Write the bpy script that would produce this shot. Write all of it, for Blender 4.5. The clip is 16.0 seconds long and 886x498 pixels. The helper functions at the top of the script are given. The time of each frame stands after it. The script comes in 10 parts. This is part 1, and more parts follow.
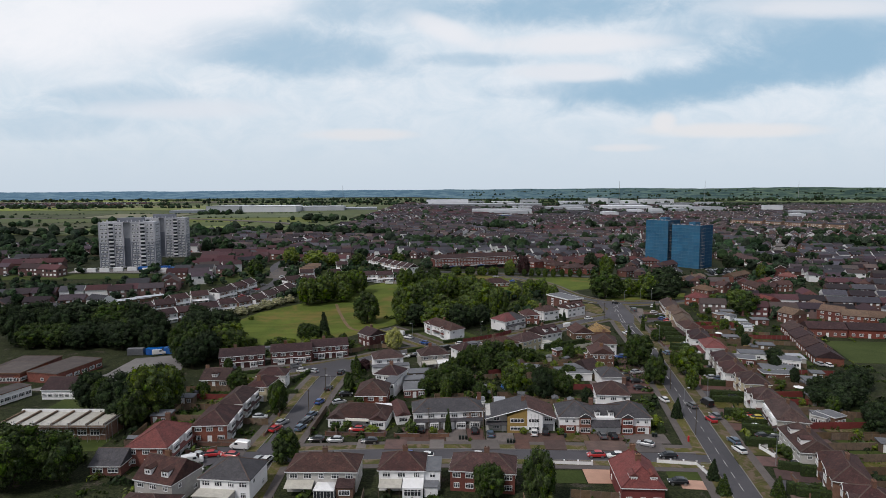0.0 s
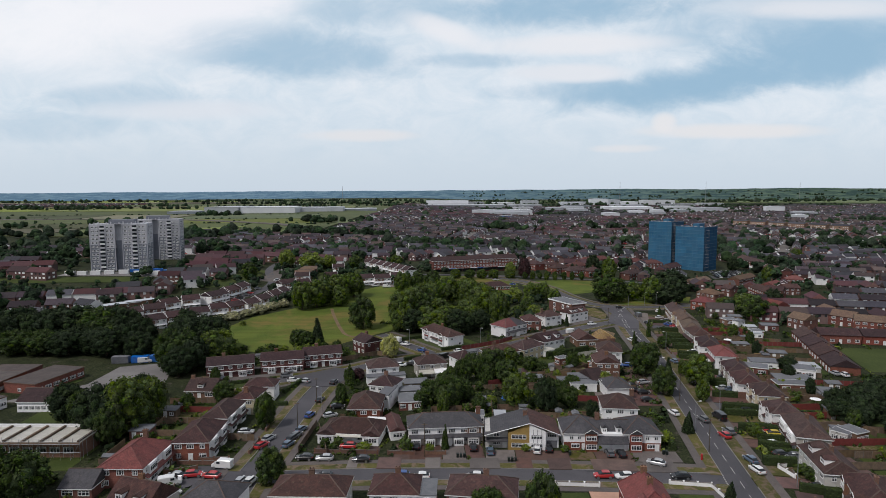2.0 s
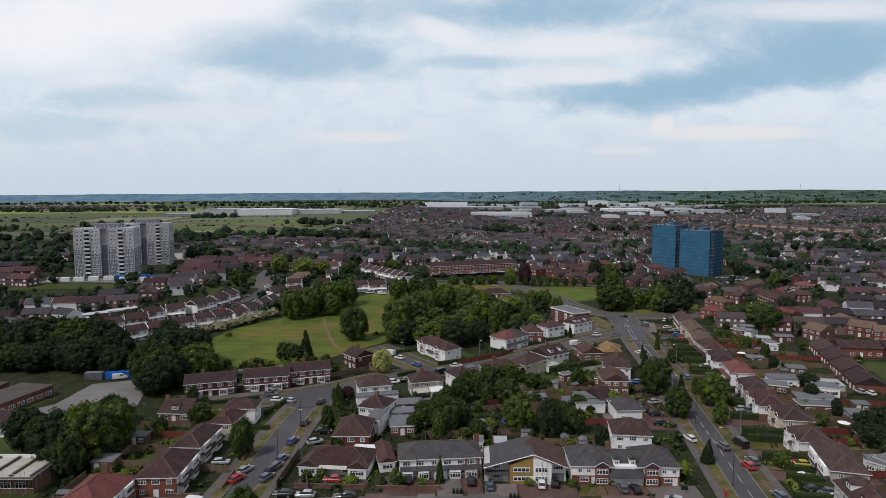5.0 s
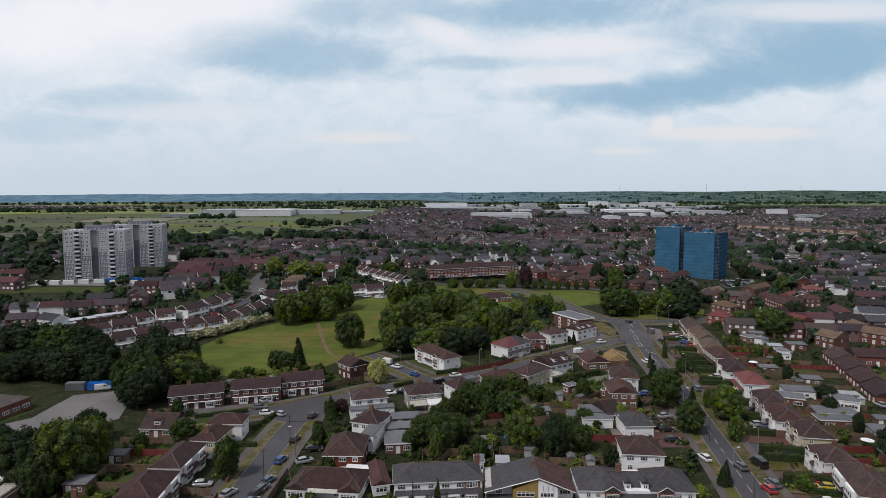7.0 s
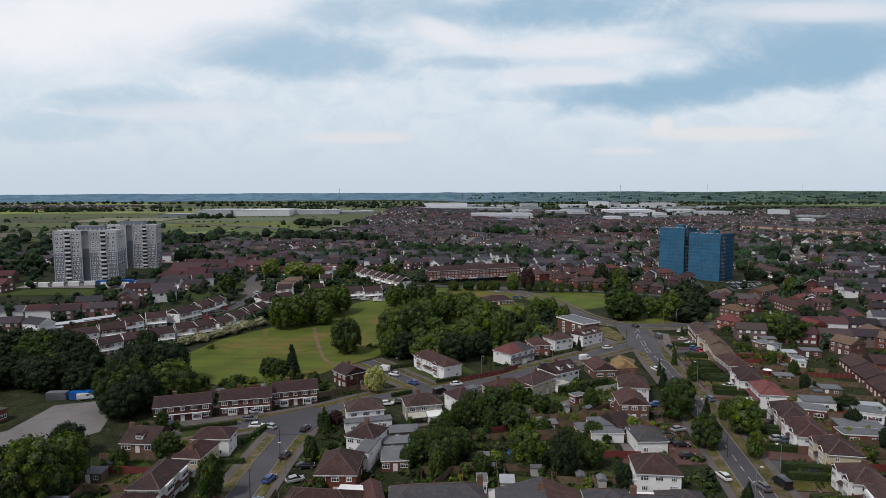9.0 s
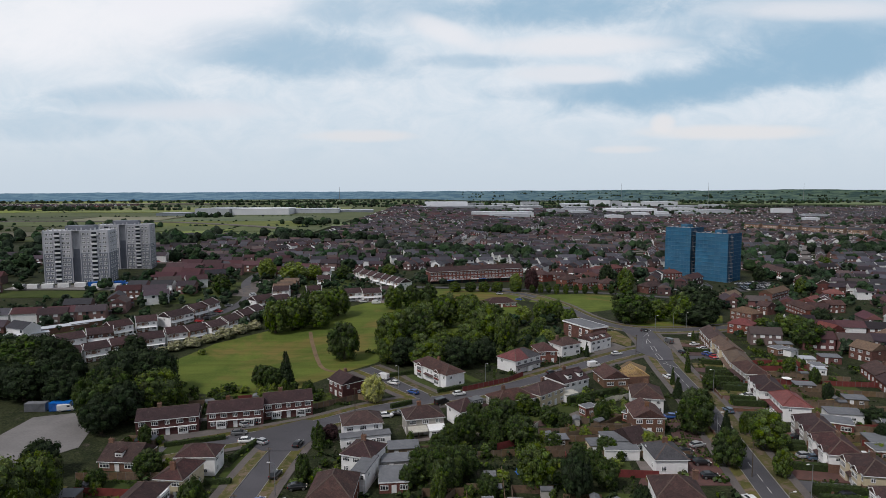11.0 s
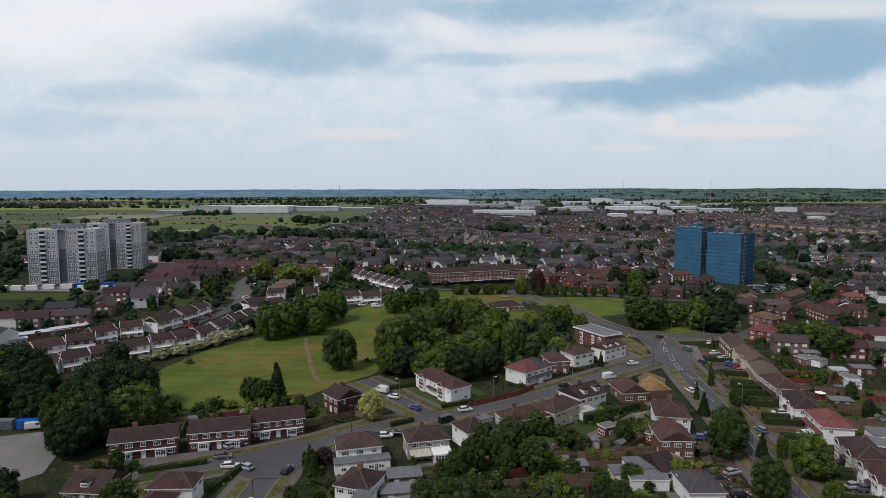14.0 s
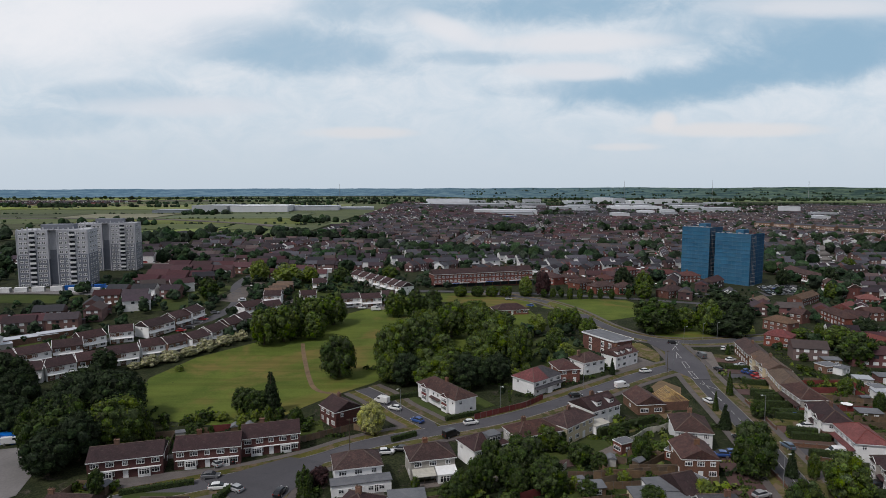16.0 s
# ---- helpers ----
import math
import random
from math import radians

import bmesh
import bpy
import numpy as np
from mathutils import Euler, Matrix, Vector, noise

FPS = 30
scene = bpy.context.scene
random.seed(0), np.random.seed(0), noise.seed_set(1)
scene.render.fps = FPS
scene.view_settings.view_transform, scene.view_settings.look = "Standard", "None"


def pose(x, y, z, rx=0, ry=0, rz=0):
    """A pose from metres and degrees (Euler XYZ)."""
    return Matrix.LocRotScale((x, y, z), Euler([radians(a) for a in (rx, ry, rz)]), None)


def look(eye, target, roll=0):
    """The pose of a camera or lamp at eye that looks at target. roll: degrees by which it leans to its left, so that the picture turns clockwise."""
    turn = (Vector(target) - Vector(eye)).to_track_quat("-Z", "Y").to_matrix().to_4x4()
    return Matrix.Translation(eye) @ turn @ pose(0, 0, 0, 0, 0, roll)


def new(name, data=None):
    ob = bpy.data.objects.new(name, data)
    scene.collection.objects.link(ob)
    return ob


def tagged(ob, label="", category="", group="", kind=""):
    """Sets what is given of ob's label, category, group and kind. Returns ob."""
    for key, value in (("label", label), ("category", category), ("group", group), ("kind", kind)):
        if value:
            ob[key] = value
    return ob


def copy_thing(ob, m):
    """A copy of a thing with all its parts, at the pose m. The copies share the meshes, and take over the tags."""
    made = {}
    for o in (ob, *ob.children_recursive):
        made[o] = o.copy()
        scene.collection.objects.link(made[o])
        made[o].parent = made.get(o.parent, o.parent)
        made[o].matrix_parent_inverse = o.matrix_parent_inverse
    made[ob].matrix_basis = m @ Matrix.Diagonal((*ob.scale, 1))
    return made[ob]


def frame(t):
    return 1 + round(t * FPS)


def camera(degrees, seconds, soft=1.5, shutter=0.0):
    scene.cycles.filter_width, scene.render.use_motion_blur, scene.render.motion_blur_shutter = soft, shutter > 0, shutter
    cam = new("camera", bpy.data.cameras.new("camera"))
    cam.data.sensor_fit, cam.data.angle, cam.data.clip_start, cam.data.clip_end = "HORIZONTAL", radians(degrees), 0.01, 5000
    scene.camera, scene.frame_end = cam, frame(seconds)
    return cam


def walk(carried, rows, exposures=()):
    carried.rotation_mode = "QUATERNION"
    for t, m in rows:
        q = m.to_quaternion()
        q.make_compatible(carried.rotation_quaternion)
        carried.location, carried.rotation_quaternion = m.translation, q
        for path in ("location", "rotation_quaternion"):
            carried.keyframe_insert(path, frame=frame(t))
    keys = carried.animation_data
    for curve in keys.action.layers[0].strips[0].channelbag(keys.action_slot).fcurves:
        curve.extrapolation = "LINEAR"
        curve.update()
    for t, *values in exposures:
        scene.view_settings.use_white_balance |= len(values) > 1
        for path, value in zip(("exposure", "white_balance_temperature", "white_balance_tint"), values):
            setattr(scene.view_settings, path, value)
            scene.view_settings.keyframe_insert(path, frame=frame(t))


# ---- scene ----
cam = camera(72.0, 16.0, soft=0.6)
PATH = [
    (0, (-0.4, -0.743, 63.821), (-0.397, 1.247, 63.625), -0.3),
    (1, (0.007, 4.12, 63.812), (0.01, 6.11, 63.617), -0.3),
    (1.5, (0.294, 6.561, 63.84), (0.296, 8.551, 63.646), -0.3),
    (2.5, (0.628, 11.556, 64.034), (0.631, 13.547, 63.841), -0.3),
    (4, (1.193, 19.006, 64.481), (1.198, 20.997, 64.291), -0.3),
    (6.5, (1.849, 31.224, 65.273), (1.855, 33.215, 65.086), -0.3),
    (7.5, (1.909, 36.24, 65.364), (1.916, 38.232, 65.177), -0.2),
    (9, (1.79, 43.686, 65.283), (1.797, 45.677, 65.096), -0.2),
    (11.5, (1.078, 57.523, 65.363), (1.084, 59.514, 65.17), -0.2),
    (12.5, (0.616, 62.904, 65.352), (0.623, 64.894, 65.157), -0.1),
    (14, (0.026, 70.945, 65.276), (0.031, 72.935, 65.078), -0.1),
    (15, (-0.481, 76.361, 65.282), (-0.475, 78.351, 65.083), -0.1),
    (16, (-1.027, 81.642, 65.254), (-1.023, 83.632, 65.053), -0.1),
]
walk(cam, [(t, look(eye, target, roll)) for t, eye, target, roll in PATH], [(0, 0.02, 6480, 13), (9, -0.01, 6480, 13), (12.5, -0.03, 6480, 13), (16, -0.09, 6480, 13)])

# ---- sky and sun ----
world = bpy.data.worlds.new("world")
scene.world = world
world.use_nodes = True


class Nodes:
    """Short hand for building node trees."""

    def __init__(self, tree):
        self.tree = tree
        self.tree.nodes.clear()

    def add(self, kind, inputs=(), operation="", clamp=False, data_type="", blend_type="", interp=""):
        n = self.tree.nodes.new(kind)
        if operation:
            n.operation = operation
        if clamp:
            n.use_clamp = True
        if data_type:
            n.data_type = data_type
        if blend_type:
            n.blend_type = blend_type
        if interp:
            n.interpolation_type = interp
        for k, v in dict(inputs).items():
            if isinstance(v, bpy.types.NodeSocket):
                self.tree.links.new(v, n.inputs[k])
            else:
                n.inputs[k].default_value = v
        return n

    def math(self, op, a, b=0.0, c=0.0, clamp=False):
        return self.add("ShaderNodeMath", {0: a, 1: b, 2: c}, operation=op, clamp=clamp).outputs[0]

    def mix(self, f, a, b, blend="MIX"):
        n = self.add("ShaderNodeMix", {0: f, 6: a, 7: b}, data_type="RGBA", blend_type=blend)
        return n.outputs[2]

    def noise(self, vec, scale, detail=4.0, rough=0.55, distort=0.0):
        return self.add("ShaderNodeTexNoise", {"Vector": vec, "Scale": scale, "Detail": detail, "Roughness": rough,
                                               "Distortion": distort}).outputs[0]

    def ramp(self, v, lo, hi):
        return self.add("ShaderNodeMapRange", {0: v, 1: lo, 2: hi, 3: 0.0, 4: 1.0}, interp="SMOOTHSTEP").outputs[0]


def rgb(r, g, b):
    return (r, g, b, 1.0)


SUN_AZ, SUN_EL = -132.0, 52.0  # degrees from the line of flight, and above the horizon
W = Nodes(world.node_tree)
way = W.add("ShaderNodeTexCoord").outputs["Generated"]
xyz = W.add("ShaderNodeSeparateXYZ", {0: way}).outputs
sky = W.add("ShaderNodeTexSky")
sky.sky_type, sky.sun_disc, sky.sun_elevation, sky.sun_rotation = "NISHITA", False, radians(SUN_EL), radians(SUN_AZ)
sky.altitude, sky.air_density, sky.dust_density = 100.0, 1.0, 1.5
blue = W.mix(1.0, sky.outputs[0], rgb(0.085, 0.085, 0.085), "MULTIPLY")
front = W.math("MAXIMUM", xyz[1], 0.06)
su = W.math("DIVIDE", xyz[0], front)
sv = W.math("DIVIDE", xyz[2], front)
flat = W.add("ShaderNodeCombineXYZ", {0: su, 1: W.math("MULTIPLY", sv, 1.6), 2: 0.0}).outputs[0]
warp = W.noise(flat, 4.6, 9.0, 0.66, 0.5)
fine = W.noise(flat, 12.0, 9.0, 0.66, 0.5)
broad = W.noise(W.add("ShaderNodeVectorMath", {0: way, 1: (1.0, 1.0, 2.4)}, operation="MULTIPLY").outputs[0], 2.4, 6.0, 0.58)


def bank(u0, v0, ru, rv, lean):
    """A soft bank of cloud at a bearing and height, as wide and tall as ru and rv, with a ragged rim."""
    du = W.math("SUBTRACT", su, u0)
    dv = W.math("SUBTRACT", W.math("SUBTRACT", sv, v0), W.math("MULTIPLY", du, lean))
    d = W.math("ADD", W.math("POWER", W.math("ABSOLUTE", W.math("DIVIDE", du, ru)), 2.0),
               W.math("POWER", W.math("ABSOLUTE", W.math("DIVIDE", dv, rv)), 2.0))
    d = W.math("ADD", d, W.math("MULTIPLY", W.math("SUBTRACT", warp, 0.5), 2.6))
    d = W.math("ADD", d, W.math("MULTIPLY", W.math("SUBTRACT", fine, 0.5), 1.1))
    return W.math("SUBTRACT", 1.0, W.ramp(d, -0.1, 1.5))


cover = W.ramp(broad, 0.30, 0.62)
pale = W.mix(W.ramp(fine, 0.2, 0.8), rgb(0.60, 0.73, 0.82), rgb(0.80, 0.86, 0.90))
clouds = W.mix(W.math("MULTIPLY", W.ramp(sv, 0.0, 0.16), 1.0), rgb(0.60, 0.70, 0.78), pale)
for u0, v0, ru, rv, lean, k in ((-0.27, 0.225, 0.24, 0.042, -0.10, 0.75), (-0.08, 0.285, 0.17, 0.030, 0.0, 0.55), (0.22, 0.290, 0.20, 0.034, 0.05, 0.9),
                                (0.48, 0.178, 0.27, 0.036, 0.16, 1.0), (0.30, 0.155, 0.22, 0.018, 0.0, 0.7), (0.62, 0.215, 0.20, 0.050, 0.05, 0.95), (0.58, 0.26, 0.28, 0.075, 0.0, 0.62),
                                (-0.50, 0.150, 0.14, 0.022, 0.0, 0.4), (-0.66, 0.105, 0.18, 0.025, 0.0, 0.3), (0.04, 0.205, 0.10, 0.012, 0.0, 0.5)):
    clouds = W.mix(W.math("MULTIPLY", bank(u0, v0, ru, rv, lean), k), clouds, rgb(0.32, 0.505, 0.655))
for u0, v0, ru, rv, lean, col in ((-0.56, 0.265, 0.30, 0.080, 0.1, rgb(0.96, 0.97, 0.98)), (-0.38, 0.300, 0.16, 0.028, 0.0, rgb(0.90, 0.92, 0.95)),
                                  (0.005, 0.252, 0.075, 0.020, -0.35, rgb(0.86, 0.88, 0.90)), (0.22, 0.230, 0.16, 0.016, 0.02, rgb(0.84, 0.86, 0.88)),
                                  (0.20, 0.185, 0.10, 0.014, 0.0, rgb(0.80, 0.83, 0.86)), (0.62, 0.285, 0.20, 0.018, 0.0, rgb(0.80, 0.83, 0.86)),
                                  (-0.40, 0.130, 0.16, 0.018, 0.0, rgb(0.74, 0.79, 0.84)), (0.47, 0.092, 0.16, 0.012, 0.0, rgb(0.80, 0.80, 0.80)),
                                  (0.36, 0.105, 0.02, 0.016, 0.0, rgb(0.82, 0.82, 0.82)), (-0.14, 0.088, 0.10, 0.010, 0.0, rgb(0.78, 0.79, 0.80)), (0.30, 0.065, 0.06, 0.007, 0.0, rgb(0.76, 0.78, 0.80))):
    clouds = W.mix(W.math("MULTIPLY", bank(u0, v0, ru, rv, lean), 0.85), clouds, col)
ahead = W.ramp(xyz[1], 0.25, 0.62)
away = W.mix(W.math("MULTIPLY_ADD", cover, 0.35, 0.6), blue, rgb(0.41, 0.44, 0.49))
view = W.mix(0.93, blue, clouds)
low = W.ramp(xyz[2], 0.50, 0.36)
sky_colour = W.mix(W.math("MULTIPLY", ahead, low), away, view)
W.add("ShaderNodeOutputWorld", {0: W.add("ShaderNodeBackground", {0: sky_colour, 1: 1.0}).outputs[0]})

sun = new("sun", bpy.data.lights.new("sun", "SUN"))
sun.data.energy, sun.data.angle, sun.data.color = 2.1, radians(9), (1.0, 0.97, 0.93)
sun.matrix_world = look((0, 0, 0), (-math.sin(radians(SUN_AZ)) * math.cos(radians(SUN_EL)),
                                    -math.cos(radians(SUN_AZ)) * math.cos(radians(SUN_EL)), -math.sin(radians(SUN_EL))))

# ---- materials ----


def surface(name, col, col2=None, rough=0.85, fine=6.0, coarse=0.35, bump=0.25, metal=0.0, vary=0.12, island=False, courses=0.0,
            bricks=False, spec=0.3, patch=None, speck=0.0, bands=0.0):
    """A weathered surface: fine grain and broad stains between two colours, a change from object to object, relief."""
    m = bpy.data.materials.new(name)
    m.use_nodes = True
    n = Nodes(m.node_tree)
    at = n.add("ShaderNodeNewGeometry").outputs["Position"] if name.startswith("ground") else n.add("ShaderNodeTexCoord").outputs["Object"]
    col2 = col2 or tuple(c * 0.72 for c in col)
    grain = n.noise(at, fine, 6.0, 0.65)
    stain = n.noise(at, coarse, 5.0, 0.6, 0.6)
    f = n.math("ADD", n.math("MULTIPLY", grain, 0.55), n.math("MULTIPLY", stain, 0.75))
    c = n.mix(n.ramp(f, 0.42, 0.88), rgb(*col2), rgb(*col))
    height = grain
    if bricks:
        flat_at = n.add("ShaderNodeVectorMath", {0: at, 1: (1.0, 1.0, 1.0)}, operation="MULTIPLY").outputs[0]
        s = n.add("ShaderNodeSeparateXYZ", {0: flat_at}).outputs
        bt = n.add("ShaderNodeTexBrick", {"Vector": n.add("ShaderNodeCombineXYZ", {0: n.math("ADD", s[0], s[1]), 1: s[2], 2: 0.0}).outputs[0],
                                          "Color1": rgb(1, 1, 1), "Color2": rgb(0.72, 0.72, 0.72), "Mortar": rgb(1.25, 1.2, 1.15), "Scale": 1.0,
                                          "Mortar Size": 0.012, "Brick Width": 0.225, "Row Height": 0.075})
        c = n.mix(1.0, c, bt.outputs[0], "MULTIPLY")
    if courses:
        z = n.add("ShaderNodeSeparateXYZ", {0: at}).outputs[2]
        step = n.math("FRACT", n.math("DIVIDE", z, courses))
        c = n.mix(n.math("MULTIPLY", n.ramp(step, 0.75, 1.0), 0.45), c, rgb(*[v * 0.45 for v in col2]))
        height = n.math("ADD", n.math("MULTIPLY", grain, 0.5), step)
        moss = n.ramp(n.noise(at, 1.3, 6.0, 0.7), 0.55, 0.70)
        c = n.mix(n.math("MULTIPLY", moss, 0.30), c, rgb(0.17, 0.15, 0.12))
        tiles = n.add("ShaderNodeTexVoronoi", {"Vector": at, "Scale": 4.5}).outputs["Color"]
        tone = n.add("ShaderNodeSeparateXYZ", {0: tiles}).outputs[0]
        c = n.mix(1.0, c, n.mix(tone, rgb(0.80, 0.80, 0.80), rgb(1.22, 1.2, 1.18)), "MULTIPLY")
    if patch:
        c = n.mix(n.ramp(n.noise(at, patch[1], 6.0, 0.65, 0.8), patch[2], patch[2] + 0.14), c, rgb(*patch[0]))
    if bands:
        stripe = n.add("ShaderNodeMapping", {"Vector": at, "Rotation": (0, 0, radians(-38)), "Scale": (0.02, 0.26, 1.0)}).outputs[0]
        c = n.mix(n.math("MULTIPLY", n.ramp(n.noise(stripe, 1.0, 5.0, 0.6, 0.4), 0.42, 0.60), bands), c, rgb(*[v * 0.42 for v in col]))
    if speck:
        cell = n.add("ShaderNodeTexVoronoi", {"Vector": at, "Scale": speck}).outputs["Color"]
        tone = n.add("ShaderNodeSeparateXYZ", {0: cell}).outputs[0]
        c = n.mix(1.0, c, n.mix(tone, rgb(0.52, 0.54, 0.56), rgb(1.50, 1.46, 1.34)), "MULTIPLY")
    who = (n.add("ShaderNodeNewGeometry").outputs["Random Per Island"] if island else n.add("ShaderNodeObjectInfo").outputs["Random"])
    hsv = n.add("ShaderNodeHueSaturation", {"Hue": n.math("MULTIPLY_ADD", who, vary * 0.12, 0.5 - vary * 0.06),
                                            "Saturation": n.math("MULTIPLY_ADD", n.math("FRACT", n.math("MULTIPLY", who, 7.31)), vary * 2.0, 1.0 - vary),
                                            "Value": n.math("MULTIPLY_ADD", n.math("FRACT", n.math("MULTIPLY", who, 3.77)), vary * 3.2, 1.0 - vary * 1.6),
                                            "Color": c})
    b = n.add("ShaderNodeBump", {"Strength": bump, "Distance": 0.05, "Height": height})
    p = n.add("ShaderNodeBsdfPrincipled", {"Base Color": hsv.outputs[0], "Roughness": rough, "Metallic": metal, "Normal": b.outputs[0],
                                           "Specular IOR Level": spec})
    n.add("ShaderNodeOutputMaterial", {0: p.outputs[0]})
    return m


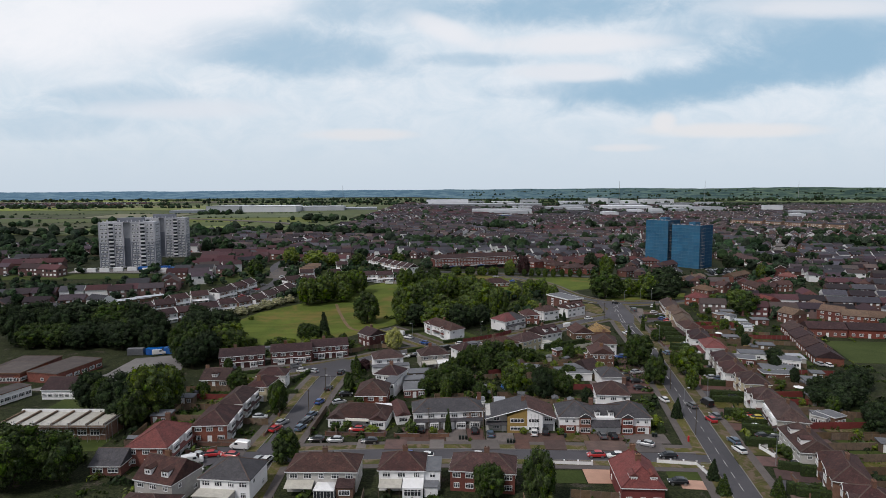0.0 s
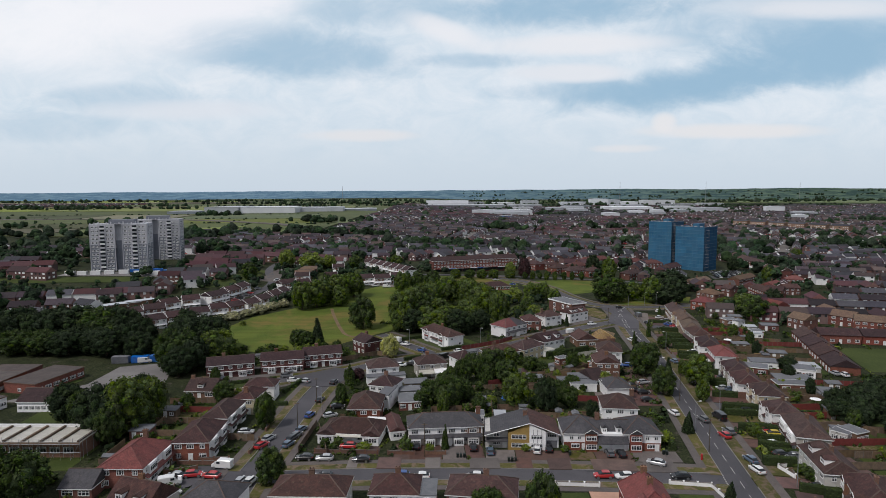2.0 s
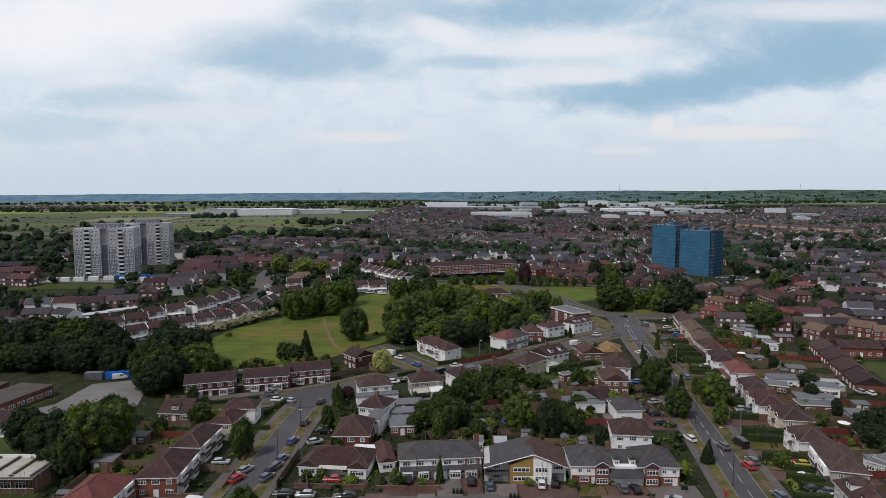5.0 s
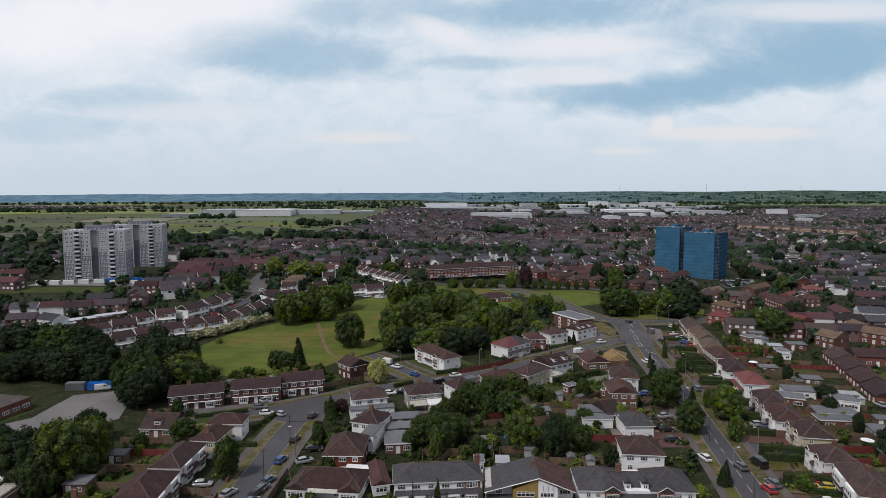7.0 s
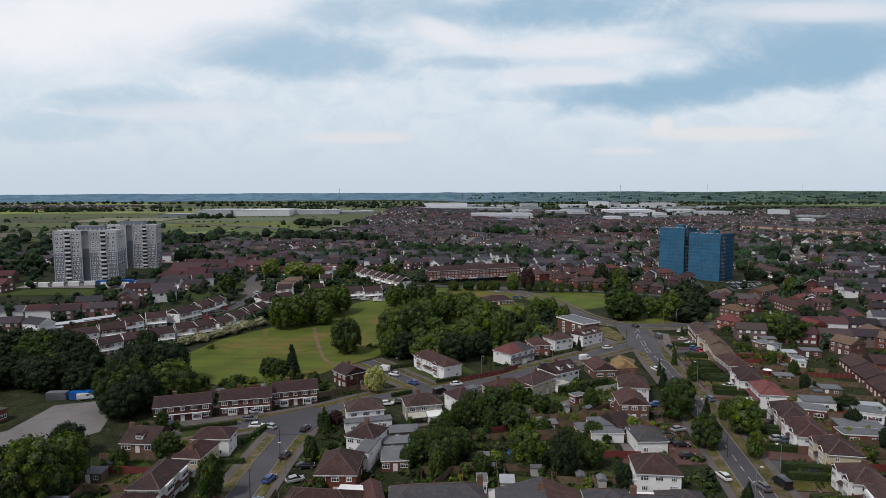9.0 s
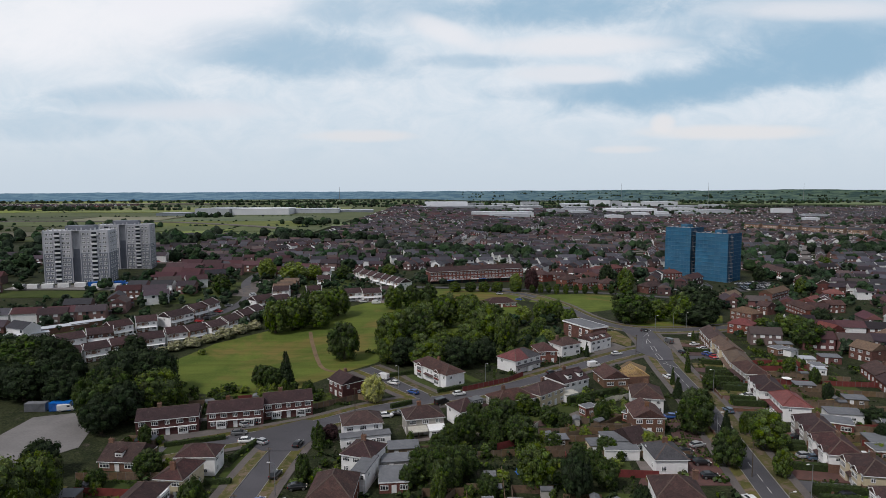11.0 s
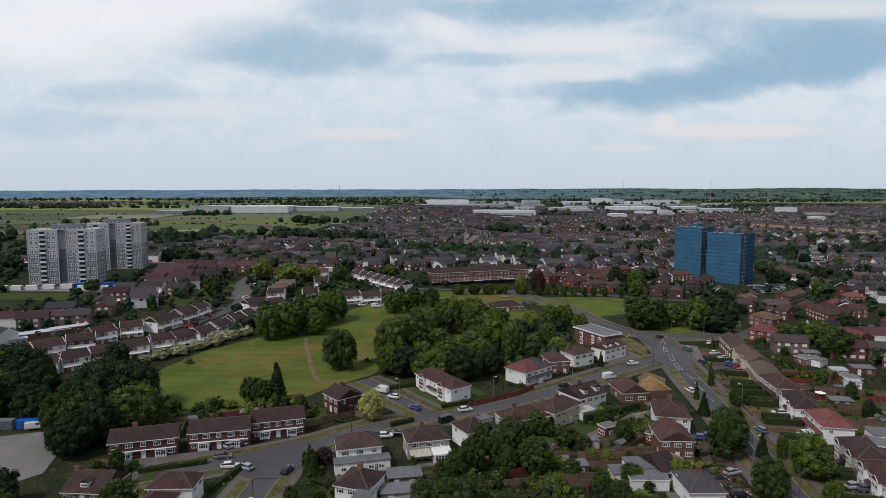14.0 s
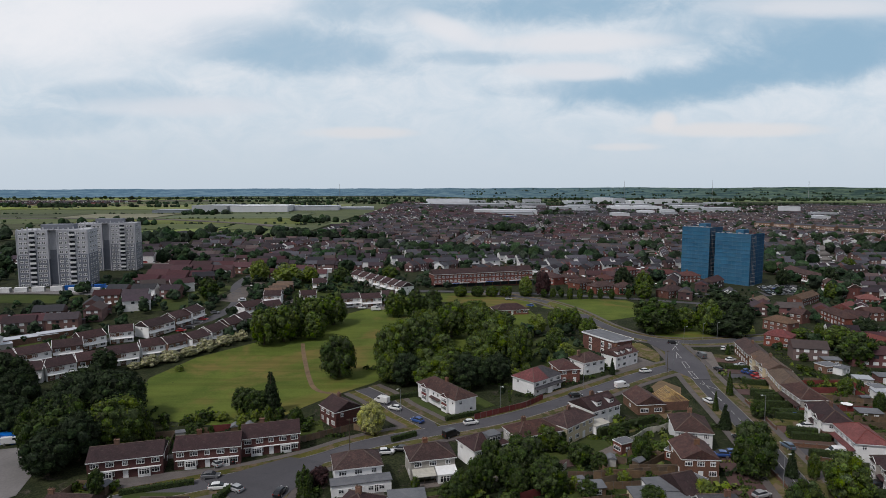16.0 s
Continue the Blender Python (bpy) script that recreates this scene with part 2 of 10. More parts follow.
MAT = {
    "white": surface("white_render", (0.88, 0.88, 0.87), (0.76, 0.75, 0.74), 0.8, 9, 0.5, 0.1, vary=0.05),
    "cream": surface("cream_render", (0.60, 0.52, 0.37), (0.46, 0.40, 0.28), 0.85, 9, 0.5, 0.15, vary=0.06),
    "render": surface("grey_render", (0.50, 0.48, 0.45), (0.34, 0.33, 0.31), 0.88, 8, 0.5, 0.2, vary=0.06),
    "pebble": surface("pebbledash", (0.47, 0.44, 0.39), (0.28, 0.26, 0.24), 0.95, 16, 0.6, 0.6, vary=0.06),
    "brick": surface("red_brick", (0.215, 0.078, 0.058), (0.120, 0.049, 0.040), 0.9, 9, 0.6, 0.2, vary=0.14, bricks=True),
    "dark_brick": surface("plum_brick", (0.125, 0.052, 0.046), (0.070, 0.034, 0.032), 0.9, 9, 0.6, 0.2, vary=0.08, bricks=True),
    "brown_brick": surface("brown_brick", (0.20, 0.11, 0.075), (0.12, 0.07, 0.05), 0.9, 9, 0.6, 0.2, vary=0.12, bricks=True),
    "yellow": surface("ochre_cladding", (0.36, 0.25, 0.08), (0.27, 0.18, 0.06), 0.8, 8, 0.5, 0.1, vary=0.03),
    "timber": surface("timber", (0.19, 0.130, 0.082), (0.10, 0.072, 0.050), 0.85, 10, 0.8, 0.3, vary=0.15),
    "fresh": surface("fresh_timber", (0.52, 0.37, 0.17), (0.42, 0.28, 0.12), 0.8, 10, 0.8, 0.2, vary=0.08),
    "slate": surface("grey_felt", (0.17, 0.175, 0.185), (0.11, 0.115, 0.125), 0.8, 5, 0.5, 0.2, vary=0.1),
    "felt": surface("brown_felt", (0.105, 0.088, 0.080), (0.062, 0.052, 0.050), 0.9, 4, 0.3, 0.3, vary=0.12),
    "r_brown": surface("brown_tiles", (0.092, 0.048, 0.043), (0.036, 0.021, 0.021), 0.85, 7, 0.45, 0.5, vary=0.17, courses=0.16),
    "r_dark": surface("dark_tiles", (0.066, 0.035, 0.036), (0.030, 0.018, 0.020), 0.85, 7, 0.45, 0.5, vary=0.12, courses=0.16),
    "r_slate": surface("slate_tiles", (0.074, 0.072, 0.078), (0.043, 0.042, 0.048), 0.75, 7, 0.45, 0.5, vary=0.08, courses=0.16),
    "r_red": surface("red_tiles", (0.215, 0.068, 0.062), (0.125, 0.044, 0.042), 0.85, 7, 0.45, 0.5, vary=0.10, courses=0.16),
    "r_tan": surface("tan_tiles", (0.165, 0.108, 0.075), (0.10, 0.068, 0.05), 0.85, 7, 0.45, 0.5, vary=0.13, courses=0.16),
    "r_ridge": surface("ridge_tiles", (0.135, 0.095, 0.078), (0.08, 0.058, 0.05), 0.9, 8, 0.8, 0.4, vary=0.1),
    "asphalt": surface("asphalt", (0.096, 0.092, 0.100), (0.064, 0.062, 0.068), 0.92, 3.5, 0.06, 0.25, vary=0.05, patch=((0.054, 0.052, 0.058), 0.22, 0.58)),
    "pavement": surface("pavement_slabs", (0.142, 0.122, 0.114), (0.088, 0.078, 0.075), 0.92, 3, 0.15, 0.25, vary=0.06, patch=((0.10, 0.082, 0.072), 0.3, 0.55)),
    "kerb": surface("kerb_stone", (0.27, 0.26, 0.245), (0.19, 0.18, 0.17), 0.9, 6, 0.5, 0.2, vary=0.1),
    "paint": surface("road_paint", (0.62, 0.61, 0.58), (0.36, 0.355, 0.34), 0.7, 7, 0.9, 0.1, vary=0.08),
    "pavers": surface("brick_pavers", (0.150, 0.084, 0.070), (0.086, 0.054, 0.048), 0.9, 5, 0.4, 0.3, vary=0.22),
    "concrete": surface("concrete", (0.185, 0.160, 0.146), (0.112, 0.098, 0.092), 0.92, 4, 0.2, 0.25, vary=0.15),
    "pinkpave": surface("salmon_pavers", (0.50, 0.30, 0.22), (0.40, 0.24, 0.18), 0.9, 5, 0.4, 0.3, vary=0.05),
    "grass": surface("ground_grass", (0.070, 0.088, 0.026), (0.036, 0.052, 0.015), 0.95, 1.6, 0.05, 0.5, vary=0.04, spec=0.1),
    "meadow": surface("ground_meadow", (0.132, 0.160, 0.030), (0.060, 0.092, 0.016), 0.95, 2.2, 0.045, 0.5, vary=0.02, spec=0.1, patch=((0.165, 0.132, 0.040), 0.020, 0.50), bands=0.32),
    "verge": surface("ground_verge", (0.122, 0.112, 0.034), (0.052, 0.056, 0.020), 0.95, 3.0, 0.16, 0.5, vary=0.1, spec=0.1, patch=((0.16, 0.118, 0.082), 0.35, 0.47)),
    "gardens": surface("ground_gardens", (0.040, 0.046, 0.022), (0.014, 0.020, 0.009), 0.95, 1.8, 0.12, 0.6, vary=0.0, spec=0.1, patch=((0.064, 0.054, 0.046), 0.25, 0.56), speck=3.0),
    "earth": surface("ground_earth", (0.20, 0.135, 0.075), (0.12, 0.085, 0.05), 0.95, 1.5, 0.2, 0.5, vary=0.0),
    "grit": surface("depot_yard", (0.215, 0.202, 0.195), (0.145, 0.138, 0.134), 0.93, 1.5, 0.08, 0.3, vary=0.0),
    "leaf": surface("leaves", (0.060, 0.090, 0.025), (0.020, 0.033, 0.011), 0.8, 22, 3.0, 0.2, vary=0.32, island=True, spec=0.08, speck=26.0),
    "leaf_mid": surface("leaves_olive", (0.092, 0.130, 0.030), (0.033, 0.051, 0.013), 0.8, 22, 3.0, 0.2, vary=0.30, island=True, spec=0.08, speck=26.0),
    "leaf_lime": surface("leaves_lime", (0.150, 0.190, 0.034), (0.072, 0.100, 0.018), 0.75, 22, 3.0, 0.2, vary=0.2, island=True, spec=0.2, speck=26.0),
    "leaf_pale": surface("leaves_pale", (0.36, 0.36, 0.13), (0.20, 0.21, 0.06), 0.75, 22, 3.0, 0.2, vary=0.2, island=True, spec=0.2, speck=26.0),
    "leaf_blossom": surface("may_blossom", (0.46, 0.43, 0.30), (0.13, 0.15, 0.05), 0.75, 22, 3.0, 0.2, vary=0.25, island=True, spec=0.2, speck=26.0),
    "leaf_copper": surface("leaves_copper", (0.055, 0.024, 0.026), (0.025, 0.014, 0.016), 0.75, 22, 3.0, 0.2, vary=0.2, island=True, spec=0.2, speck=26.0),
    "leaf_fir": surface("needles", (0.036, 0.052, 0.025), (0.012, 0.021, 0.011), 0.85, 22, 3.0, 0.2, vary=0.28, island=True, spec=0.06, speck=26.0),
    "bark": surface("bark", (0.11, 0.085, 0.06), (0.06, 0.048, 0.036), 0.95, 8, 1.0, 0.8, vary=0.1),
    "bin": surface("bin_plastic", (0.022, 0.030, 0.026), (0.014, 0.019, 0.017), 0.5, 6, 0.8, 0.05, vary=0.2),
    "tyre": surface("rubber", (0.02, 0.02, 0.02), None, 0.9, 8, 1, 0.1, vary=0.0),
    "alloy": surface("alloy", (0.5, 0.5, 0.5), None, 0.4, 8, 1, 0.05, metal=0.9, vary=0.0),
    "steel": surface("galvanised", (0.30, 0.31, 0.32), (0.22, 0.23, 0.24), 0.6, 8, 1, 0.1, metal=0.4, vary=0.05),
    "plastic": surface("white_upvc", (0.84, 0.84, 0.83), (0.72, 0.72, 0.71), 0.5, 8, 1, 0.03, vary=0.03),
    "clear_roof": surface("polycarbonate", (0.55, 0.53, 0.46), (0.40, 0.38, 0.33), 0.4, 5, 0.7, 0.05, vary=0.05),
    "clad_white": surface("white_sheet", (0.70, 0.71, 0.73), (0.58, 0.60, 0.63), 0.55, 0.5, 0.02, 0.05, vary=0.10),
    "clad": surface("warehouse_sheet", (0.52, 0.54, 0.57), (0.38, 0.40, 0.43), 0.6, 0.5, 0.02, 0.05, vary=0.14),
    "clad_mid": surface("mid_grey_sheet", (0.36, 0.38, 0.40), (0.27, 0.29, 0.31), 0.6, 0.5, 0.02, 0.05, vary=0.1),
    "clad_grey": surface("grey_sheet", (0.22, 0.25, 0.28), (0.16, 0.18, 0.20), 0.6, 0.5, 0.02, 0.05, vary=0.10),
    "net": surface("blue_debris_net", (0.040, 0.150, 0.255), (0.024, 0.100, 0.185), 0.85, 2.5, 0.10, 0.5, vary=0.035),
    # same net, darkened to paint in the shade of the tower's sides
    "net_shaded": surface("blue_net_shaded_side", (0.026, 0.100, 0.190), (0.016, 0.066, 0.135), 0.85, 2.5, 0.10, 0.5, vary=0.04),
    "net_tube": surface("netted_tubes", (0.085, 0.20, 0.29), (0.05, 0.13, 0.21), 0.8, 3, 0.2, 0.1, vary=0.05),
    "panel_grey": surface("grey_panels", (0.215, 0.230, 0.262), (0.15, 0.162, 0.19), 0.8, 3, 0.15, 0.1, vary=0.05),
    "panel_pale": surface("pale_panels", (0.50, 0.505, 0.53), (0.36, 0.365, 0.39), 0.8, 3, 0.15, 0.1, vary=0.08),
    "tarp": surface("blue_tarpaulin", (0.035, 0.16, 0.50), (0.025, 0.11, 0.36), 0.5, 6, 0.8, 0.4, vary=0.1),
    "redpaint": surface("red_tile_hanging", (0.20, 0.045, 0.040), (0.12, 0.030, 0.027), 0.85, 8, 0.6, 0.2, vary=0.05),
    "t_far": surface("far_wood", (0.042, 0.064, 0.036), (0.013, 0.023, 0.016), 0.95, 1.6, 0.12, 0.4, vary=0.34, island=True, spec=0.03, speck=1.9),
    "farfield": surface("ground_farfield", (0.125, 0.145, 0.078), (0.075, 0.094, 0.055), 0.95, 0.10, 0.012, 0.1, vary=0.25, spec=0.1),
    "farstubble": surface("ground_farstubble", (0.215, 0.200, 0.115), (0.15, 0.145, 0.085), 0.95, 0.10, 0.012, 0.1, vary=0.3, spec=0.1),
    "farcrop": surface("ground_farcrop", (0.165, 0.190, 0.075), (0.105, 0.130, 0.052), 0.95, 0.10, 0.012, 0.1, vary=0.3, spec=0.1),
    # far roofs and walls: distance haze mixed into the colours, greyer and bluer
    "roof_grey": surface("far_grey_roofs_hazed", (0.072, 0.070, 0.082), (0.040, 0.040, 0.048), 0.88, 0.8, 0.02, 0.2, vary=0.30, island=True),
    "roof_tan": surface("far_tan_roofs_hazed", (0.098, 0.072, 0.068), (0.058, 0.045, 0.045), 0.88, 0.8, 0.02, 0.2, vary=0.30, island=True),
    "roof_far": surface("far_roofs_hazed", (0.062, 0.046, 0.054), (0.030, 0.025, 0.031), 0.88, 0.8, 0.02, 0.2, vary=0.34, island=True),
    "wall_far": surface("far_walls_hazed", (0.175, 0.098, 0.090), (0.110, 0.066, 0.062), 0.88, 0.8, 0.02, 0.2, vary=0.30, island=True),
    "roof_plum": surface("far_red_roofs", (0.088, 0.040, 0.044), (0.050, 0.027, 0.031), 0.88, 0.8, 0.02, 0.2, vary=0.24, island=True),
    "wall_tan": surface("far_tan_walls", (0.34, 0.215, 0.14), (0.24, 0.15, 0.10), 0.88, 0.8, 0.02, 0.2, vary=0.12, island=True),
    "r_plum": surface("plum_tiles", (0.125, 0.050, 0.045), (0.070, 0.032, 0.031), 0.85, 7, 0.45, 0.5, vary=0.10, courses=0.16),
}


def gloss(name, col, rough=0.08, metal=0.0, coat=0.6):
    m = bpy.data.materials.new(name)
    m.use_nodes = True
    n = Nodes(m.node_tree)
    dust = n.noise(n.add("ShaderNodeTexCoord").outputs["Object"], 3.0, 4.0)
    c = n.mix(n.math("MULTIPLY", dust, 0.25), rgb(*col), rgb(*[v * 0.7 + 0.02 for v in col]))
    p = n.add("ShaderNodeBsdfPrincipled", {"Base Color": c, "Roughness": n.math("MULTIPLY_ADD", dust, 0.12, rough), "Metallic": metal, "Coat Weight": coat,
                                           "Specular IOR Level": 0.5 if coat else 0.22})
    n.add("ShaderNodeOutputMaterial", {0: p.outputs[0]})
    return m


MAT["glass"] = gloss("window_glass", (0.03, 0.035, 0.04), 0.05, 0.0, 0.0)
PAINTS = {k: gloss(k + "_car_paint", c, 0.25, 0.2 if k not in ("white", "red", "yellow") else 0.0) for k, c in {
    "white": (0.72, 0.72, 0.71), "silver": (0.42, 0.43, 0.44), "grey": (0.13, 0.135, 0.14), "black": (0.012, 0.012, 0.014), "red": (0.42, 0.018, 0.02),
    "blue": (0.03, 0.09, 0.30), "bluegrey": (0.10, 0.15, 0.21), "yellow": (0.55, 0.42, 0.03)}.items()}
MAT["lamp_white"] = gloss("headlamp", (0.7, 0.7, 0.68), 0.1)
MAT["lamp_red"] = gloss("tail_lamp", (0.35, 0.01, 0.01), 0.15)


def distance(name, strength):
    """Hills and woods behind everything, the day's haze put into colour and glow."""
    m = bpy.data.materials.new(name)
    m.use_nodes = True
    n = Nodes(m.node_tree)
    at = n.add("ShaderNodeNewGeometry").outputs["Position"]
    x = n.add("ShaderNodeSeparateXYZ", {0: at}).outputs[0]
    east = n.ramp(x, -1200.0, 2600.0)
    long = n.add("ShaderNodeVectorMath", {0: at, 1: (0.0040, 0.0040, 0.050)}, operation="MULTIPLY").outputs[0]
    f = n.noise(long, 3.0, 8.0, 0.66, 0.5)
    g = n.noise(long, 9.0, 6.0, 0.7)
    # bluer and paler to the west: haze painted into woods and fields
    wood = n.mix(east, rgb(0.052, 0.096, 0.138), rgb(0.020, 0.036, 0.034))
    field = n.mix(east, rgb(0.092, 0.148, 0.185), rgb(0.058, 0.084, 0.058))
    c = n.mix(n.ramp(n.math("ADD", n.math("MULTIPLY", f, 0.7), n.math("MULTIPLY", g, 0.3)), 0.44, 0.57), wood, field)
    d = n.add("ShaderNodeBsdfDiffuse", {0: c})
    # glow imitates light scattered by haze; the hills are no lamp
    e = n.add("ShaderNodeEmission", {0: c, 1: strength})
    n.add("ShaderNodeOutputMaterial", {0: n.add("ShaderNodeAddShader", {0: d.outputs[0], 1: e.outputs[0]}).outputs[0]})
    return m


# ---- building blocks ----


def gz(x, y):
    """Height of the land: level near by, rising to the west and falling to the east beyond the park."""
    s = min(1.0, max(0.0, (y - 250) / 190))
    s = s * s * (3 - 2 * s)
    return s * min(10.5, max(-4.0, 3.2 - 0.033 * x))


def mesh_of(name, bm, *mats):
    me = bpy.data.meshes.new(name)
    bm.to_mesh(me)
    bm.free()
    for m in mats:
        me.materials.append(m)
    return me


def part(name, bm, material, parent=None, label=""):
    """Links a bmesh, or a mesh that is shared, as one object under its parent."""
    me = bm if isinstance(bm, bpy.types.Mesh) else mesh_of(name, bm, *(material if isinstance(material, (list, tuple)) else (material,)))
    ob = new(name, me)
    if parent:
        ob.parent = parent
    if label:
        tagged(ob, label)
    return ob


def base(name, x, y, a=0.0, z=None):
    ob = new(name)
    ob.matrix_world = pose(x, y, gz(x, y) if z is None else z, 0, 0, a)
    return ob


def add_box(bm, x0, y0, z0, x1, y1, z1, mi=0):
    v = [bm.verts.new(p) for p in ((x0, y0, z0), (x1, y0, z0), (x1, y1, z0), (x0, y1, z0), (x0, y0, z1), (x1, y0, z1), (x1, y1, z1), (x0, y1, z1))]
    for f in ((3, 2, 1, 0), (4, 5, 6, 7), (0, 1, 5, 4), (1, 2, 6, 5), (2, 3, 7, 6), (3, 0, 4, 7)):
        bm.faces.new([v[i] for i in f]).material_index = mi
    return bm


def box(x0, y0, z0, x1, y1, z1):
    return add_box(bmesh.new(), x0, y0, z0, x1, y1, z1)


def add_bar(bm, a, b, r, r2=None, n=4):
    """A straight bar with n sides from a to b."""
    a, b = Vector(a), Vector(b)
    d = (b - a).normalized()
    s = d.orthogonal().normalized()
    t = d.cross(s)
    r2 = r if r2 is None else r2
    ends = []
    for p, q in ((a, r), (b, r2)):
        ends.append([bm.verts.new(p + (s * math.cos(2 * math.pi * (k + 0.5) / n) + t * math.sin(2 * math.pi * (k + 0.5) / n)) * q) for k in range(n)])
    for k in range(n):
        bm.faces.new((ends[0][k], ends[0][(k + 1) % n], ends[1][(k + 1) % n], ends[1][k]))
    bm.faces.new(ends[0][::-1])
    bm.faces.new(ends[1])
    return bm


def add_solid(bm, low, high):
    """A closed solid between two loops with the same number of corners."""
    a = [bm.verts.new(p) for p in low]
    b = [bm.verts.new(p) for p in high]
    n = len(a)
    bm.faces.new(a[::-1])
    bm.faces.new(b)
    for k in range(n):
        bm.faces.new((a[k], a[(k + 1) % n], b[(k + 1) % n], b[k]))
    return bm


def densify(pts, step):
    out = []
    for (x0, y0), (x1, y1) in zip(pts, pts[1:]):
        n = max(1, round(math.hypot(x1 - x0, y1 - y0) / step))
        out += [(x0 + (x1 - x0) * k / n, y0 + (y1 - y0) * k / n) for k in range(n)]
    return out + [pts[-1]]


def smooth(pts, rounds=2):
    for _ in range(rounds):
        out = [pts[0]]
        for (x0, y0), (x1, y1) in zip(pts, pts[1:]):
            out += [(0.75 * x0 + 0.25 * x1, 0.75 * y0 + 0.25 * y1), (0.25 * x0 + 0.75 * x1, 0.25 * y0 + 0.75 * y1)]
        pts = out + [pts[-1]]
    return pts


def sides(pts, off):
    """The line moved sideways by off (positive: to its left)."""
    out = []
    for k, (x, y) in enumerate(pts):
        x0, y0 = pts[max(0, k - 1)]
        x1, y1 = pts[min(len(pts) - 1, k + 1)]
        d = math.hypot(x1 - x0, y1 - y0) or 1
        out.append((x - (y1 - y0) / d * off, y + (x1 - x0) / d * off))
    return out


ROADS = []  # centre line, half width


def near_road(x, y, skip, margin):
    for line, half in ROADS:
        if line is skip:
            continue
        for px, py in line:
            if (px - x) ** 2 + (py - y) ** 2 < (half + margin) ** 2:
                return True
    return False


def ribbon(name, line, off0, off1, z0, z1, material, skip=None, margin=None, label="", cat=""):
    """A flat strip with thickness that follows a line between two side offsets; broken where it meets other roads."""
    a, b = sides(line, off0), sides(line, off1)
    bm = bmesh.new()
    for k in range(len(line) - 1):
        if margin is not None:
            mx, my = (a[k][0] + b[k + 1][0]) / 2, (a[k][1] + b[k + 1][1]) / 2
            if near_road(mx, my, skip, margin):
                continue
        low, high = [], []
        for p in (a[k], a[k + 1], b[k + 1], b[k]):
            g = gz(*p)
            low.append((p[0], p[1], g + z0))
            high.append((p[0], p[1], g + z1))
        add_solid(bm, low, high)
    bmesh.ops.remove_doubles(bm, verts=bm.verts, dist=0.001)
    bmesh.ops.recalc_face_normals(bm, faces=bm.faces)
    return tagged(part(name, bm, material), label, cat, kind="structure")


def area(name, corners, z, material, label, cat, step=6.0, kind="structure"):
    """A patch of ground with an outline, laid over the land and cut into cells that follow it."""
    bm = bmesh.new()
    top = [bm.verts.new((x, y, 0)) for x, y in corners]
    f = bm.faces.new(top)
    f.normal_update()
    if f.normal.z < 0:
        f.normal_flip()
    xs, ys = [c[0] for c in corners], [c[1] for c in corners]
    if max(ys) > 250:
        for lo, hi, ax in ((min(xs), max(xs), 0), (min(ys), max(ys), 1)):
            k = lo + step
            while k < hi:
                co, no = [0, 0, 0], [0, 0, 0]
                co[ax], no[ax] = k, 1
                bmesh.ops.bisect_plane(bm, geom=bm.verts[:] + bm.edges[:] + bm.faces[:], plane_co=co, plane_no=no)
                k += step
    rim = [e for e in bm.edges if e.is_boundary]
    r = bmesh.ops.extrude_edge_only(bm, edges=rim)
    low = {v for v in r["geom"] if isinstance(v, bmesh.types.BMVert)}
    for v in bm.verts:
        v.co.z = gz(v.co.x, v.co.y) + (z if v not in low else -0.3)
    return tagged(part(name, bm, material), label, cat, kind=kind)

# ---- the land ----
bm = bmesh.new()
rings = [0, 60, 100, 140, 180, 220, 250, 280, 310, 340, 370, 400, 430, 460, 500, 560, 640, 760, 920, 1150, 1450, 1850, 2400, 3000, 3600, 4200]
loops = []
for r in rings:
    if r == 0:
        loops.append([bm.verts.new((0, 0, -0.02))])
    else:
        loops.append([bm.verts.new((r * math.cos(k * math.pi / 60), r * math.sin(k * math.pi / 60),
                                    gz(r * math.cos(k * math.pi / 60), r * math.sin(k * math.pi / 60)) - 0.02)) for k in range(120)])
for k in range(120):
    bm.faces.new((loops[0][0], loops[1][k], loops[1][(k + 1) % 120]))
for a, b in zip(loops[1:], loops[2:]):
    for k in range(120):
        bm.faces.new((a[k], b[k], b[(k + 1) % 120], a[(k + 1) % 120]))
tagged(part("ground", bm, MAT["gardens"]), "patchy green and brown suburban ground with gardens", "ground", kind="structure")

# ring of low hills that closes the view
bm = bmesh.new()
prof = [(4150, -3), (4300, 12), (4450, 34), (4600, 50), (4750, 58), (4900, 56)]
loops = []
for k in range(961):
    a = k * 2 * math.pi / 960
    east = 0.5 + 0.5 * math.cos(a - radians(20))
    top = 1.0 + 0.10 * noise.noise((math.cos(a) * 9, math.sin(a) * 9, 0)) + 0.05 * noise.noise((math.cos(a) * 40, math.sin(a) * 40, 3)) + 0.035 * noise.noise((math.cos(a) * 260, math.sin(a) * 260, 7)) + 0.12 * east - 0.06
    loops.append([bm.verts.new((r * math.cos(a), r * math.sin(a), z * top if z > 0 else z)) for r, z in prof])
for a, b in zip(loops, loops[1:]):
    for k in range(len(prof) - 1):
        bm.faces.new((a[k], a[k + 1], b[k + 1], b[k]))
tagged(part("backdrop_hills", bm, distance("hills_painted_haze", 0.7)), "wooded hills along the horizon with blue-green haze painted into their colour", "hills", kind="structure")

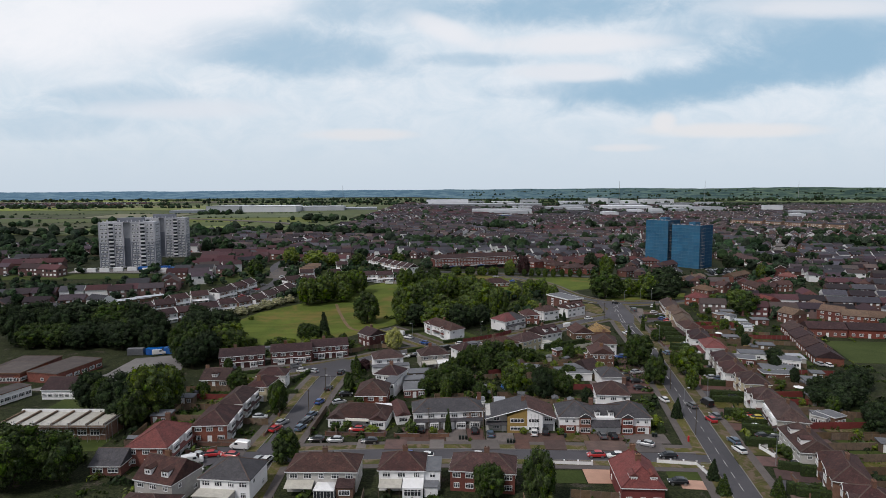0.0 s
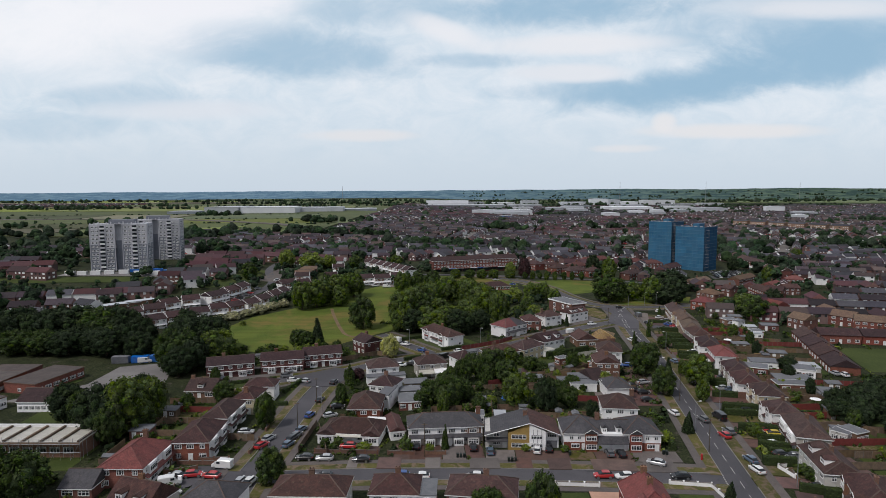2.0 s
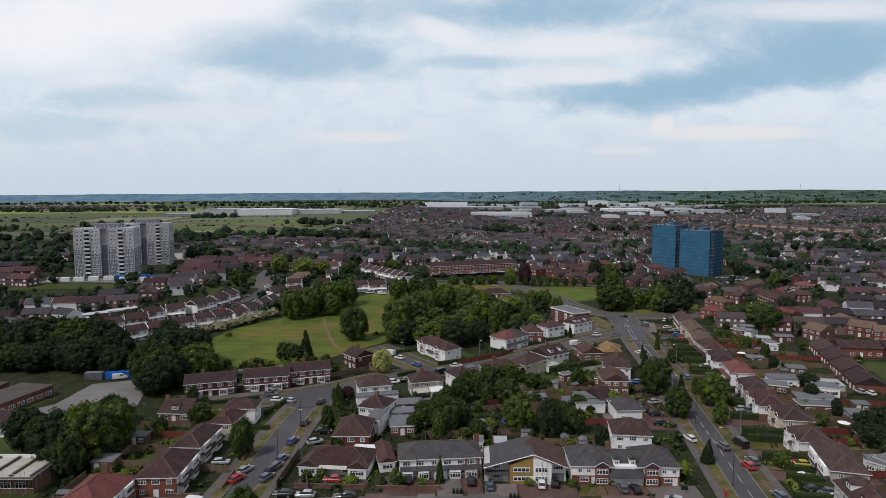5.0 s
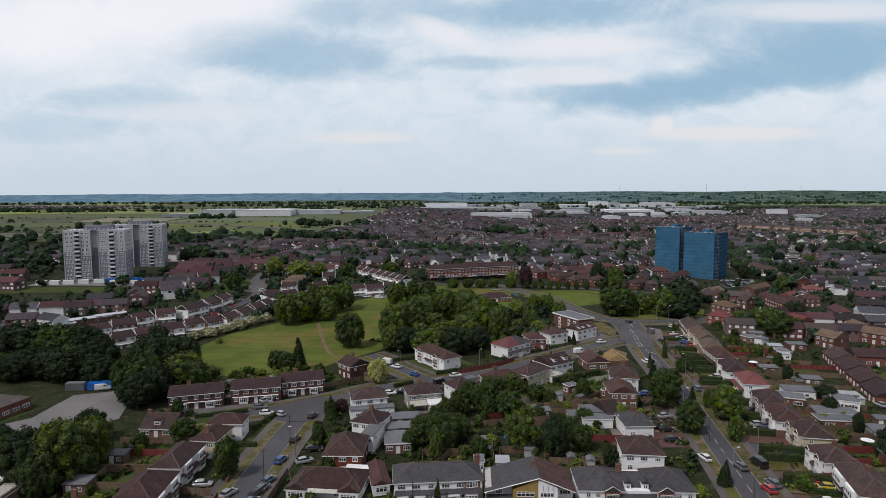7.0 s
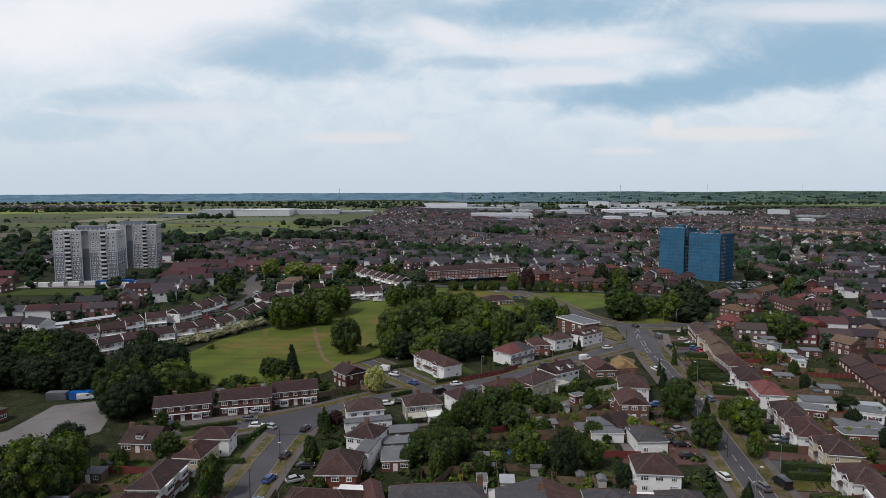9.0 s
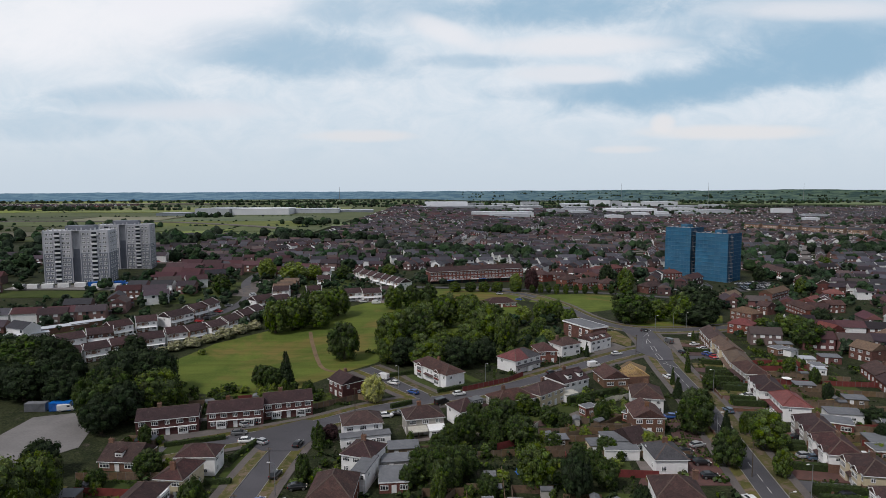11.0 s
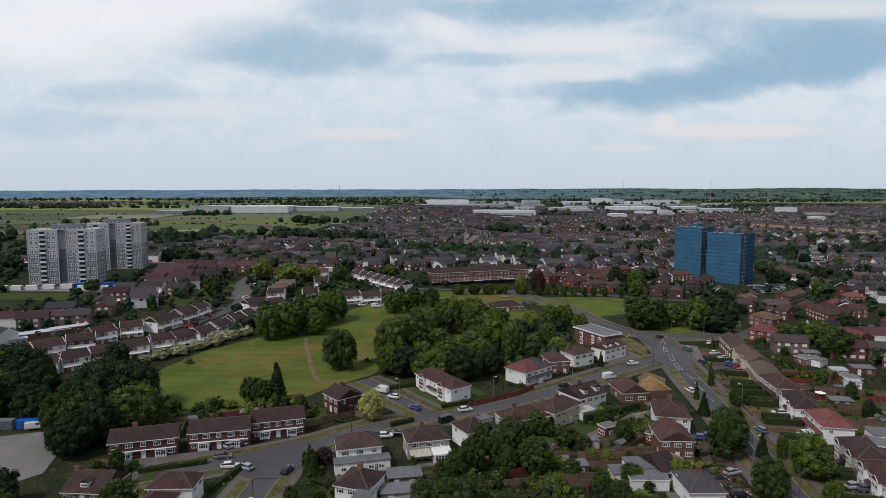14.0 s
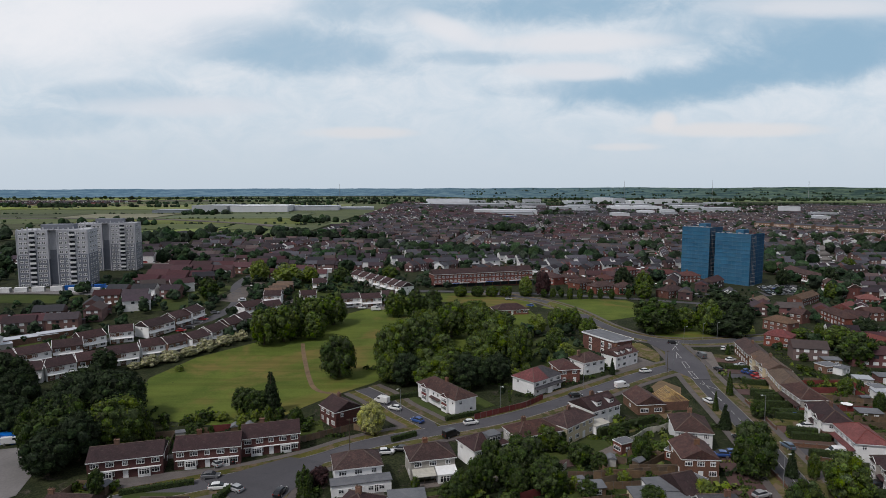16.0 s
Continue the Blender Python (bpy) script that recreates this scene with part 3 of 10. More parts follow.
# ---- roads ----
MAIN = densify(smooth([(58.5, 96), (62.5, 119.4), (68.3, 154.5), (74.2, 191.6), (77.0, 209), (82.4, 242.5), (85.9, 276.8), (90.5, 305), (93, 330)]), 2.5)
CROSS = densify(smooth([(-46, 139.6), (-18, 141.3), (4.3, 141.2), (31, 140.2), (66.5, 137.4)]), 2.5)
CLOSE = densify(smooth([(-43.4, 110), (-43.4, 128.5), (-43.4, 141.4), (-42.4, 153.4), (-41.7, 169.6), (-40.9, 189.4), (-39.5, 205), (-37.5, 217.5)]), 2.5)
MIDDLE = densify(smooth([(-70, 203), (-58, 208.5), (-42, 216), (-30.8, 222.5), (-21.5, 231.2), (-6.2, 238.3), (7.6, 243.6), (23.8, 252.5), (47.3, 271.2), (72.2, 291.3), (92, 303)]), 2.5)
SPUR = densify(smooth([(-2.2, 240.2), (-8.4, 248.6), (-15.2, 257.1), (-20, 266.2), (-27, 274)]), 2.5)
TOP = densify(smooth([(20, 445), (52, 428), (67.3, 399.7), (73.4, 365.2), (79.1, 350), (86, 340), (96, 334.5), (110, 333.5), (150, 345), (215, 365)]), 4)
FAR = densify(smooth([(-30, 440), (20, 445), (60, 445), (112, 438), (140, 430), (185, 420)]), 4)
WEST = densify(smooth([(-185, 280), (-150, 318), (-128, 338), (-112, 352), (-106, 375), (-108, 400), (-125, 440), (-128, 500)]), 4)
ROADS += [(MAIN, 2.9), (CROSS, 2.8), (CLOSE, 2.8), (MIDDLE, 2.8), (SPUR, 2.6), (TOP, 3.2), (FAR, 2.8), (WEST, 2.8)]
level, lift = 0.03, 0.0
for line, half in ROADS:
    ribbon("road", line, half, -half, -0.2, level, MAT["asphalt"], label="worn grey asphalt street with patched surface", cat="road")
    level += 0.004
for line, half, edge in ((MAIN, 2.9, "verge"), (CROSS, 2.8, "verge"), (CLOSE, 2.8, "verge"), (MIDDLE, 2.8, "verge"), (SPUR, 2.6, "verge"), (TOP, 3.2, "verge")):
    for s in (1, -1):
        lift += 0.004
        o = [half, half + 0.15, half + 2.6, half + 4.5] if line is not MAIN or s > 0 else [half, half + 0.15, half + 3.2, half + 5.2]
        o = [v * s for v in o]
        ribbon("kerb", line, o[0], o[1], -0.2, 0.155 + lift, MAT["kerb"], line, 0.3, "pale concrete kerb stones beside the road", "kerb")
        ribbon("grass_verge", line, o[1], o[2], -0.2, 0.145 + lift * 0.9, MAT[edge], line, 0.4, "dry patchy grass verge between road and pavement", "verge")
        ribbon("pavement", line, o[2], o[3], -0.2, 0.11 + lift * 0.8, MAT["pavement"], line, 0.4, "grey slab pavement along the street", "pavement")
# widened mouth of the close and the junction apron
area("road_mouth", [(-44.0, 203), (-35.0, 203), (-29, 221), (-38, 224), (-54, 212)], 0.20, MAT["asphalt"], "wide asphalt mouth of a residential close", "road")
area("road_junction", [(80, 297), (85, 283), (90.5, 283), (95.5, 300), (99, 334), (89, 340), (85, 333), (87.5, 318)], 0.20, MAT["asphalt"], "broad asphalt junction with turning markings", "road")

# road markings
bm = bmesh.new()


def dash(bm, p, q, w, z):
    d = math.hypot(q[0] - p[0], q[1] - p[1])
    nx, ny = -(q[1] - p[1]) / d * w / 2, (q[0] - p[0]) / d * w / 2
    low = [(p[0] - nx, p[1] - ny), (q[0] - nx, q[1] - ny), (q[0] + nx, q[1] + ny), (p[0] + nx, p[1] + ny)]
    add_solid(bm, [(x, y, gz(x, y) + z - 0.02) for x, y in low], [(x, y, gz(x, y) + z) for x, y in low])


run = densify(MAIN, 1.0)
for k in range(0, len(run) - 4, 6):
    dash(bm, run[k], run[k + 3], 0.13, 0.085)
for off in (2.6,):
    edge = sides(run, off)
    for k in range(190, min(len(edge) - 3, 240), 2):
        dash(bm, edge[k], edge[k + 2], 0.12, 0.10)
for line in (MIDDLE, CROSS, CLOSE):
    end = line[-3:] if line is not CLOSE else line[:3]
    for k in range(5):
        x, y = line[-3] if line is not CLOSE else line[-4]
        dash(bm, (x + 0.2 * k, y - 2.4 + k), (x + 0.2 * k, y - 1.8 + k), 0.2, 0.10)
for x0, y0, x1, y1 in ((86.5, 284, 87.5, 292), (85.2, 284, 86.2, 292), (85.2, 284, 86.5, 284), (86.2, 292, 87.5, 292), (87, 296, 88.6, 304), (88.6, 296.5, 90, 304),
                       (87, 296, 88.6, 296.5), (88.6, 304, 90, 304), (88.5, 309, 91.5, 317), (90.5, 309, 91.5, 317), (88.5, 309, 90.5, 309), (91, 320, 95, 327), (93.5, 320, 95, 327),
                       (88.5, 272, 84.8, 279), (84.5, 262, 84.9, 270), (80, 332, 84, 336), (97, 330, 99, 334)):
    dash(bm, (x0, y0), (x1, y1), 0.16, 0.225)
tagged(part("road_markings", bm, MAT["paint"]), "worn white dashes and hatching on the asphalt", "road marking", kind="structure")

# ---- greens, yards and plots ----
area("park_lawn", [(-91, 250), (-98, 268), (-101, 285), (-94, 307), (-78, 326), (-70, 333), (-60, 350), (-52, 370), (-40, 387), (-28, 398), (5, 398), (44, 396), (48, 372), (40, 345), (30, 322),
                   (-10, 306), (-24, 280), (-35, 268.3), (-42, 258.6), (-49, 247), (-64.5, 244.4)], 0.06, MAT["meadow"], "open park meadow of mown and dry grass", "lawn")
ribbon("footpath", densify(smooth([(-58, 326), (-54.5, 312), (-51.9, 303), (-47, 286), (-42, 272), (-34, 269)]), 3), 0.8, -0.8, -0.1, 0.09, MAT["earth"], label="narrow worn footpath across the park grass", cat="path")
area("green", [(52, 402), (62, 425), (85, 432), (106, 432), (110, 418), (99, 386), (80, 374), (76, 385)], 0.06, MAT["meadow"], "small public green with mown grass", "lawn")
area("green", [(92, 342), (100, 370), (128, 378), (150, 372), (140, 350), (112, 338)], 0.06, MAT["meadow"], "grass corner under large trees beside a junction", "lawn")
area("green", [(6, 398), (50, 403), (49, 426), (20, 440), (-18, 432), (-24, 412), (6, 410)], 0.05, MAT["meadow"], "rough grass beside the park road", "lawn")
area("playing_field", [(149, 216), (158, 248), (205, 243), (192, 210)], 0.06, MAT["grass"], "fenced mown playing field", "lawn")
area("depot_yard", [(-135, 190), (-118, 207), (-117.6, 227), (-100, 233), (-92, 206), (-100, 196), (-105, 190)], 0.05, MAT["grit"], "pale gravelly depot yard", "yard")
area("school_lawn", [(-112, 142), (-112, 158), (-86, 160), (-86, 144)], 0.05, MAT["grass"], "school lawn beside low buildings", "lawn")
area("school_lawn", [(-150, 200), (-150, 212), (-122, 212), (-124, 202)], 0.05, MAT["grass"], "rough grass beside the school", "lawn")
area("car_court", [(-58, 126), (-58, 146), (-46, 146), (-46, 126)], 0.05, MAT["asphalt"], "asphalt forecourt with parked vans", "yard")
area("car_court", [(44.5, 184), (66, 184), (68, 207), (58, 207)], 0.05, MAT["pavers"], "brown paved forecourt with parked cars", "yard")
area("car_court", [(61, 204), (71.5, 204), (74, 226), (66, 226)], 0.055, MAT["pavers"], "brown paved forecourt", "yard")
area("car_court", [(88, 300), (99.5, 296), (106, 318), (98, 322)], 0.1, MAT["concrete"], "pale concrete forecourt with parked cars", "yard")
area("car_court", [(56.5, 301), (64, 291.5), (79, 301), (74.5, 310.5), (66, 308)], 0.10, MAT["concrete"], "pale concrete forecourt before the white houses", "yard")
area("green", [(68, 309), (75, 311.5), (80, 303), (84.5, 316), (82, 332), (74, 330)], 0.09, MAT["verge"], "dry grass verge beside the junction", "lawn")
area("plot", [(62, 248), (72, 262), (77, 275), (73, 283), (60, 266)], 0.06, MAT["earth"], "bare earth building plot", "plot")
area("green", [(26, 300), (44, 290), (57, 304), (58, 335), (44, 344), (32, 322)], 0.05, MAT["grass"], "rough grass behind the houses", "lawn")
area("green", [(-150, 372), (-124, 380), (-122, 440), (-150, 440)], 0.05, MAT["grass"], "mown grass between brick estates", "lawn")
area("green", [(-104, 412), (-62, 408), (-48, 440), (-64, 474), (-104, 470)], 0.05, MAT["grass"], "grass and gardens between the terraces", "lawn")
area("green", [(-205, 322), (-160, 316), (-146, 332), (-164, 346), (-205, 344)], 0.05, MAT["grass"], "grass behind a row of garages", "lawn")
area("forecourt", [(-84, 398), (-26, 386), (-20, 396), (-34, 402), (-82, 407)], 0.09, MAT["concrete"], "pale forecourt with parked cars before the terraces", "yard")
area("car_park", [(204, 462), (236, 466), (250, 508), (214, 504)], 0.06, MAT["asphalt"], "asphalt car park below the tower blocks", "yard")
area("car_park", [(-119, 398), (-106, 395), (-110, 455), (-119, 455)], 0.06, MAT["concrete"], "pale parking court between terraces", "yard")
area("terrace_forecourt", [(-54, 404), (-18, 404), (-18, 411), (-54, 411)], 0.07, MAT["pinkpave"], "pinkish paved forecourt before the terraces", "yard")


patch_count = 0
PAVED = []


def patch(x, y, a, x0, x1, y0, y1, material, label, z=0.06):
    """A paved or grassed plot in a house's own axes."""
    global patch_count
    patch_count += 1
    z += 0.0042 * (patch_count % 13)
    c, s = math.cos(radians(a)), math.sin(radians(a))
    if material not in ("grass", "verge"):
        PAVED.append((x, y, c, s, x0, x1, y0, y1))
    cs = [(x + c * u - s * v, y + s * u + c * v) for u, v in ((x0, y0), (x1, y0), (x1, y1), (x0, y1))]
    bm = bmesh.new()
    add_solid(bm, [(p, q, gz(p, q) - 0.15) for p, q in cs], [(p, q, gz(p, q) + z) for p, q in cs])
    return tagged(part("front_garden" if material in ("grass", "verge") else "driveway", bm, MAT[material]), label, "lawn" if material in ("grass", "verge") else "driveway", kind="structure")

# ---- houses ----
WORD = {"white": "white rendered", "cream": "cream rendered", "render": "grey rendered", "pebble": "pebbledashed", "brick": "red brick", "dark_brick": "dark plum brick",
        "brown_brick": "brown brick", "yellow": "ochre clad", "redpaint": "red tile-hung"}
ROOFWORD = {"brown": "brown tiled", "dark": "dark tiled", "slate": "grey slate", "red": "red tiled", "tan": "tan tiled", "redhalf": "red-and-grey tiled", "plum": "dark red tiled"}
SHARED = {}
STOREY = 0.87  # low pre-war storeys


def lattice(xs, zs, keep, y0, y1, glass_at=None):
    """One connected sheet of bars: the kept cells of a grid, given thickness; the others left out, or filled with glass."""
    bm = bmesh.new()
    v = [[bm.verts.new((x, y0, z)) for z in zs] for x in xs]
    bars, panes = [], []
    for i in range(len(xs) - 1):
        for j in range(len(zs) - 1):
            k = keep(i, j)
            if k or glass_at is not None:
                f = bm.faces.new((v[i][j], v[i + 1][j], v[i + 1][j + 1], v[i][j + 1]))
                (bars if k else panes).append(f)
                f.material_index = 0 if k else 1
    r = bmesh.ops.extrude_face_region(bm, geom=bars)
    for e in r["geom"]:
        if isinstance(e, bmesh.types.BMVert):
            e.co.y = y1
    for e in r["geom"]:
        if isinstance(e, bmesh.types.BMFace):
            e.material_index = 0
    bmesh.ops.delete(bm, geom=[q for q in bm.verts if not q.link_faces], context="VERTS")
    bmesh.ops.recalc_face_normals(bm, faces=bm.faces)
    for f in panes:
        if f.is_valid and f.normal.y > 0:
            f.normal_flip()
    return bm


def window_meshes(w, h, lights, deep=0.09):
    """Frame and pane of a casement window, and a plain version of both in one, shared between windows of one size."""
    key = (round(w, 1), round(h, 1), lights)
    if key not in SHARED:
        w, h = key[0], key[1]
        t = 0.10
        xs = [-w / 2, -w / 2 + t]
        for k in range(1, lights):
            x = -w / 2 + w * k / lights
            xs += [x - 0.045, x + 0.045]
        xs += [w / 2 - t, w / 2]
        zs = [-0.06, t, h * 0.66, h * 0.66 + 0.07, h - t, h]
        bar = lambda i, j: i % 2 == 0 or j % 2 == 0
        f = lattice(xs, zs, bar, 0.0, -deep)
        g = lattice(xs, zs, bar, -0.02, -deep, True)
        p = box(-w / 2 + 0.05, -0.035, 0.05, w / 2 - 0.05, 0.045, h - 0.05)
        SHARED[key] = (mesh_of("window", f, MAT["plastic"]), mesh_of("pane", p, MAT["glass"]), mesh_of("window", g, MAT["plastic"], MAT["glass"]))
    return SHARED[key]


def window(parent, x, y, z, a, w=1.5, h=1.2, lights=3, far=False):
    """A window on a wall; a is the turn of the wall it sits in (0: faces the house's front)."""
    far = far or parent.location.y > 235
    f, p, g = window_meshes(w, h, lights)
    ob = part("window", g if far else f, None, parent)
    ob.matrix_basis = pose(x, y, z, 0, 0, a)
    if not far:
        part("pane", p, None, ob)
    return ob


def door(parent, x, y, a, w=0.95, material="plastic"):
    if "door" not in SHARED:
        bm = bmesh.new()
        add_box(bm, -0.47, -0.05, 0, 0.47, 0.04, 2.05)
        add_box(bm, -0.55, -0.09, 0, -0.48, 0.05, 2.12)
        add_box(bm, 0.48, -0.09, 0, 0.55, 0.05, 2.12)
        add_box(bm, -0.55, -0.09, 2.06, 0.55, 0.05, 2.14)
        SHARED["door"] = mesh_of("front_door", bm, MAT["plastic"])
    ob = part("front_door", SHARED["door"], None, parent)
    ob.matrix_basis = pose(x, y, 0, 0, 0, a)


def roof_mesh(x0, y0, x1, y1, z, rise, kind, over=0.35):
    """A tiled roof as a closed solid over a rectangle, and the lines of its ridge and hips."""
    X0, Y0, X1, Y1 = x0 - over, y0 - over, x1 + over, y1 + over
    if kind in ("gable", "gablefront"):
        if kind == "gable":
            X0, X1 = x0 - 0.15, x1 + 0.15
        else:
            Y0, Y1 = y0 - 0.15, y1 + 0.15
    w, d = X1 - X0, Y1 - Y0
    cx, cy = (X0 + X1) / 2, (Y0 + Y1) / 2
    zt = z + rise
    bm = bmesh.new()
    e = [(X0, Y0), (X1, Y0), (X1, Y1), (X0, Y1)]
    b = [bm.verts.new((x, y, z - 0.02)) for x, y in e]
    t = [bm.verts.new((x, y, z + 0.13)) for x, y in e]
    along = w >= d if kind in ("hip", "hipg") else kind == "gable"
    if kind == "hip":
        s = min(w, d) / 2 * 0.98
    elif kind == "hipg":
        s = min(w, d) / 2 * 0.45
    else:
        s = 0.0
    r = [(X0 + s, cy), (X1 - s, cy)] if along else [(cx, Y0 + s), (cx, Y1 - s)]
    ra, rb = bm.verts.new((*r[0], zt)), bm.verts.new((*r[1], zt))
    bm.faces.new(b[::-1])
    for k in range(4):
        bm.faces.new((b[k], b[(k + 1) % 4], t[(k + 1) % 4], t[k]))
    if along:
        for f in ((t[0], t[1], rb, ra), (t[1], t[2], rb), (t[2], t[3], ra, rb), (t[3], t[0], ra)):
            bm.faces.new(f)
    else:
        for f in ((t[0], t[1], ra), (t[1], t[2], rb, ra), (t[2], t[3], rb), (t[3], t[0], ra, rb)):
            bm.faces.new(f)
    lines = [((*r[0], zt), (*r[1], zt))]
    if s:
        ends = ((0, 0), (3, 0), (1, 1), (2, 1)) if along else ((0, 0), (1, 0), (2, 1), (3, 1))
        lines += [((e[i][0], e[i][1], z + 0.13), (*r[j], zt)) for i, j in ends]
    return bm, lines


def roofed(parent, x0, y0, x1, y1, z, rise, kind, rmat, over=0.35, name="roof", trim=True):
    bm, lines = roof_mesh(x0, y0, x1, y1, z, rise, kind, over)
    roof = part(name, bm, MAT["r_" + rmat], parent)
    if trim:
        bm = bmesh.new()
        for a, b in lines:
            if (Vector(a) - Vector(b)).length > 0.3:
                add_bar(bm, a, b, 0.14, n=5)
        part("ridge_tiles", bm, MAT["r_ridge"] if rmat not in ("red",) else MAT["r_red"], roof)
        bm = bmesh.new()
        o = over + 0.03
        side = 0.18 if kind == "gable" else o
        front = 0.18 if kind == "gablefront" else o
        for a in ((x0 - side, y0 - front, x1 + side, y0 - front + 0.05), (x0 - side, y1 + front - 0.05, x1 + side, y1 + front),
                  (x0 - side, y0 - front + 0.05, x0 - side + 0.05, y1 + front - 0.05), (x1 + side - 0.05, y0 - front + 0.05, x1 + side, y1 + front - 0.05)):
            add_box(bm, a[0], a[1], z - 0.16, a[2], a[3], z + 0.05)
        part("fascia", bm, MAT["plastic"], roof)
    return roof


def chimney(parent, x, y, z0, z1, wall="brick"):
    bm = box(x - 0.55, y - 0.32, z0, x + 0.55, y + 0.32, z1)
    add_box(bm, x - 0.62, y - 0.39, z1, x + 0.62, y + 0.39, z1 + 0.14)
    c = part("chimney", bm, MAT["brown_brick"], parent)
    for dx in (-0.3, 0.3):
        bm = bmesh.new()
        add_bar(bm, (x + dx, y, z1 + 0.14), (x + dx, y, z1 + 0.55), 0.13, 0.10, 8)
        part("chimney_pot", bm, MAT["r_tan"], c)


def gable_fill(bm, kind, x0, y0, x1, y1, z, rise):
    """The wall triangles under a gable roof."""
    if kind == "gable":
        for x, t in ((x0, 0.2), (x1, -0.2)):
            add_solid(bm, [(x, y0, z - 0.01), (x, y1, z - 0.01), (x, (y0 + y1) / 2, z + rise - 0.12)],
                      [(x + t, y0, z - 0.01), (x + t, y1, z - 0.01), (x + t, (y0 + y1) / 2, z + rise - 0.12)])
    if kind == "gablefront":
        for y, t in ((y0, 0.2), (y1, -0.2)):
            add_solid(bm, [(x0, y, z - 0.01), (x1, y, z - 0.01), ((x0 + x1) / 2, y, z + rise - 0.12)],
                      [(x0, y + t, z - 0.01), (x1, y + t, z - 0.01), ((x0 + x1) / 2, y + t, z + rise - 0.12)])


def lean_to(parent, x0, x1, y, depth, z0, z1, material, name="lean_to_roof"):
    """A sloping slab that leans on a front wall."""
    bm = bmesh.new()
    add_solid(bm, [(x0, y - depth, z0), (x1, y - depth, z0), (x1, y, z1), (x0, y, z1)],
              [(x0, y - depth, z0 + 0.12), (x1, y - depth, z0 + 0.12), (x1, y, z1 + 0.12), (x0, y, z1 + 0.12)])
    return part(name, bm, MAT[material], parent)


def bay(parent, x, y, h, wall, rmat, w=2.5, d=0.75, a=0, band="white", gable=True):
    """A two-storey bay with wide windows and its own small roof, on a wall turned by a."""
    bm = box(-w / 2, -d, 0, w / 2, 0, h)
    if gable:
        gable_fill(bm, "gablefront", -w / 2, -d, w / 2, 1.2, h, 1.1)
    b = part("bay", bm, MAT[band], parent)
    b.matrix_basis = pose(x, y, 0, 0, 0, a)
    if gable:
        rm, _ = roof_mesh(-w / 2, -d, w / 2, 1.6, h, 1.2, "gablefront", 0.2)
        part("bay_roof", rm, MAT["r_" + rmat], b)
        bm = bmesh.new()
        for s in (-1, 1):
            add_bar(bm, (s * (w / 2 + 0.2), -d - 0.17, h + 0.1), (0, -d - 0.17, h + 1.25), 0.07)
        part("bargeboard", bm, MAT["plastic"], b)
    for z in (0.8, 3.3):
        if z + 1.3 < h:
            window(b, 0, -d, z, 0, w - 0.3, 1.4, 4, True)
    return b


def dormer(parent, x, y, z, w=1.6, h=1.3, deep=2.2, rmat="brown", flat=False, wall="white"):
    bm = box(-w / 2, 0, -1.0, w / 2, deep, h)
    if not flat:
        gable_fill(bm, "gablefront", -w / 2, 0, w / 2, deep, h, 0.7)
    d = part("dormer", bm, MAT[wall], parent)
    d.matrix_basis = pose(x, y, z)
    if flat:
        part("dormer_roof", box(-w / 2 - 0.15, -0.15, h, w / 2 + 0.15, deep, h + 0.15), MAT["slate"], d)
    else:
        rm, _ = roof_mesh(-w / 2, 0, w / 2, deep, h, 0.75, "gablefront", 0.15)
        part("dormer_roof", rm, MAT["r_" + rmat], d)
    f, p, g = window_meshes(w - 0.4, h - 0.35, 2 if w < 2.5 else 4)
    o = part("window", g, None, d)
    o.matrix_basis = pose(0, 0, 0.15)


def wall_windows(thing, w, y0, storeys, n, a=0, along="x", x=0.0, doors=0, lights=3, big=1.0, far=False):
    """Rows of windows over one wall."""
    for s in range(storeys):
        for k in range(n):
            u = -w / 2 + w * (k + 0.5) / n
            ww = min(w / n - 0.5, (1.7 if (k + s) % 3 else 1.2) * big)
            if s == 0 and doors and k in (n // 2 - (n % 2 == 0), n // 2):
                if doors == 2 or k == n // 2:
                    px, py = (u, y0) if along == "x" else (x, u)
                    door(thing, px, py, a)
                    continue
            px, py = (u, y0) if along == "x" else (x, u)
            window(thing, px, py, 0.9 + 2.6 * s, a, max(0.6, ww), 1.2 if s else 1.3, 2 if ww < 1.2 else lights, far)


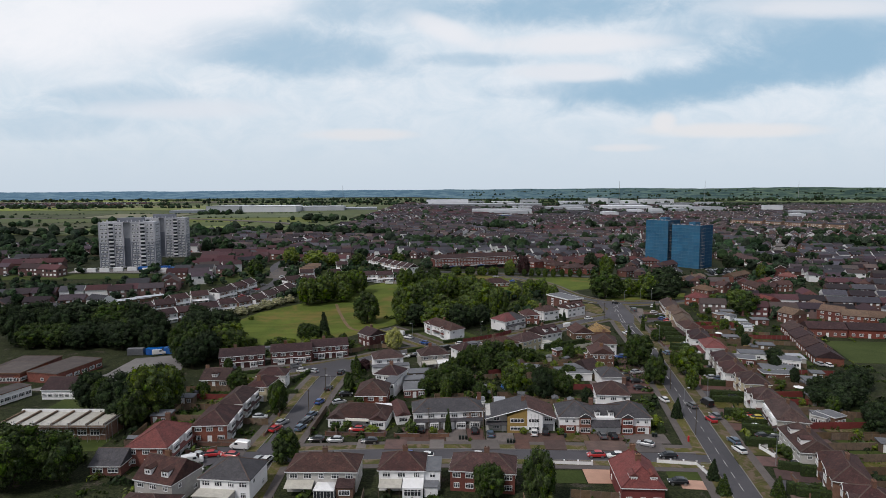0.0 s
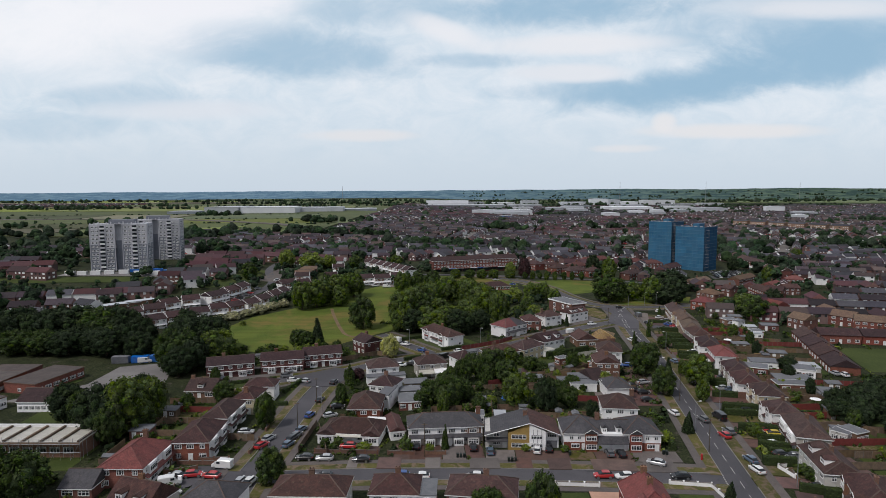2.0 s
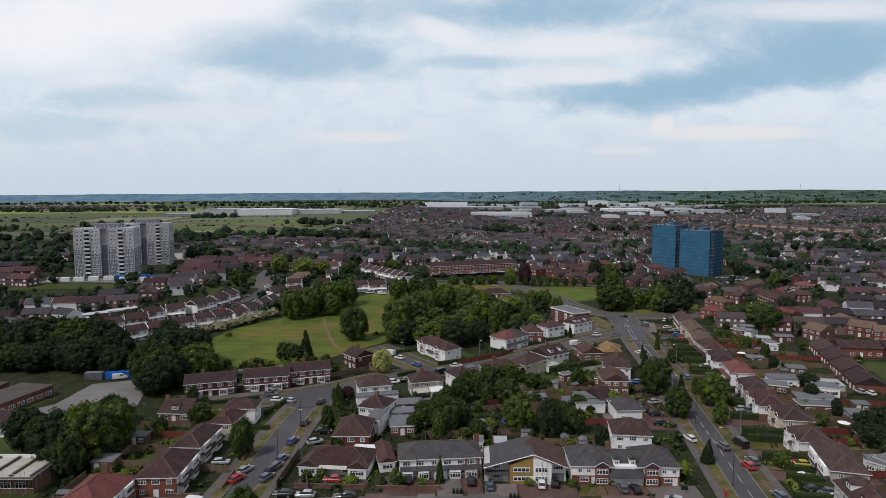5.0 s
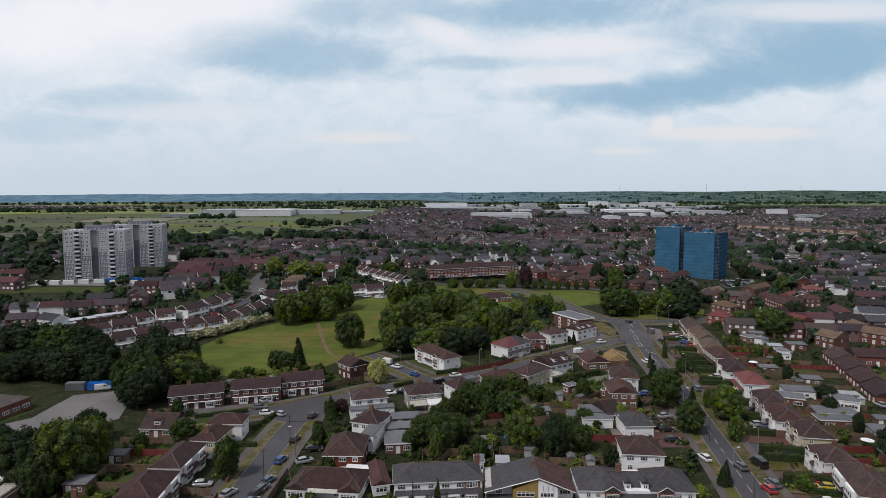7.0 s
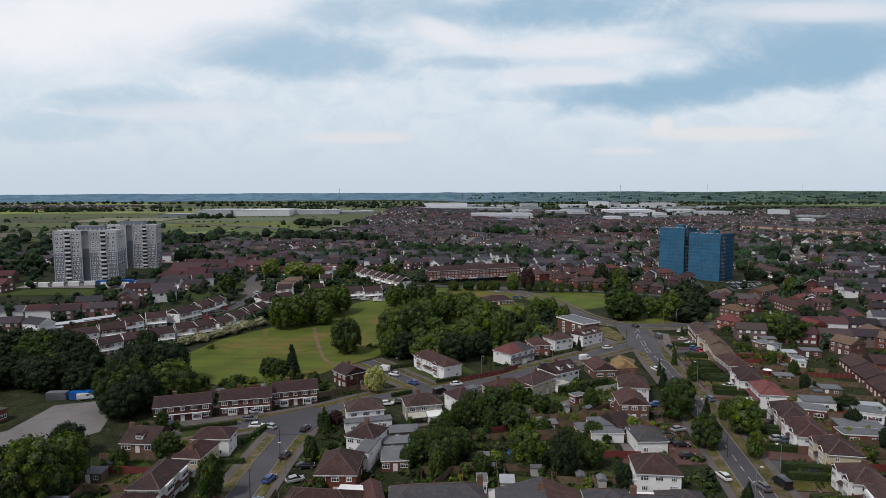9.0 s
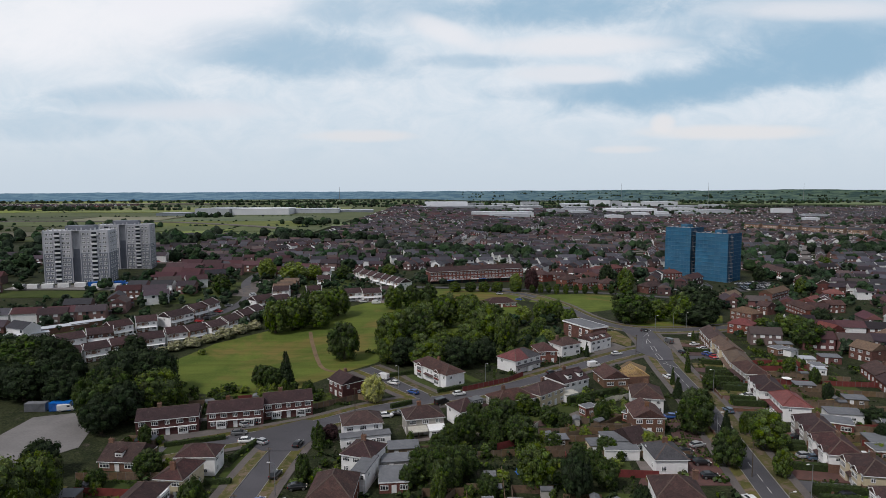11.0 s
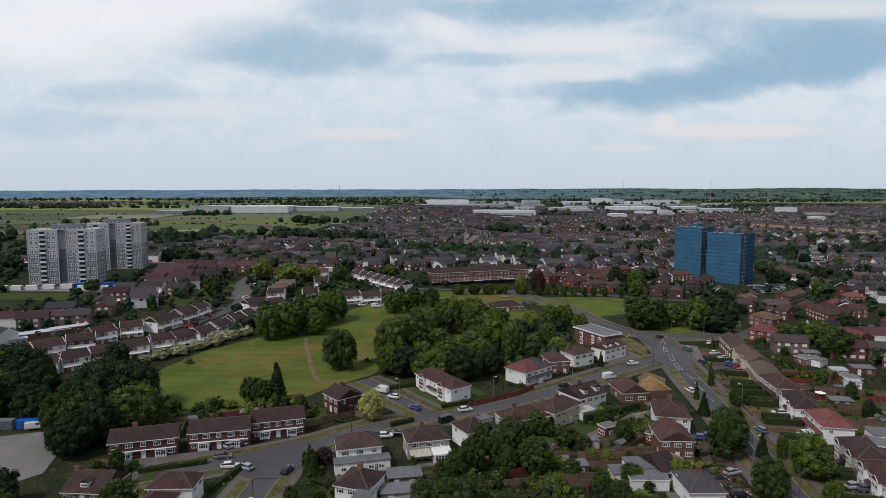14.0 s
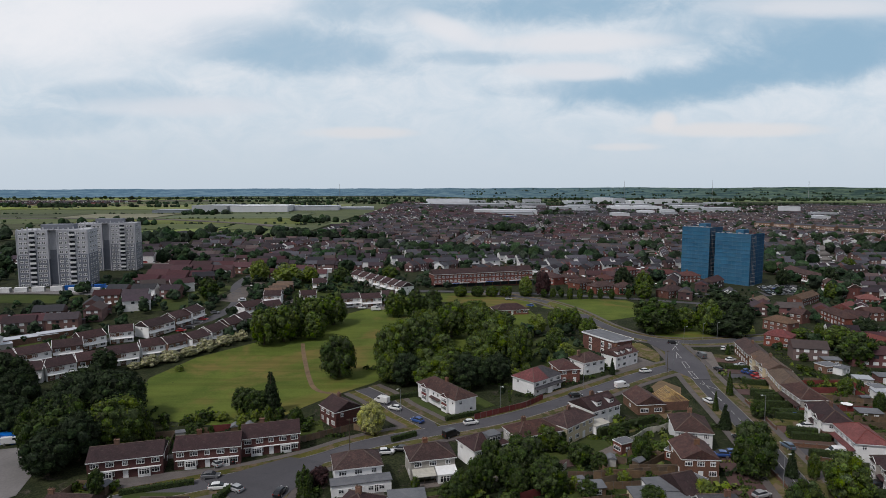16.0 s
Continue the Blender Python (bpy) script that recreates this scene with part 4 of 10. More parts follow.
def house(x, y, a, w, d, wall="white", roof="hip", rmat="brown", chim=(0.5,), ext="none", h=None, rise=None, detail=0, storeys=2, wing=0, lower=""):
    """A two-storey house. x, y: middle of its front; a: turn; w, d: width and depth."""
    rng = random.Random(int(x * 10) * 7919 + int(y * 10))
    h = h or (5.2 if storeys == 2 else 7.8)
    rise = rise or (min(w, d) * 0.36 if roof in ("hip", "hipg") else (d if roof == "gable" else w) * 0.33)
    if roof == "flat":
        rise = 0.0
    if ext in ("dormers",):
        h = 4.4
    kind = {"hip": "hipped", "hipg": "half-hipped", "gable": "gabled", "gablefront": "front-gabled", "flat": "flat"}[roof]
    thing = base("house", x, y, a)
    thing.scale.z = STOREY
    tagged(thing, f"{WORD[wall]} two-storey house with a {kind} {ROOFWORD.get(rmat, 'tiled')} roof", "house", "houses along the streets")
    top = "slate" if rmat == "redhalf" else rmat
    bm = box(-w / 2, 0, -1.5, w / 2, d, h)
    gable_fill(bm, roof, -w / 2, 0, w / 2, d, h, rise)
    part("wall", bm, MAT[wall], thing)
    if lower:
        part("lower_wall", box(-w / 2 - 0.02, -0.02, -0.5, w / 2 + 0.02, d + 0.02, 2.5), MAT[lower], thing, "brick ground-floor walling")
    if roof == "flat":
        part("roof", box(-w / 2 - 0.1, -0.1, h, w / 2 + 0.1, d + 0.1, h + 0.25), MAT["slate"], thing)
    else:
        r = roofed(thing, -w / 2, 0, w / 2, d, h, rise, roof, top, trim=not detail)
        if rmat == "redhalf":
            bm = bmesh.new()
            add_solid(bm, [(-w / 2 - 0.36, -0.36, h + 0.12), (0, -0.36, h + 0.12), (0, d / 2, h + rise - 0.02), (-w / 2 + d / 2 - 0.2, d / 2, h + rise - 0.02)],
                      [(-w / 2 - 0.36, -0.36, h + 0.2), (0, -0.36, h + 0.2), (0, d / 2, h + rise + 0.06), (-w / 2 + d / 2 - 0.2, d / 2, h + rise + 0.06)])
            add_solid(bm, [(-w / 2 - 0.37, d + 0.3, h + 0.12), (-w / 2 - 0.37, -0.36, h + 0.12), (-w / 2 + d / 2 - 0.2, d / 2, h + rise)],
                      [(-w / 2 - 0.42, d + 0.3, h + 0.2), (-w / 2 - 0.42, -0.36, h + 0.2), (-w / 2 + d / 2 - 0.25, d / 2, h + rise + 0.06)])
            part("red_roof_half", bm, MAT["r_red"], thing, "newer red tiles")
    for f in chim:
        ridge = (-w / 2 + w * f, d / 2) if w >= d * 0.9 or roof == "gable" else (0, d * f)
        chimney(thing, ridge[0], ridge[1] + 0.2, h + rise - 0.9, h + rise + 1.1)
    n = max(2, round(w / 3.0))
    if detail:
        wall_windows(thing, w, 0, storeys, n, doors=1 if ext != "band" else 0, far=True)
        if roof == "gable" and ext == "band" and y < 480:
            bm = bmesh.new()
            for X in (-w / 2 - 0.17, w / 2 + 0.17):
                for Y in (-0.35, d + 0.35):
                    add_bar(bm, (X, Y, h + 0.06), (X, d / 2, h + rise + 0.04), 0.1)
            part("verge_board", bm, MAT["plastic"], thing, "white verge boards")
            if wall == "white":
                part("brick_storey", box(-w / 2 + 0.3, -0.03, 0.0, w * 0.06, -0.004, h - 0.3), MAT["brown_brick"], thing, "brown brick front bay")
        if ext == "band":
            part("cladding", box(-w / 2 + 0.1, -0.06, 2.4, w / 2 - 0.1, -0.003, 3.3), MAT["white"], thing, "white cladding band")
            for k in range(n):
                if k % 2:
                    door(thing, -w / 2 + w * k / n, 0, 0)
            lean_to(thing, -w / 2 + 0.2, w / 2 - 0.2, 0, 1.1, 2.2, 2.4, "plastic", "canopy")
        window(thing, -w / 2, d * 0.5, 3.4, -90, 1.0, 1.1, 2, True)
        window(thing, w / 2, d * 0.5, 3.4, 90, 1.0, 1.1, 2, True)
        return thing
    side_n = max(1, round(d / 4.5))
    # the two end walls
    for s, turn in ((-1, -90), (1, 90)):
        for st in range(2):
            for k in range(side_n):
                if (k + st + (s > 0)) % 2 == 0 or ext == "sidebays":
                    if ext == "sidebays" and s > 0:
                        continue
                    window(thing, s * w / 2, d * (k + 0.5) / side_n, 0.9 + 2.6 * st, turn, 1.0, 1.1, 2)
    covered = ext in ("bays", "redbays")
    if not covered:
        wall_windows(thing, w, 0, 2 if h > 4.9 else 1, n, doors=2 if ext in ("porchrow", "canopy") else 1)
    if ext in ("bays", "redbays"):
        for u in (-0.27, 0.27):
            b = bay(thing, u * w, 0, h, wall, top, w=min(2.9, w * 0.26), band=wall)
            if ext == "redbays":
                bb = part("tile_hanging", box(-1.35, -0.83, 2.35, 1.35, -0.755, 3.2), MAT["redpaint"], b, "dark red hung tiles")
        for u in (-0.05, 0.05):
            door(thing, u * w * 1.2, 0, 0)
            window(thing, u * w * 1.2, 0, 3.5, 0, 0.8, 1.1, 1)
        window(thing, -w * 0.44, 0, 3.5, 0, 0.8, 1.1, 1)
        window(thing, w * 0.44, 0, 3.5, 0, 0.8, 1.1, 1)
        lean_to(thing, -w * 0.13, w * 0.13, 0, 0.9, 2.45, 2.9, "r_" + top, "porch_roof")
    if ext == "porchrow":
        lean_to(thing, -w / 2 + 0.1, w / 2 - 0.1, 0, 1.2, 2.45, 3.1, "r_" + ("red" if rmat == "red" else top), "porch_roof")
        part("porch_wall", box(-w * 0.08, -1.05, 0, w * 0.08, 0, 2.45), MAT[wall], thing)
    if ext == "canopy":
        part("canopy", box(-w / 2 + 0.4, -0.5, 2.5, w / 2 - 0.4, 0, 2.6), MAT["plastic"], thing)
        for u in (-0.25, 0.25):
            part("porch_screen", box(u * w - 1.3, -0.45, 0, u * w + 1.3, -0.38, 2.5), MAT["plastic"], thing, "white glazed porch screen")
            window(thing, u * w, -0.45, 0.7, 0, 2.2, 1.6, 4, True)
    if ext == "sidebays":
        for v in ((0.25, 0.75) if d > 10 else (0.5,)):
            bay(thing, w / 2, d * v, h, wall, top, w=3.2, a=90, band="white", gable=False)
        part("white_front", box(w / 2 + 0.01, 0.3, 0.0, w / 2 + 0.06, d - 0.3, h - 0.1), MAT["white"], thing, "white front wall")
        for v in (0.05, 0.5, 0.95):
            window(thing, w / 2 + 0.06, d * (0.08 + 0.84 * v), 3.4, 90, 0.9, 1.1, 2)
        door(thing, w / 2 + 0.06, d * 0.5, 90)
        bm = bmesh.new()
        add_solid(bm, [(w / 2 + 1.2, 0.4, 2.4), (w / 2 + 1.2, d - 0.4, 2.4), (w / 2, d - 0.4, 3.0), (w / 2, 0.4, 3.0)],
                  [(w / 2 + 1.2, 0.4, 2.5), (w / 2 + 1.2, d - 0.4, 2.5), (w / 2, d - 0.4, 3.1), (w / 2, 0.4, 3.1)])
        part("porch_roof", bm, MAT["r_" + top], thing)
    if ext == "conserv":
        conservatory(thing, w * 0.08, 0, 4.2, 3.4)
        lean_to(thing, -w / 2, -w * 0.1, 0, 2.6, 2.2, 2.9, "clear_roof")
        part("extension", box(w * 0.24, -2.6, -0.5, w * 0.48, 0, 2.6), MAT["brown_brick"], thing)
        lean_to(thing, w * 0.23, w * 0.49, 0, 2.8, 2.6, 3.5, "r_" + top)
        window(thing, w * 0.36, -2.6, 0.8, 0, 2.4, 1.3, 4)
    if ext == "leanto":
        lean_to(thing, -w / 2 + 0.2, w * 0.02, 0, 3.0, 2.3, 2.9, "clear_roof")
        for u in (-w / 2 + 0.3, -w * 0.24, -w * 0.02):
            part("post", box(u - 0.05, -2.9, -0.3, u + 0.05, -2.8, 2.35), MAT["timber"], thing)
        lean_to(thing, w * 0.04, w / 2, 0, 3.2, 2.4, 3.1, "plastic")
        part("sun_room", box(w * 0.05, -3.1, -0.3, w / 2 - 0.05, 0, 2.35), MAT["plastic"], thing, "white framed sun room")
        window(thing, w * 0.27, -3.1, 0.5, 0, min(3.6, w * 0.4), 1.7, 5)
    if wing:
        part("side_wing", box(w / 2, 0.3, -0.5, w / 2 + 3.4, d - 1, 4.9), MAT["white"], thing, "white side extension")
        part("wing_roof", box(w / 2, 0.1, 4.9, w / 2 + 3.6, d - 0.8, 5.1), MAT["slate"], thing)
        window(thing, w / 2 + 1.8, 0.3, 3.3, 0, 1.2, 1.1, 2)
        window(thing, w / 2 + 1.8, 0.3, 0.9, 0, 1.2, 1.1, 2)
        part("lower_wing", box(w / 2 + 0.2, -2.6, -0.5, w / 2 + 3.0, 0.3, 2.5), MAT["white"], thing)
        part("lower_wing_roof", box(w / 2 + 0.1, -2.8, 2.5, w / 2 + 3.1, 0.298, 2.68), MAT["slate"], thing)
    if ext == "flat":
        part("extension", box(-w * 0.5, -3.2, -0.5, w * 0.2, 0, 2.6), MAT["render"], thing)
        part("extension_roof", box(-w * 0.5 - 0.15, -3.35, 2.6, w * 0.2 + 0.15, 0, 2.8), MAT["clear_roof"], thing)
        window(thing, -w * 0.15, -3.2, 0.8, 0, 2.4, 1.3, 4)
    if ext == "side":
        part("outshot", box(-w / 2 - 2.6, 1.0, -0.5, -w / 2, 4.5, 2.8), MAT["white"], thing)
        part("outshot_roof", box(-w / 2 - 2.8, 0.8, 2.8, -w / 2, 4.7, 3.0), MAT["plastic"], thing)
    if ext == "block":
        part("front_block", box(-w / 2 - 1.0, -3.4, -0.5, w / 2 + 1.6, 0, 2.9), MAT["white"], thing, "white single-storey flat-roofed front block")
        part("block_roof", box(-w / 2 - 1.2, -3.6, 2.9, w / 2 + 1.8, 0, 3.15), MAT["slate"], thing)
        for u in (-0.4, -0.2, 0.22, 0.45):
            window(thing, u * w, -3.4, 0.9, 0, 1.2, 1.1, 2)
        door(thing, 0.05 * w, -3.4, 0)
        window(thing, 0.34 * w, -3.4, 0.3, 0, 0.9, 1.9, 2)
    if ext == "dormer1":
        for u in ((-0.2, 0.25) if w > 9.4 else (0.0,)):
            dormer(thing, u * w, 0.8, h + 0.25 + 1.15 * rise / (d / 2 + 0.35), 2.2 if w > 11 else 1.7, 1.3, 2.4, top)
    if ext == "dormers":
        for u in (-0.22, 0.25):
            dormer(thing, u * w, 0.5, h + 0.2 + 0.85 * rise / (min(w, d) / 2 + 0.35), 1.5, 1.5, 2.4, top)
    if ext == "dormers2":
        for u in (-0.33, -0.12, 0.2):
            dormer(thing, u * w, 0.5, h + 0.2 + 0.85 * rise / (d / 2 + 0.35), 1.5, 1.1, 2.4, top)
    if ext == "dormerbox":
        dormer(thing, w * 0.16, 0.8, h + 0.2 + 1.1 * rise / (min(w, d) / 2 + 0.35), 3.4, 1.6, 3.2, "dark", flat=True, wall="slate")
    if ext == "balcony":
        bay(thing, -w * 0.2, 0, h, wall, top, w=w * 0.32, d=0.9, gable=False)
        bay(thing, w * 0.25, 0, h, wall, top, w=w * 0.3, d=0.9, gable=False)
        lean_to(thing, -w / 2, w / 2, 0, 1.2, 2.45, 2.9, "r_" + top, "porch_roof")
    return thing


def conservatory(thing, x, y, w, d):
    """A white framed glass room with a pitched polycarbonate roof."""
    bm = bmesh.new()
    for u in range(7):
        X = x - w / 2 + w * u / 6
        add_box(bm, X - 0.04, y - d, 0, X + 0.04, y - d + 0.08, 2.2)
    for s in (-1, 1):
        for k in range(4):
            Y = y - d + d * k / 4
            add_box(bm, x + s * w / 2 - 0.04, Y + 0.081, 0, x + s * w / 2 + 0.04, Y + 0.16, 2.2)
    add_box(bm, x - w / 2, y - d - 0.02, 2.2, x + w / 2, y, 2.32)
    add_box(bm, x - w / 2, y - d - 0.02, 0, x + w / 2, y, 0.5)
    c = part("conservatory", bm, MAT["plastic"], thing, "white conservatory frame")
    part("glazing", box(x - w / 2 + 0.05, y - d + 0.03, 0.5, x + w / 2 - 0.05, y - 0.05, 2.2), MAT["glass"], c)
    bm, lines = roof_mesh(x - w / 2, y - d, x + w / 2, y + 0.2, 2.32, 1.0, "hip", 0.1)
    part("conservatory_roof", bm, MAT["plastic"], c)
    bm = bmesh.new()
    for a, b in lines:
        add_bar(bm, a, b, 0.05)
    part("roof_bars", bm, MAT["plastic"], c)


def bungalow(x, y, a, w, d, wall="white", roof="hip", rmat="brown", ext="", windows=0, dormer_on=0, h=2.7, **more):
    """A one-storey house, garage or outbuilding."""
    small = w < 8.5 and roof == "flat"
    thing = base("outbuilding" if small else "bungalow", x, y, a)
    thing.scale.z = STOREY
    school = roof == "flat" and w > 12 or windows == 6
    if school:
        h = 3.5
    if roof == "flat":
        h += 0.06 * (int(abs(x) * 3 + abs(y) * 7) % 9)
    words = "single-storey school block" if school else ("low outbuilding" if small else "single-storey bungalow")
    tagged(thing, f"{WORD[wall]} {words} with a {'flat grey' if roof == 'flat' else ROOFWORD[rmat]} roof", "building" if small or school else "house")
    rise = 0.0 if roof == "flat" else (min(w, d) * 0.33 if roof == "hip" else (d if roof == "gable" else w) * 0.36)
    bm = box(-w / 2, 0, -1.0, w / 2, d, h)
    gable_fill(bm, roof, -w / 2, 0, w / 2, d, h, rise)
    part("wall", bm, MAT[wall], thing)
    if roof == "flat":
        r = part("roof", box(-w / 2 - 0.15, -0.15, h, w / 2 + 0.15, d + 0.15, h + 0.22), MAT["felt" if school else "slate"], thing)
        bm = bmesh.new()
        for q in ((-w / 2 - 0.18, -0.18, w / 2 + 0.18, -0.15), (-w / 2 - 0.18, d + 0.15, w / 2 + 0.18, d + 0.18), (-w / 2 - 0.18, -0.15, -w / 2 - 0.15, d + 0.15), (w / 2 + 0.15, -0.15, w / 2 + 0.18, d + 0.15)):
            add_box(bm, q[0], q[1], h - 0.05, q[2], q[3], h + 0.26)
        part("fascia", bm, MAT["brown_brick" if school else "plastic"], r)
    else:
        roofed(thing, -w / 2, 0, w / 2, d, h, rise, roof, rmat)
    n = windows or max(1, round(w / 3.4))
    for k in range(n):
        u = -w / 2 + w * (k + 0.5) / n
        if n > 2 and k == n // 2 and not school:
            door(thing, u, 0, 0)
        else:
            window(thing, u, 0, 0.9, 0, min(2.4, w / n - 0.3), 1.3, 4 if school else 3)
    for s, turn in ((-1, -90), (1, 90)):
        window(thing, s * w / 2, d * 0.5, 0.9, turn, 1.2, 1.1, 2)
    if ext == "twinbay":
        for u in (-0.38, 0.36):
            bw = w * 0.27
            bm = box(u * w - bw / 2, -1.4, -0.5, u * w + bw / 2, 0, h)
            gable_fill(bm, "gablefront", u * w - bw / 2, -1.4, u * w + bw / 2, d / 2, h, 1.6)
            b = part("front_wing", bm, MAT[wall], thing)
            roofed(thing, u * w - bw / 2, -1.4, u * w + bw / 2, d / 2, h, 1.7, "gablefront", rmat, name="wing_roof")
            window(thing, u * w, -1.4, 0.9, 0, bw - 0.9, 1.3, 5)
        lean_to(thing, -w * 0.24, w * 0.22, 0, 1.5, 2.3, 2.6, "clear_roof", "verandah_roof")
        part("flat_extension", box(w * 0.12, d, -0.3, w * 0.5, d + 2.5, 3.0), MAT["white"], thing)
    if more.get("dormer"):
        dormer(thing, 0, 0.8, h + 0.2 + 1.1 * rise / (d / 2 + 0.35), 1.8, 1.2, 2.4, rmat)
        chimney(thing, -w / 2 + 0.6, d / 2, h + rise - 0.9, h + rise + 0.8)
    if more.get("sky"):
        part("skylight", box(-0.5, 2.0, h + 1.2, 0.5, 3.0, h + 1.4), MAT["plastic"], thing)
    return thing


def wide_gable_house(x, y, a, w, d):
    """A pair of houses: grey part under a low roof, ochre and white part under one broad offset gable."""
    thing = base("house", x, y, -3)
    thing.scale.z = STOREY
    tagged(thing, "pair of houses with ochre and white cladding under one broad gable", "house")
    xa, xb, xc, xd = -8.2, -2.6, 2.6, 6.6
    part("wall", box(xa, 0, -1, xb, d, 4.9), MAT["render"], thing, "grey rendered wall")
    front = -1.2
    bm = bmesh.new()
    pts = [(xb, 4.9), (xb, -1), (xc, -1), (xc, 7.6)]
    add_solid(bm, [(u, front, z) for u, z in pts], [(u, d, z) for u, z in pts])
    part("wall", bm, MAT["yellow"], thing, "ochre clad wall")
    bm = bmesh.new()
    pts = [(xc, 7.6), (xc, -1), (xd, -1), (xd, 5.6)]
    add_solid(bm, [(u, front, z) for u, z in pts], [(u, d, z) for u, z in pts])
    part("wall", bm, MAT["white"], thing, "white clad wall with dark boards")
    part("wall", box(xd, 0.6, -1, xd + 3.4, d - 1, 4.6), MAT["white"], thing)
    for u0, z0, u1, z1, m in ((xa - 0.3, 4.2, xc + 0.1, 7.9, "slate"), (xc + 0.1, 7.9, xd + 3.6, 4.6, "dark")):
        bm = bmesh.new()
        add_solid(bm, [(u0, front - 0.3, z0), (u1, front - 0.3, z1), (u1, d + 0.3, z1), (u0, d + 0.3, z0)],
                  [(u0, front - 0.3, z0 + 0.18), (u1, front - 0.3, z1 + 0.18), (u1, d + 0.3, z1 + 0.18), (u0, d + 0.3, z0 + 0.18)])
        part("roof", bm, MAT["r_slate" if m == "slate" else "r_brown"], thing)
        bm = bmesh.new()
        add_bar(bm, (u0, front - 0.34, z0 + 0.05), (u1, front - 0.34, z1 + 0.05), 0.11)
        part("bargeboard", bm, MAT["plastic"], thing)
    lean_to(thing, xa, xb, 0, 1.4, 2.4, 3.0, "r_slate", "porch_roof")
    for u, z, ww, yy in ((-5.4, 3.3, 1.6, 0), (-5.4, 0.9, 1.8, 0), (0, 3.3, 3.6, front), (0, 0.9, 3.6, front), (4.4, 3.3, 2.8, front), (4.4, 0.9, 2.8, front), (xd + 1.7, 3.1, 2.2, 0.6)):
        window(thing, u, yy, z, 0, ww, 1.2, 4)
    for u in (xc + 1.0, xc + 2.0, xc + 3.0):
        part("batten", box(u - 0.05, front - 0.05, 0, u + 0.05, front - 0.003, 6.0), MAT["slate"], thing)
    for u in (-3.4, 2.1):
        door(thing, u, front if u > 0 else 0, 0)
    part("garage_door", box(xd + 0.4, 0.52, 0, xd + 3.0, 0.597, 2.1), MAT["slate"], thing)
    chimney(thing, xc - 0.6, d * 0.5, 6.6, 8.9)
    return thing


def new_terrace(x, y, a, w, d):
    """A newer terrace of four with two brick gabled bays and two dormers under a grey roof."""
    thing = base("terraced_houses", x, y, -3)
    thing.scale.z = STOREY
    tagged(thing, "newer terrace with white upper walls, brick gables and grey roof", "house")
    h = 5.0
    part("wall", box(-w / 2, 0, -1, w / 2, d, h), MAT["white"], thing)
    for u0, u1 in ((-w / 2, -w * 0.13), (w * 0.13, w / 2)):
        part("brick_plinth", box(u0 + 0.05, -0.06, 0, u1 - 0.05, -0.003, 2.45), MAT["brick"], thing, "red brick lower wall")
    roofed(thing, -w / 2, 0, -w * 0.12, d, h, 3.3, "hip", "slate")
    roofed(thing, w * 0.12, 0, w / 2, d, h, 3.3, "hip", "slate", name="roof")
    roofed(thing, -w * 0.2, 0.6, w * 0.2, d - 0.4, h - 0.8, 2.9, "gable", "slate", name="link_roof")
    for u in (-0.22, 0.24):
        b = bay(thing, u * w, 0, h + 0.3, "brick", "slate", w=2.8, d=0.9, band="brick")
    for u in (-0.075, 0.075):
        dormer(thing, u * w, 0.75, h - 0.4 + 0.45, 1.25, 1.35, 2.2, "slate")
        part("garage_door", box(u * w - 1.1, -0.08, 0, u * w + 1.1, -0.003, 2.1), MAT["plastic"], thing, "white panelled garage door")
    lean_to(thing, -w * 0.155, w * 0.165, 0.35, 1.5, 2.35, 4.75, "r_slate", "front_roof")
    for u in (-0.42, -0.34, 0.36, 0.45):
        window(thing, u * w, 0, 3.3, 0, 0.9, 1.1, 2)
    for u in (-0.38, 0.4):
        window(thing, u * w, -0.06, 0.9, 0, 2.0, 1.2, 3)
    for u in (-0.29, -0.15, 0.15, 0.46):
        door(thing, u * w, -0.06, 0)
    for s, turn in ((-1, -90), (1, 90)):
        window(thing, s * w / 2, d * 0.4, 3.3, turn, 1.0, 1.1, 2)
    chimney(thing, -w * 0.12, d * 0.5, 7.0, 8.9)
    return thing


def shop_block(x, y, a, w, d):
    """A flat-roofed brick block with a tower-like stair and pale fascia."""
    thing = base("flat_block", 60.4, 316.4, -63)
    tagged(thing, "flat-roofed orange brick block with white edges", "building")
    part("wall", box(-9, 0, -3, 9, 9, 6.2), MAT["brick"], thing)
    part("roof", box(-9.4, -0.4, 6.2, 9.4, 9.4, 6.65), MAT["slate"], thing)
    bm = bmesh.new()
    for q in ((-9.45, -0.45, 9.45, -0.4), (-9.45, 9.4, 9.45, 9.45), (-9.45, -0.4, -9.4, 9.4), (9.4, -0.4, 9.45, 9.4)):
        add_box(bm, q[0], q[1], 6.15, q[2], q[3], 6.75)
    part("fascia", bm, MAT["plastic"], thing)
    for u in (-4.5, 2.5, 6.5):
        for z in (0.6, 3.4):
            part("panel", box(u - 0.9, -0.06, z - 0.4, u + 0.9, -0.003, z + 1.9), MAT["white"], thing, "white panel")
            window(thing, u, -0.06, z, 0, 1.6, 1.6, 2)
    for k in range(3):
        for z in (0.8, 3.5):
            window(thing, 9, 1.8 + 2.8 * k, z, 90, 1.6, 1.3, 3)
            window(thing, -9, 1.8 + 2.8 * k, z, -90, 1.6, 1.3, 3)
    return thing


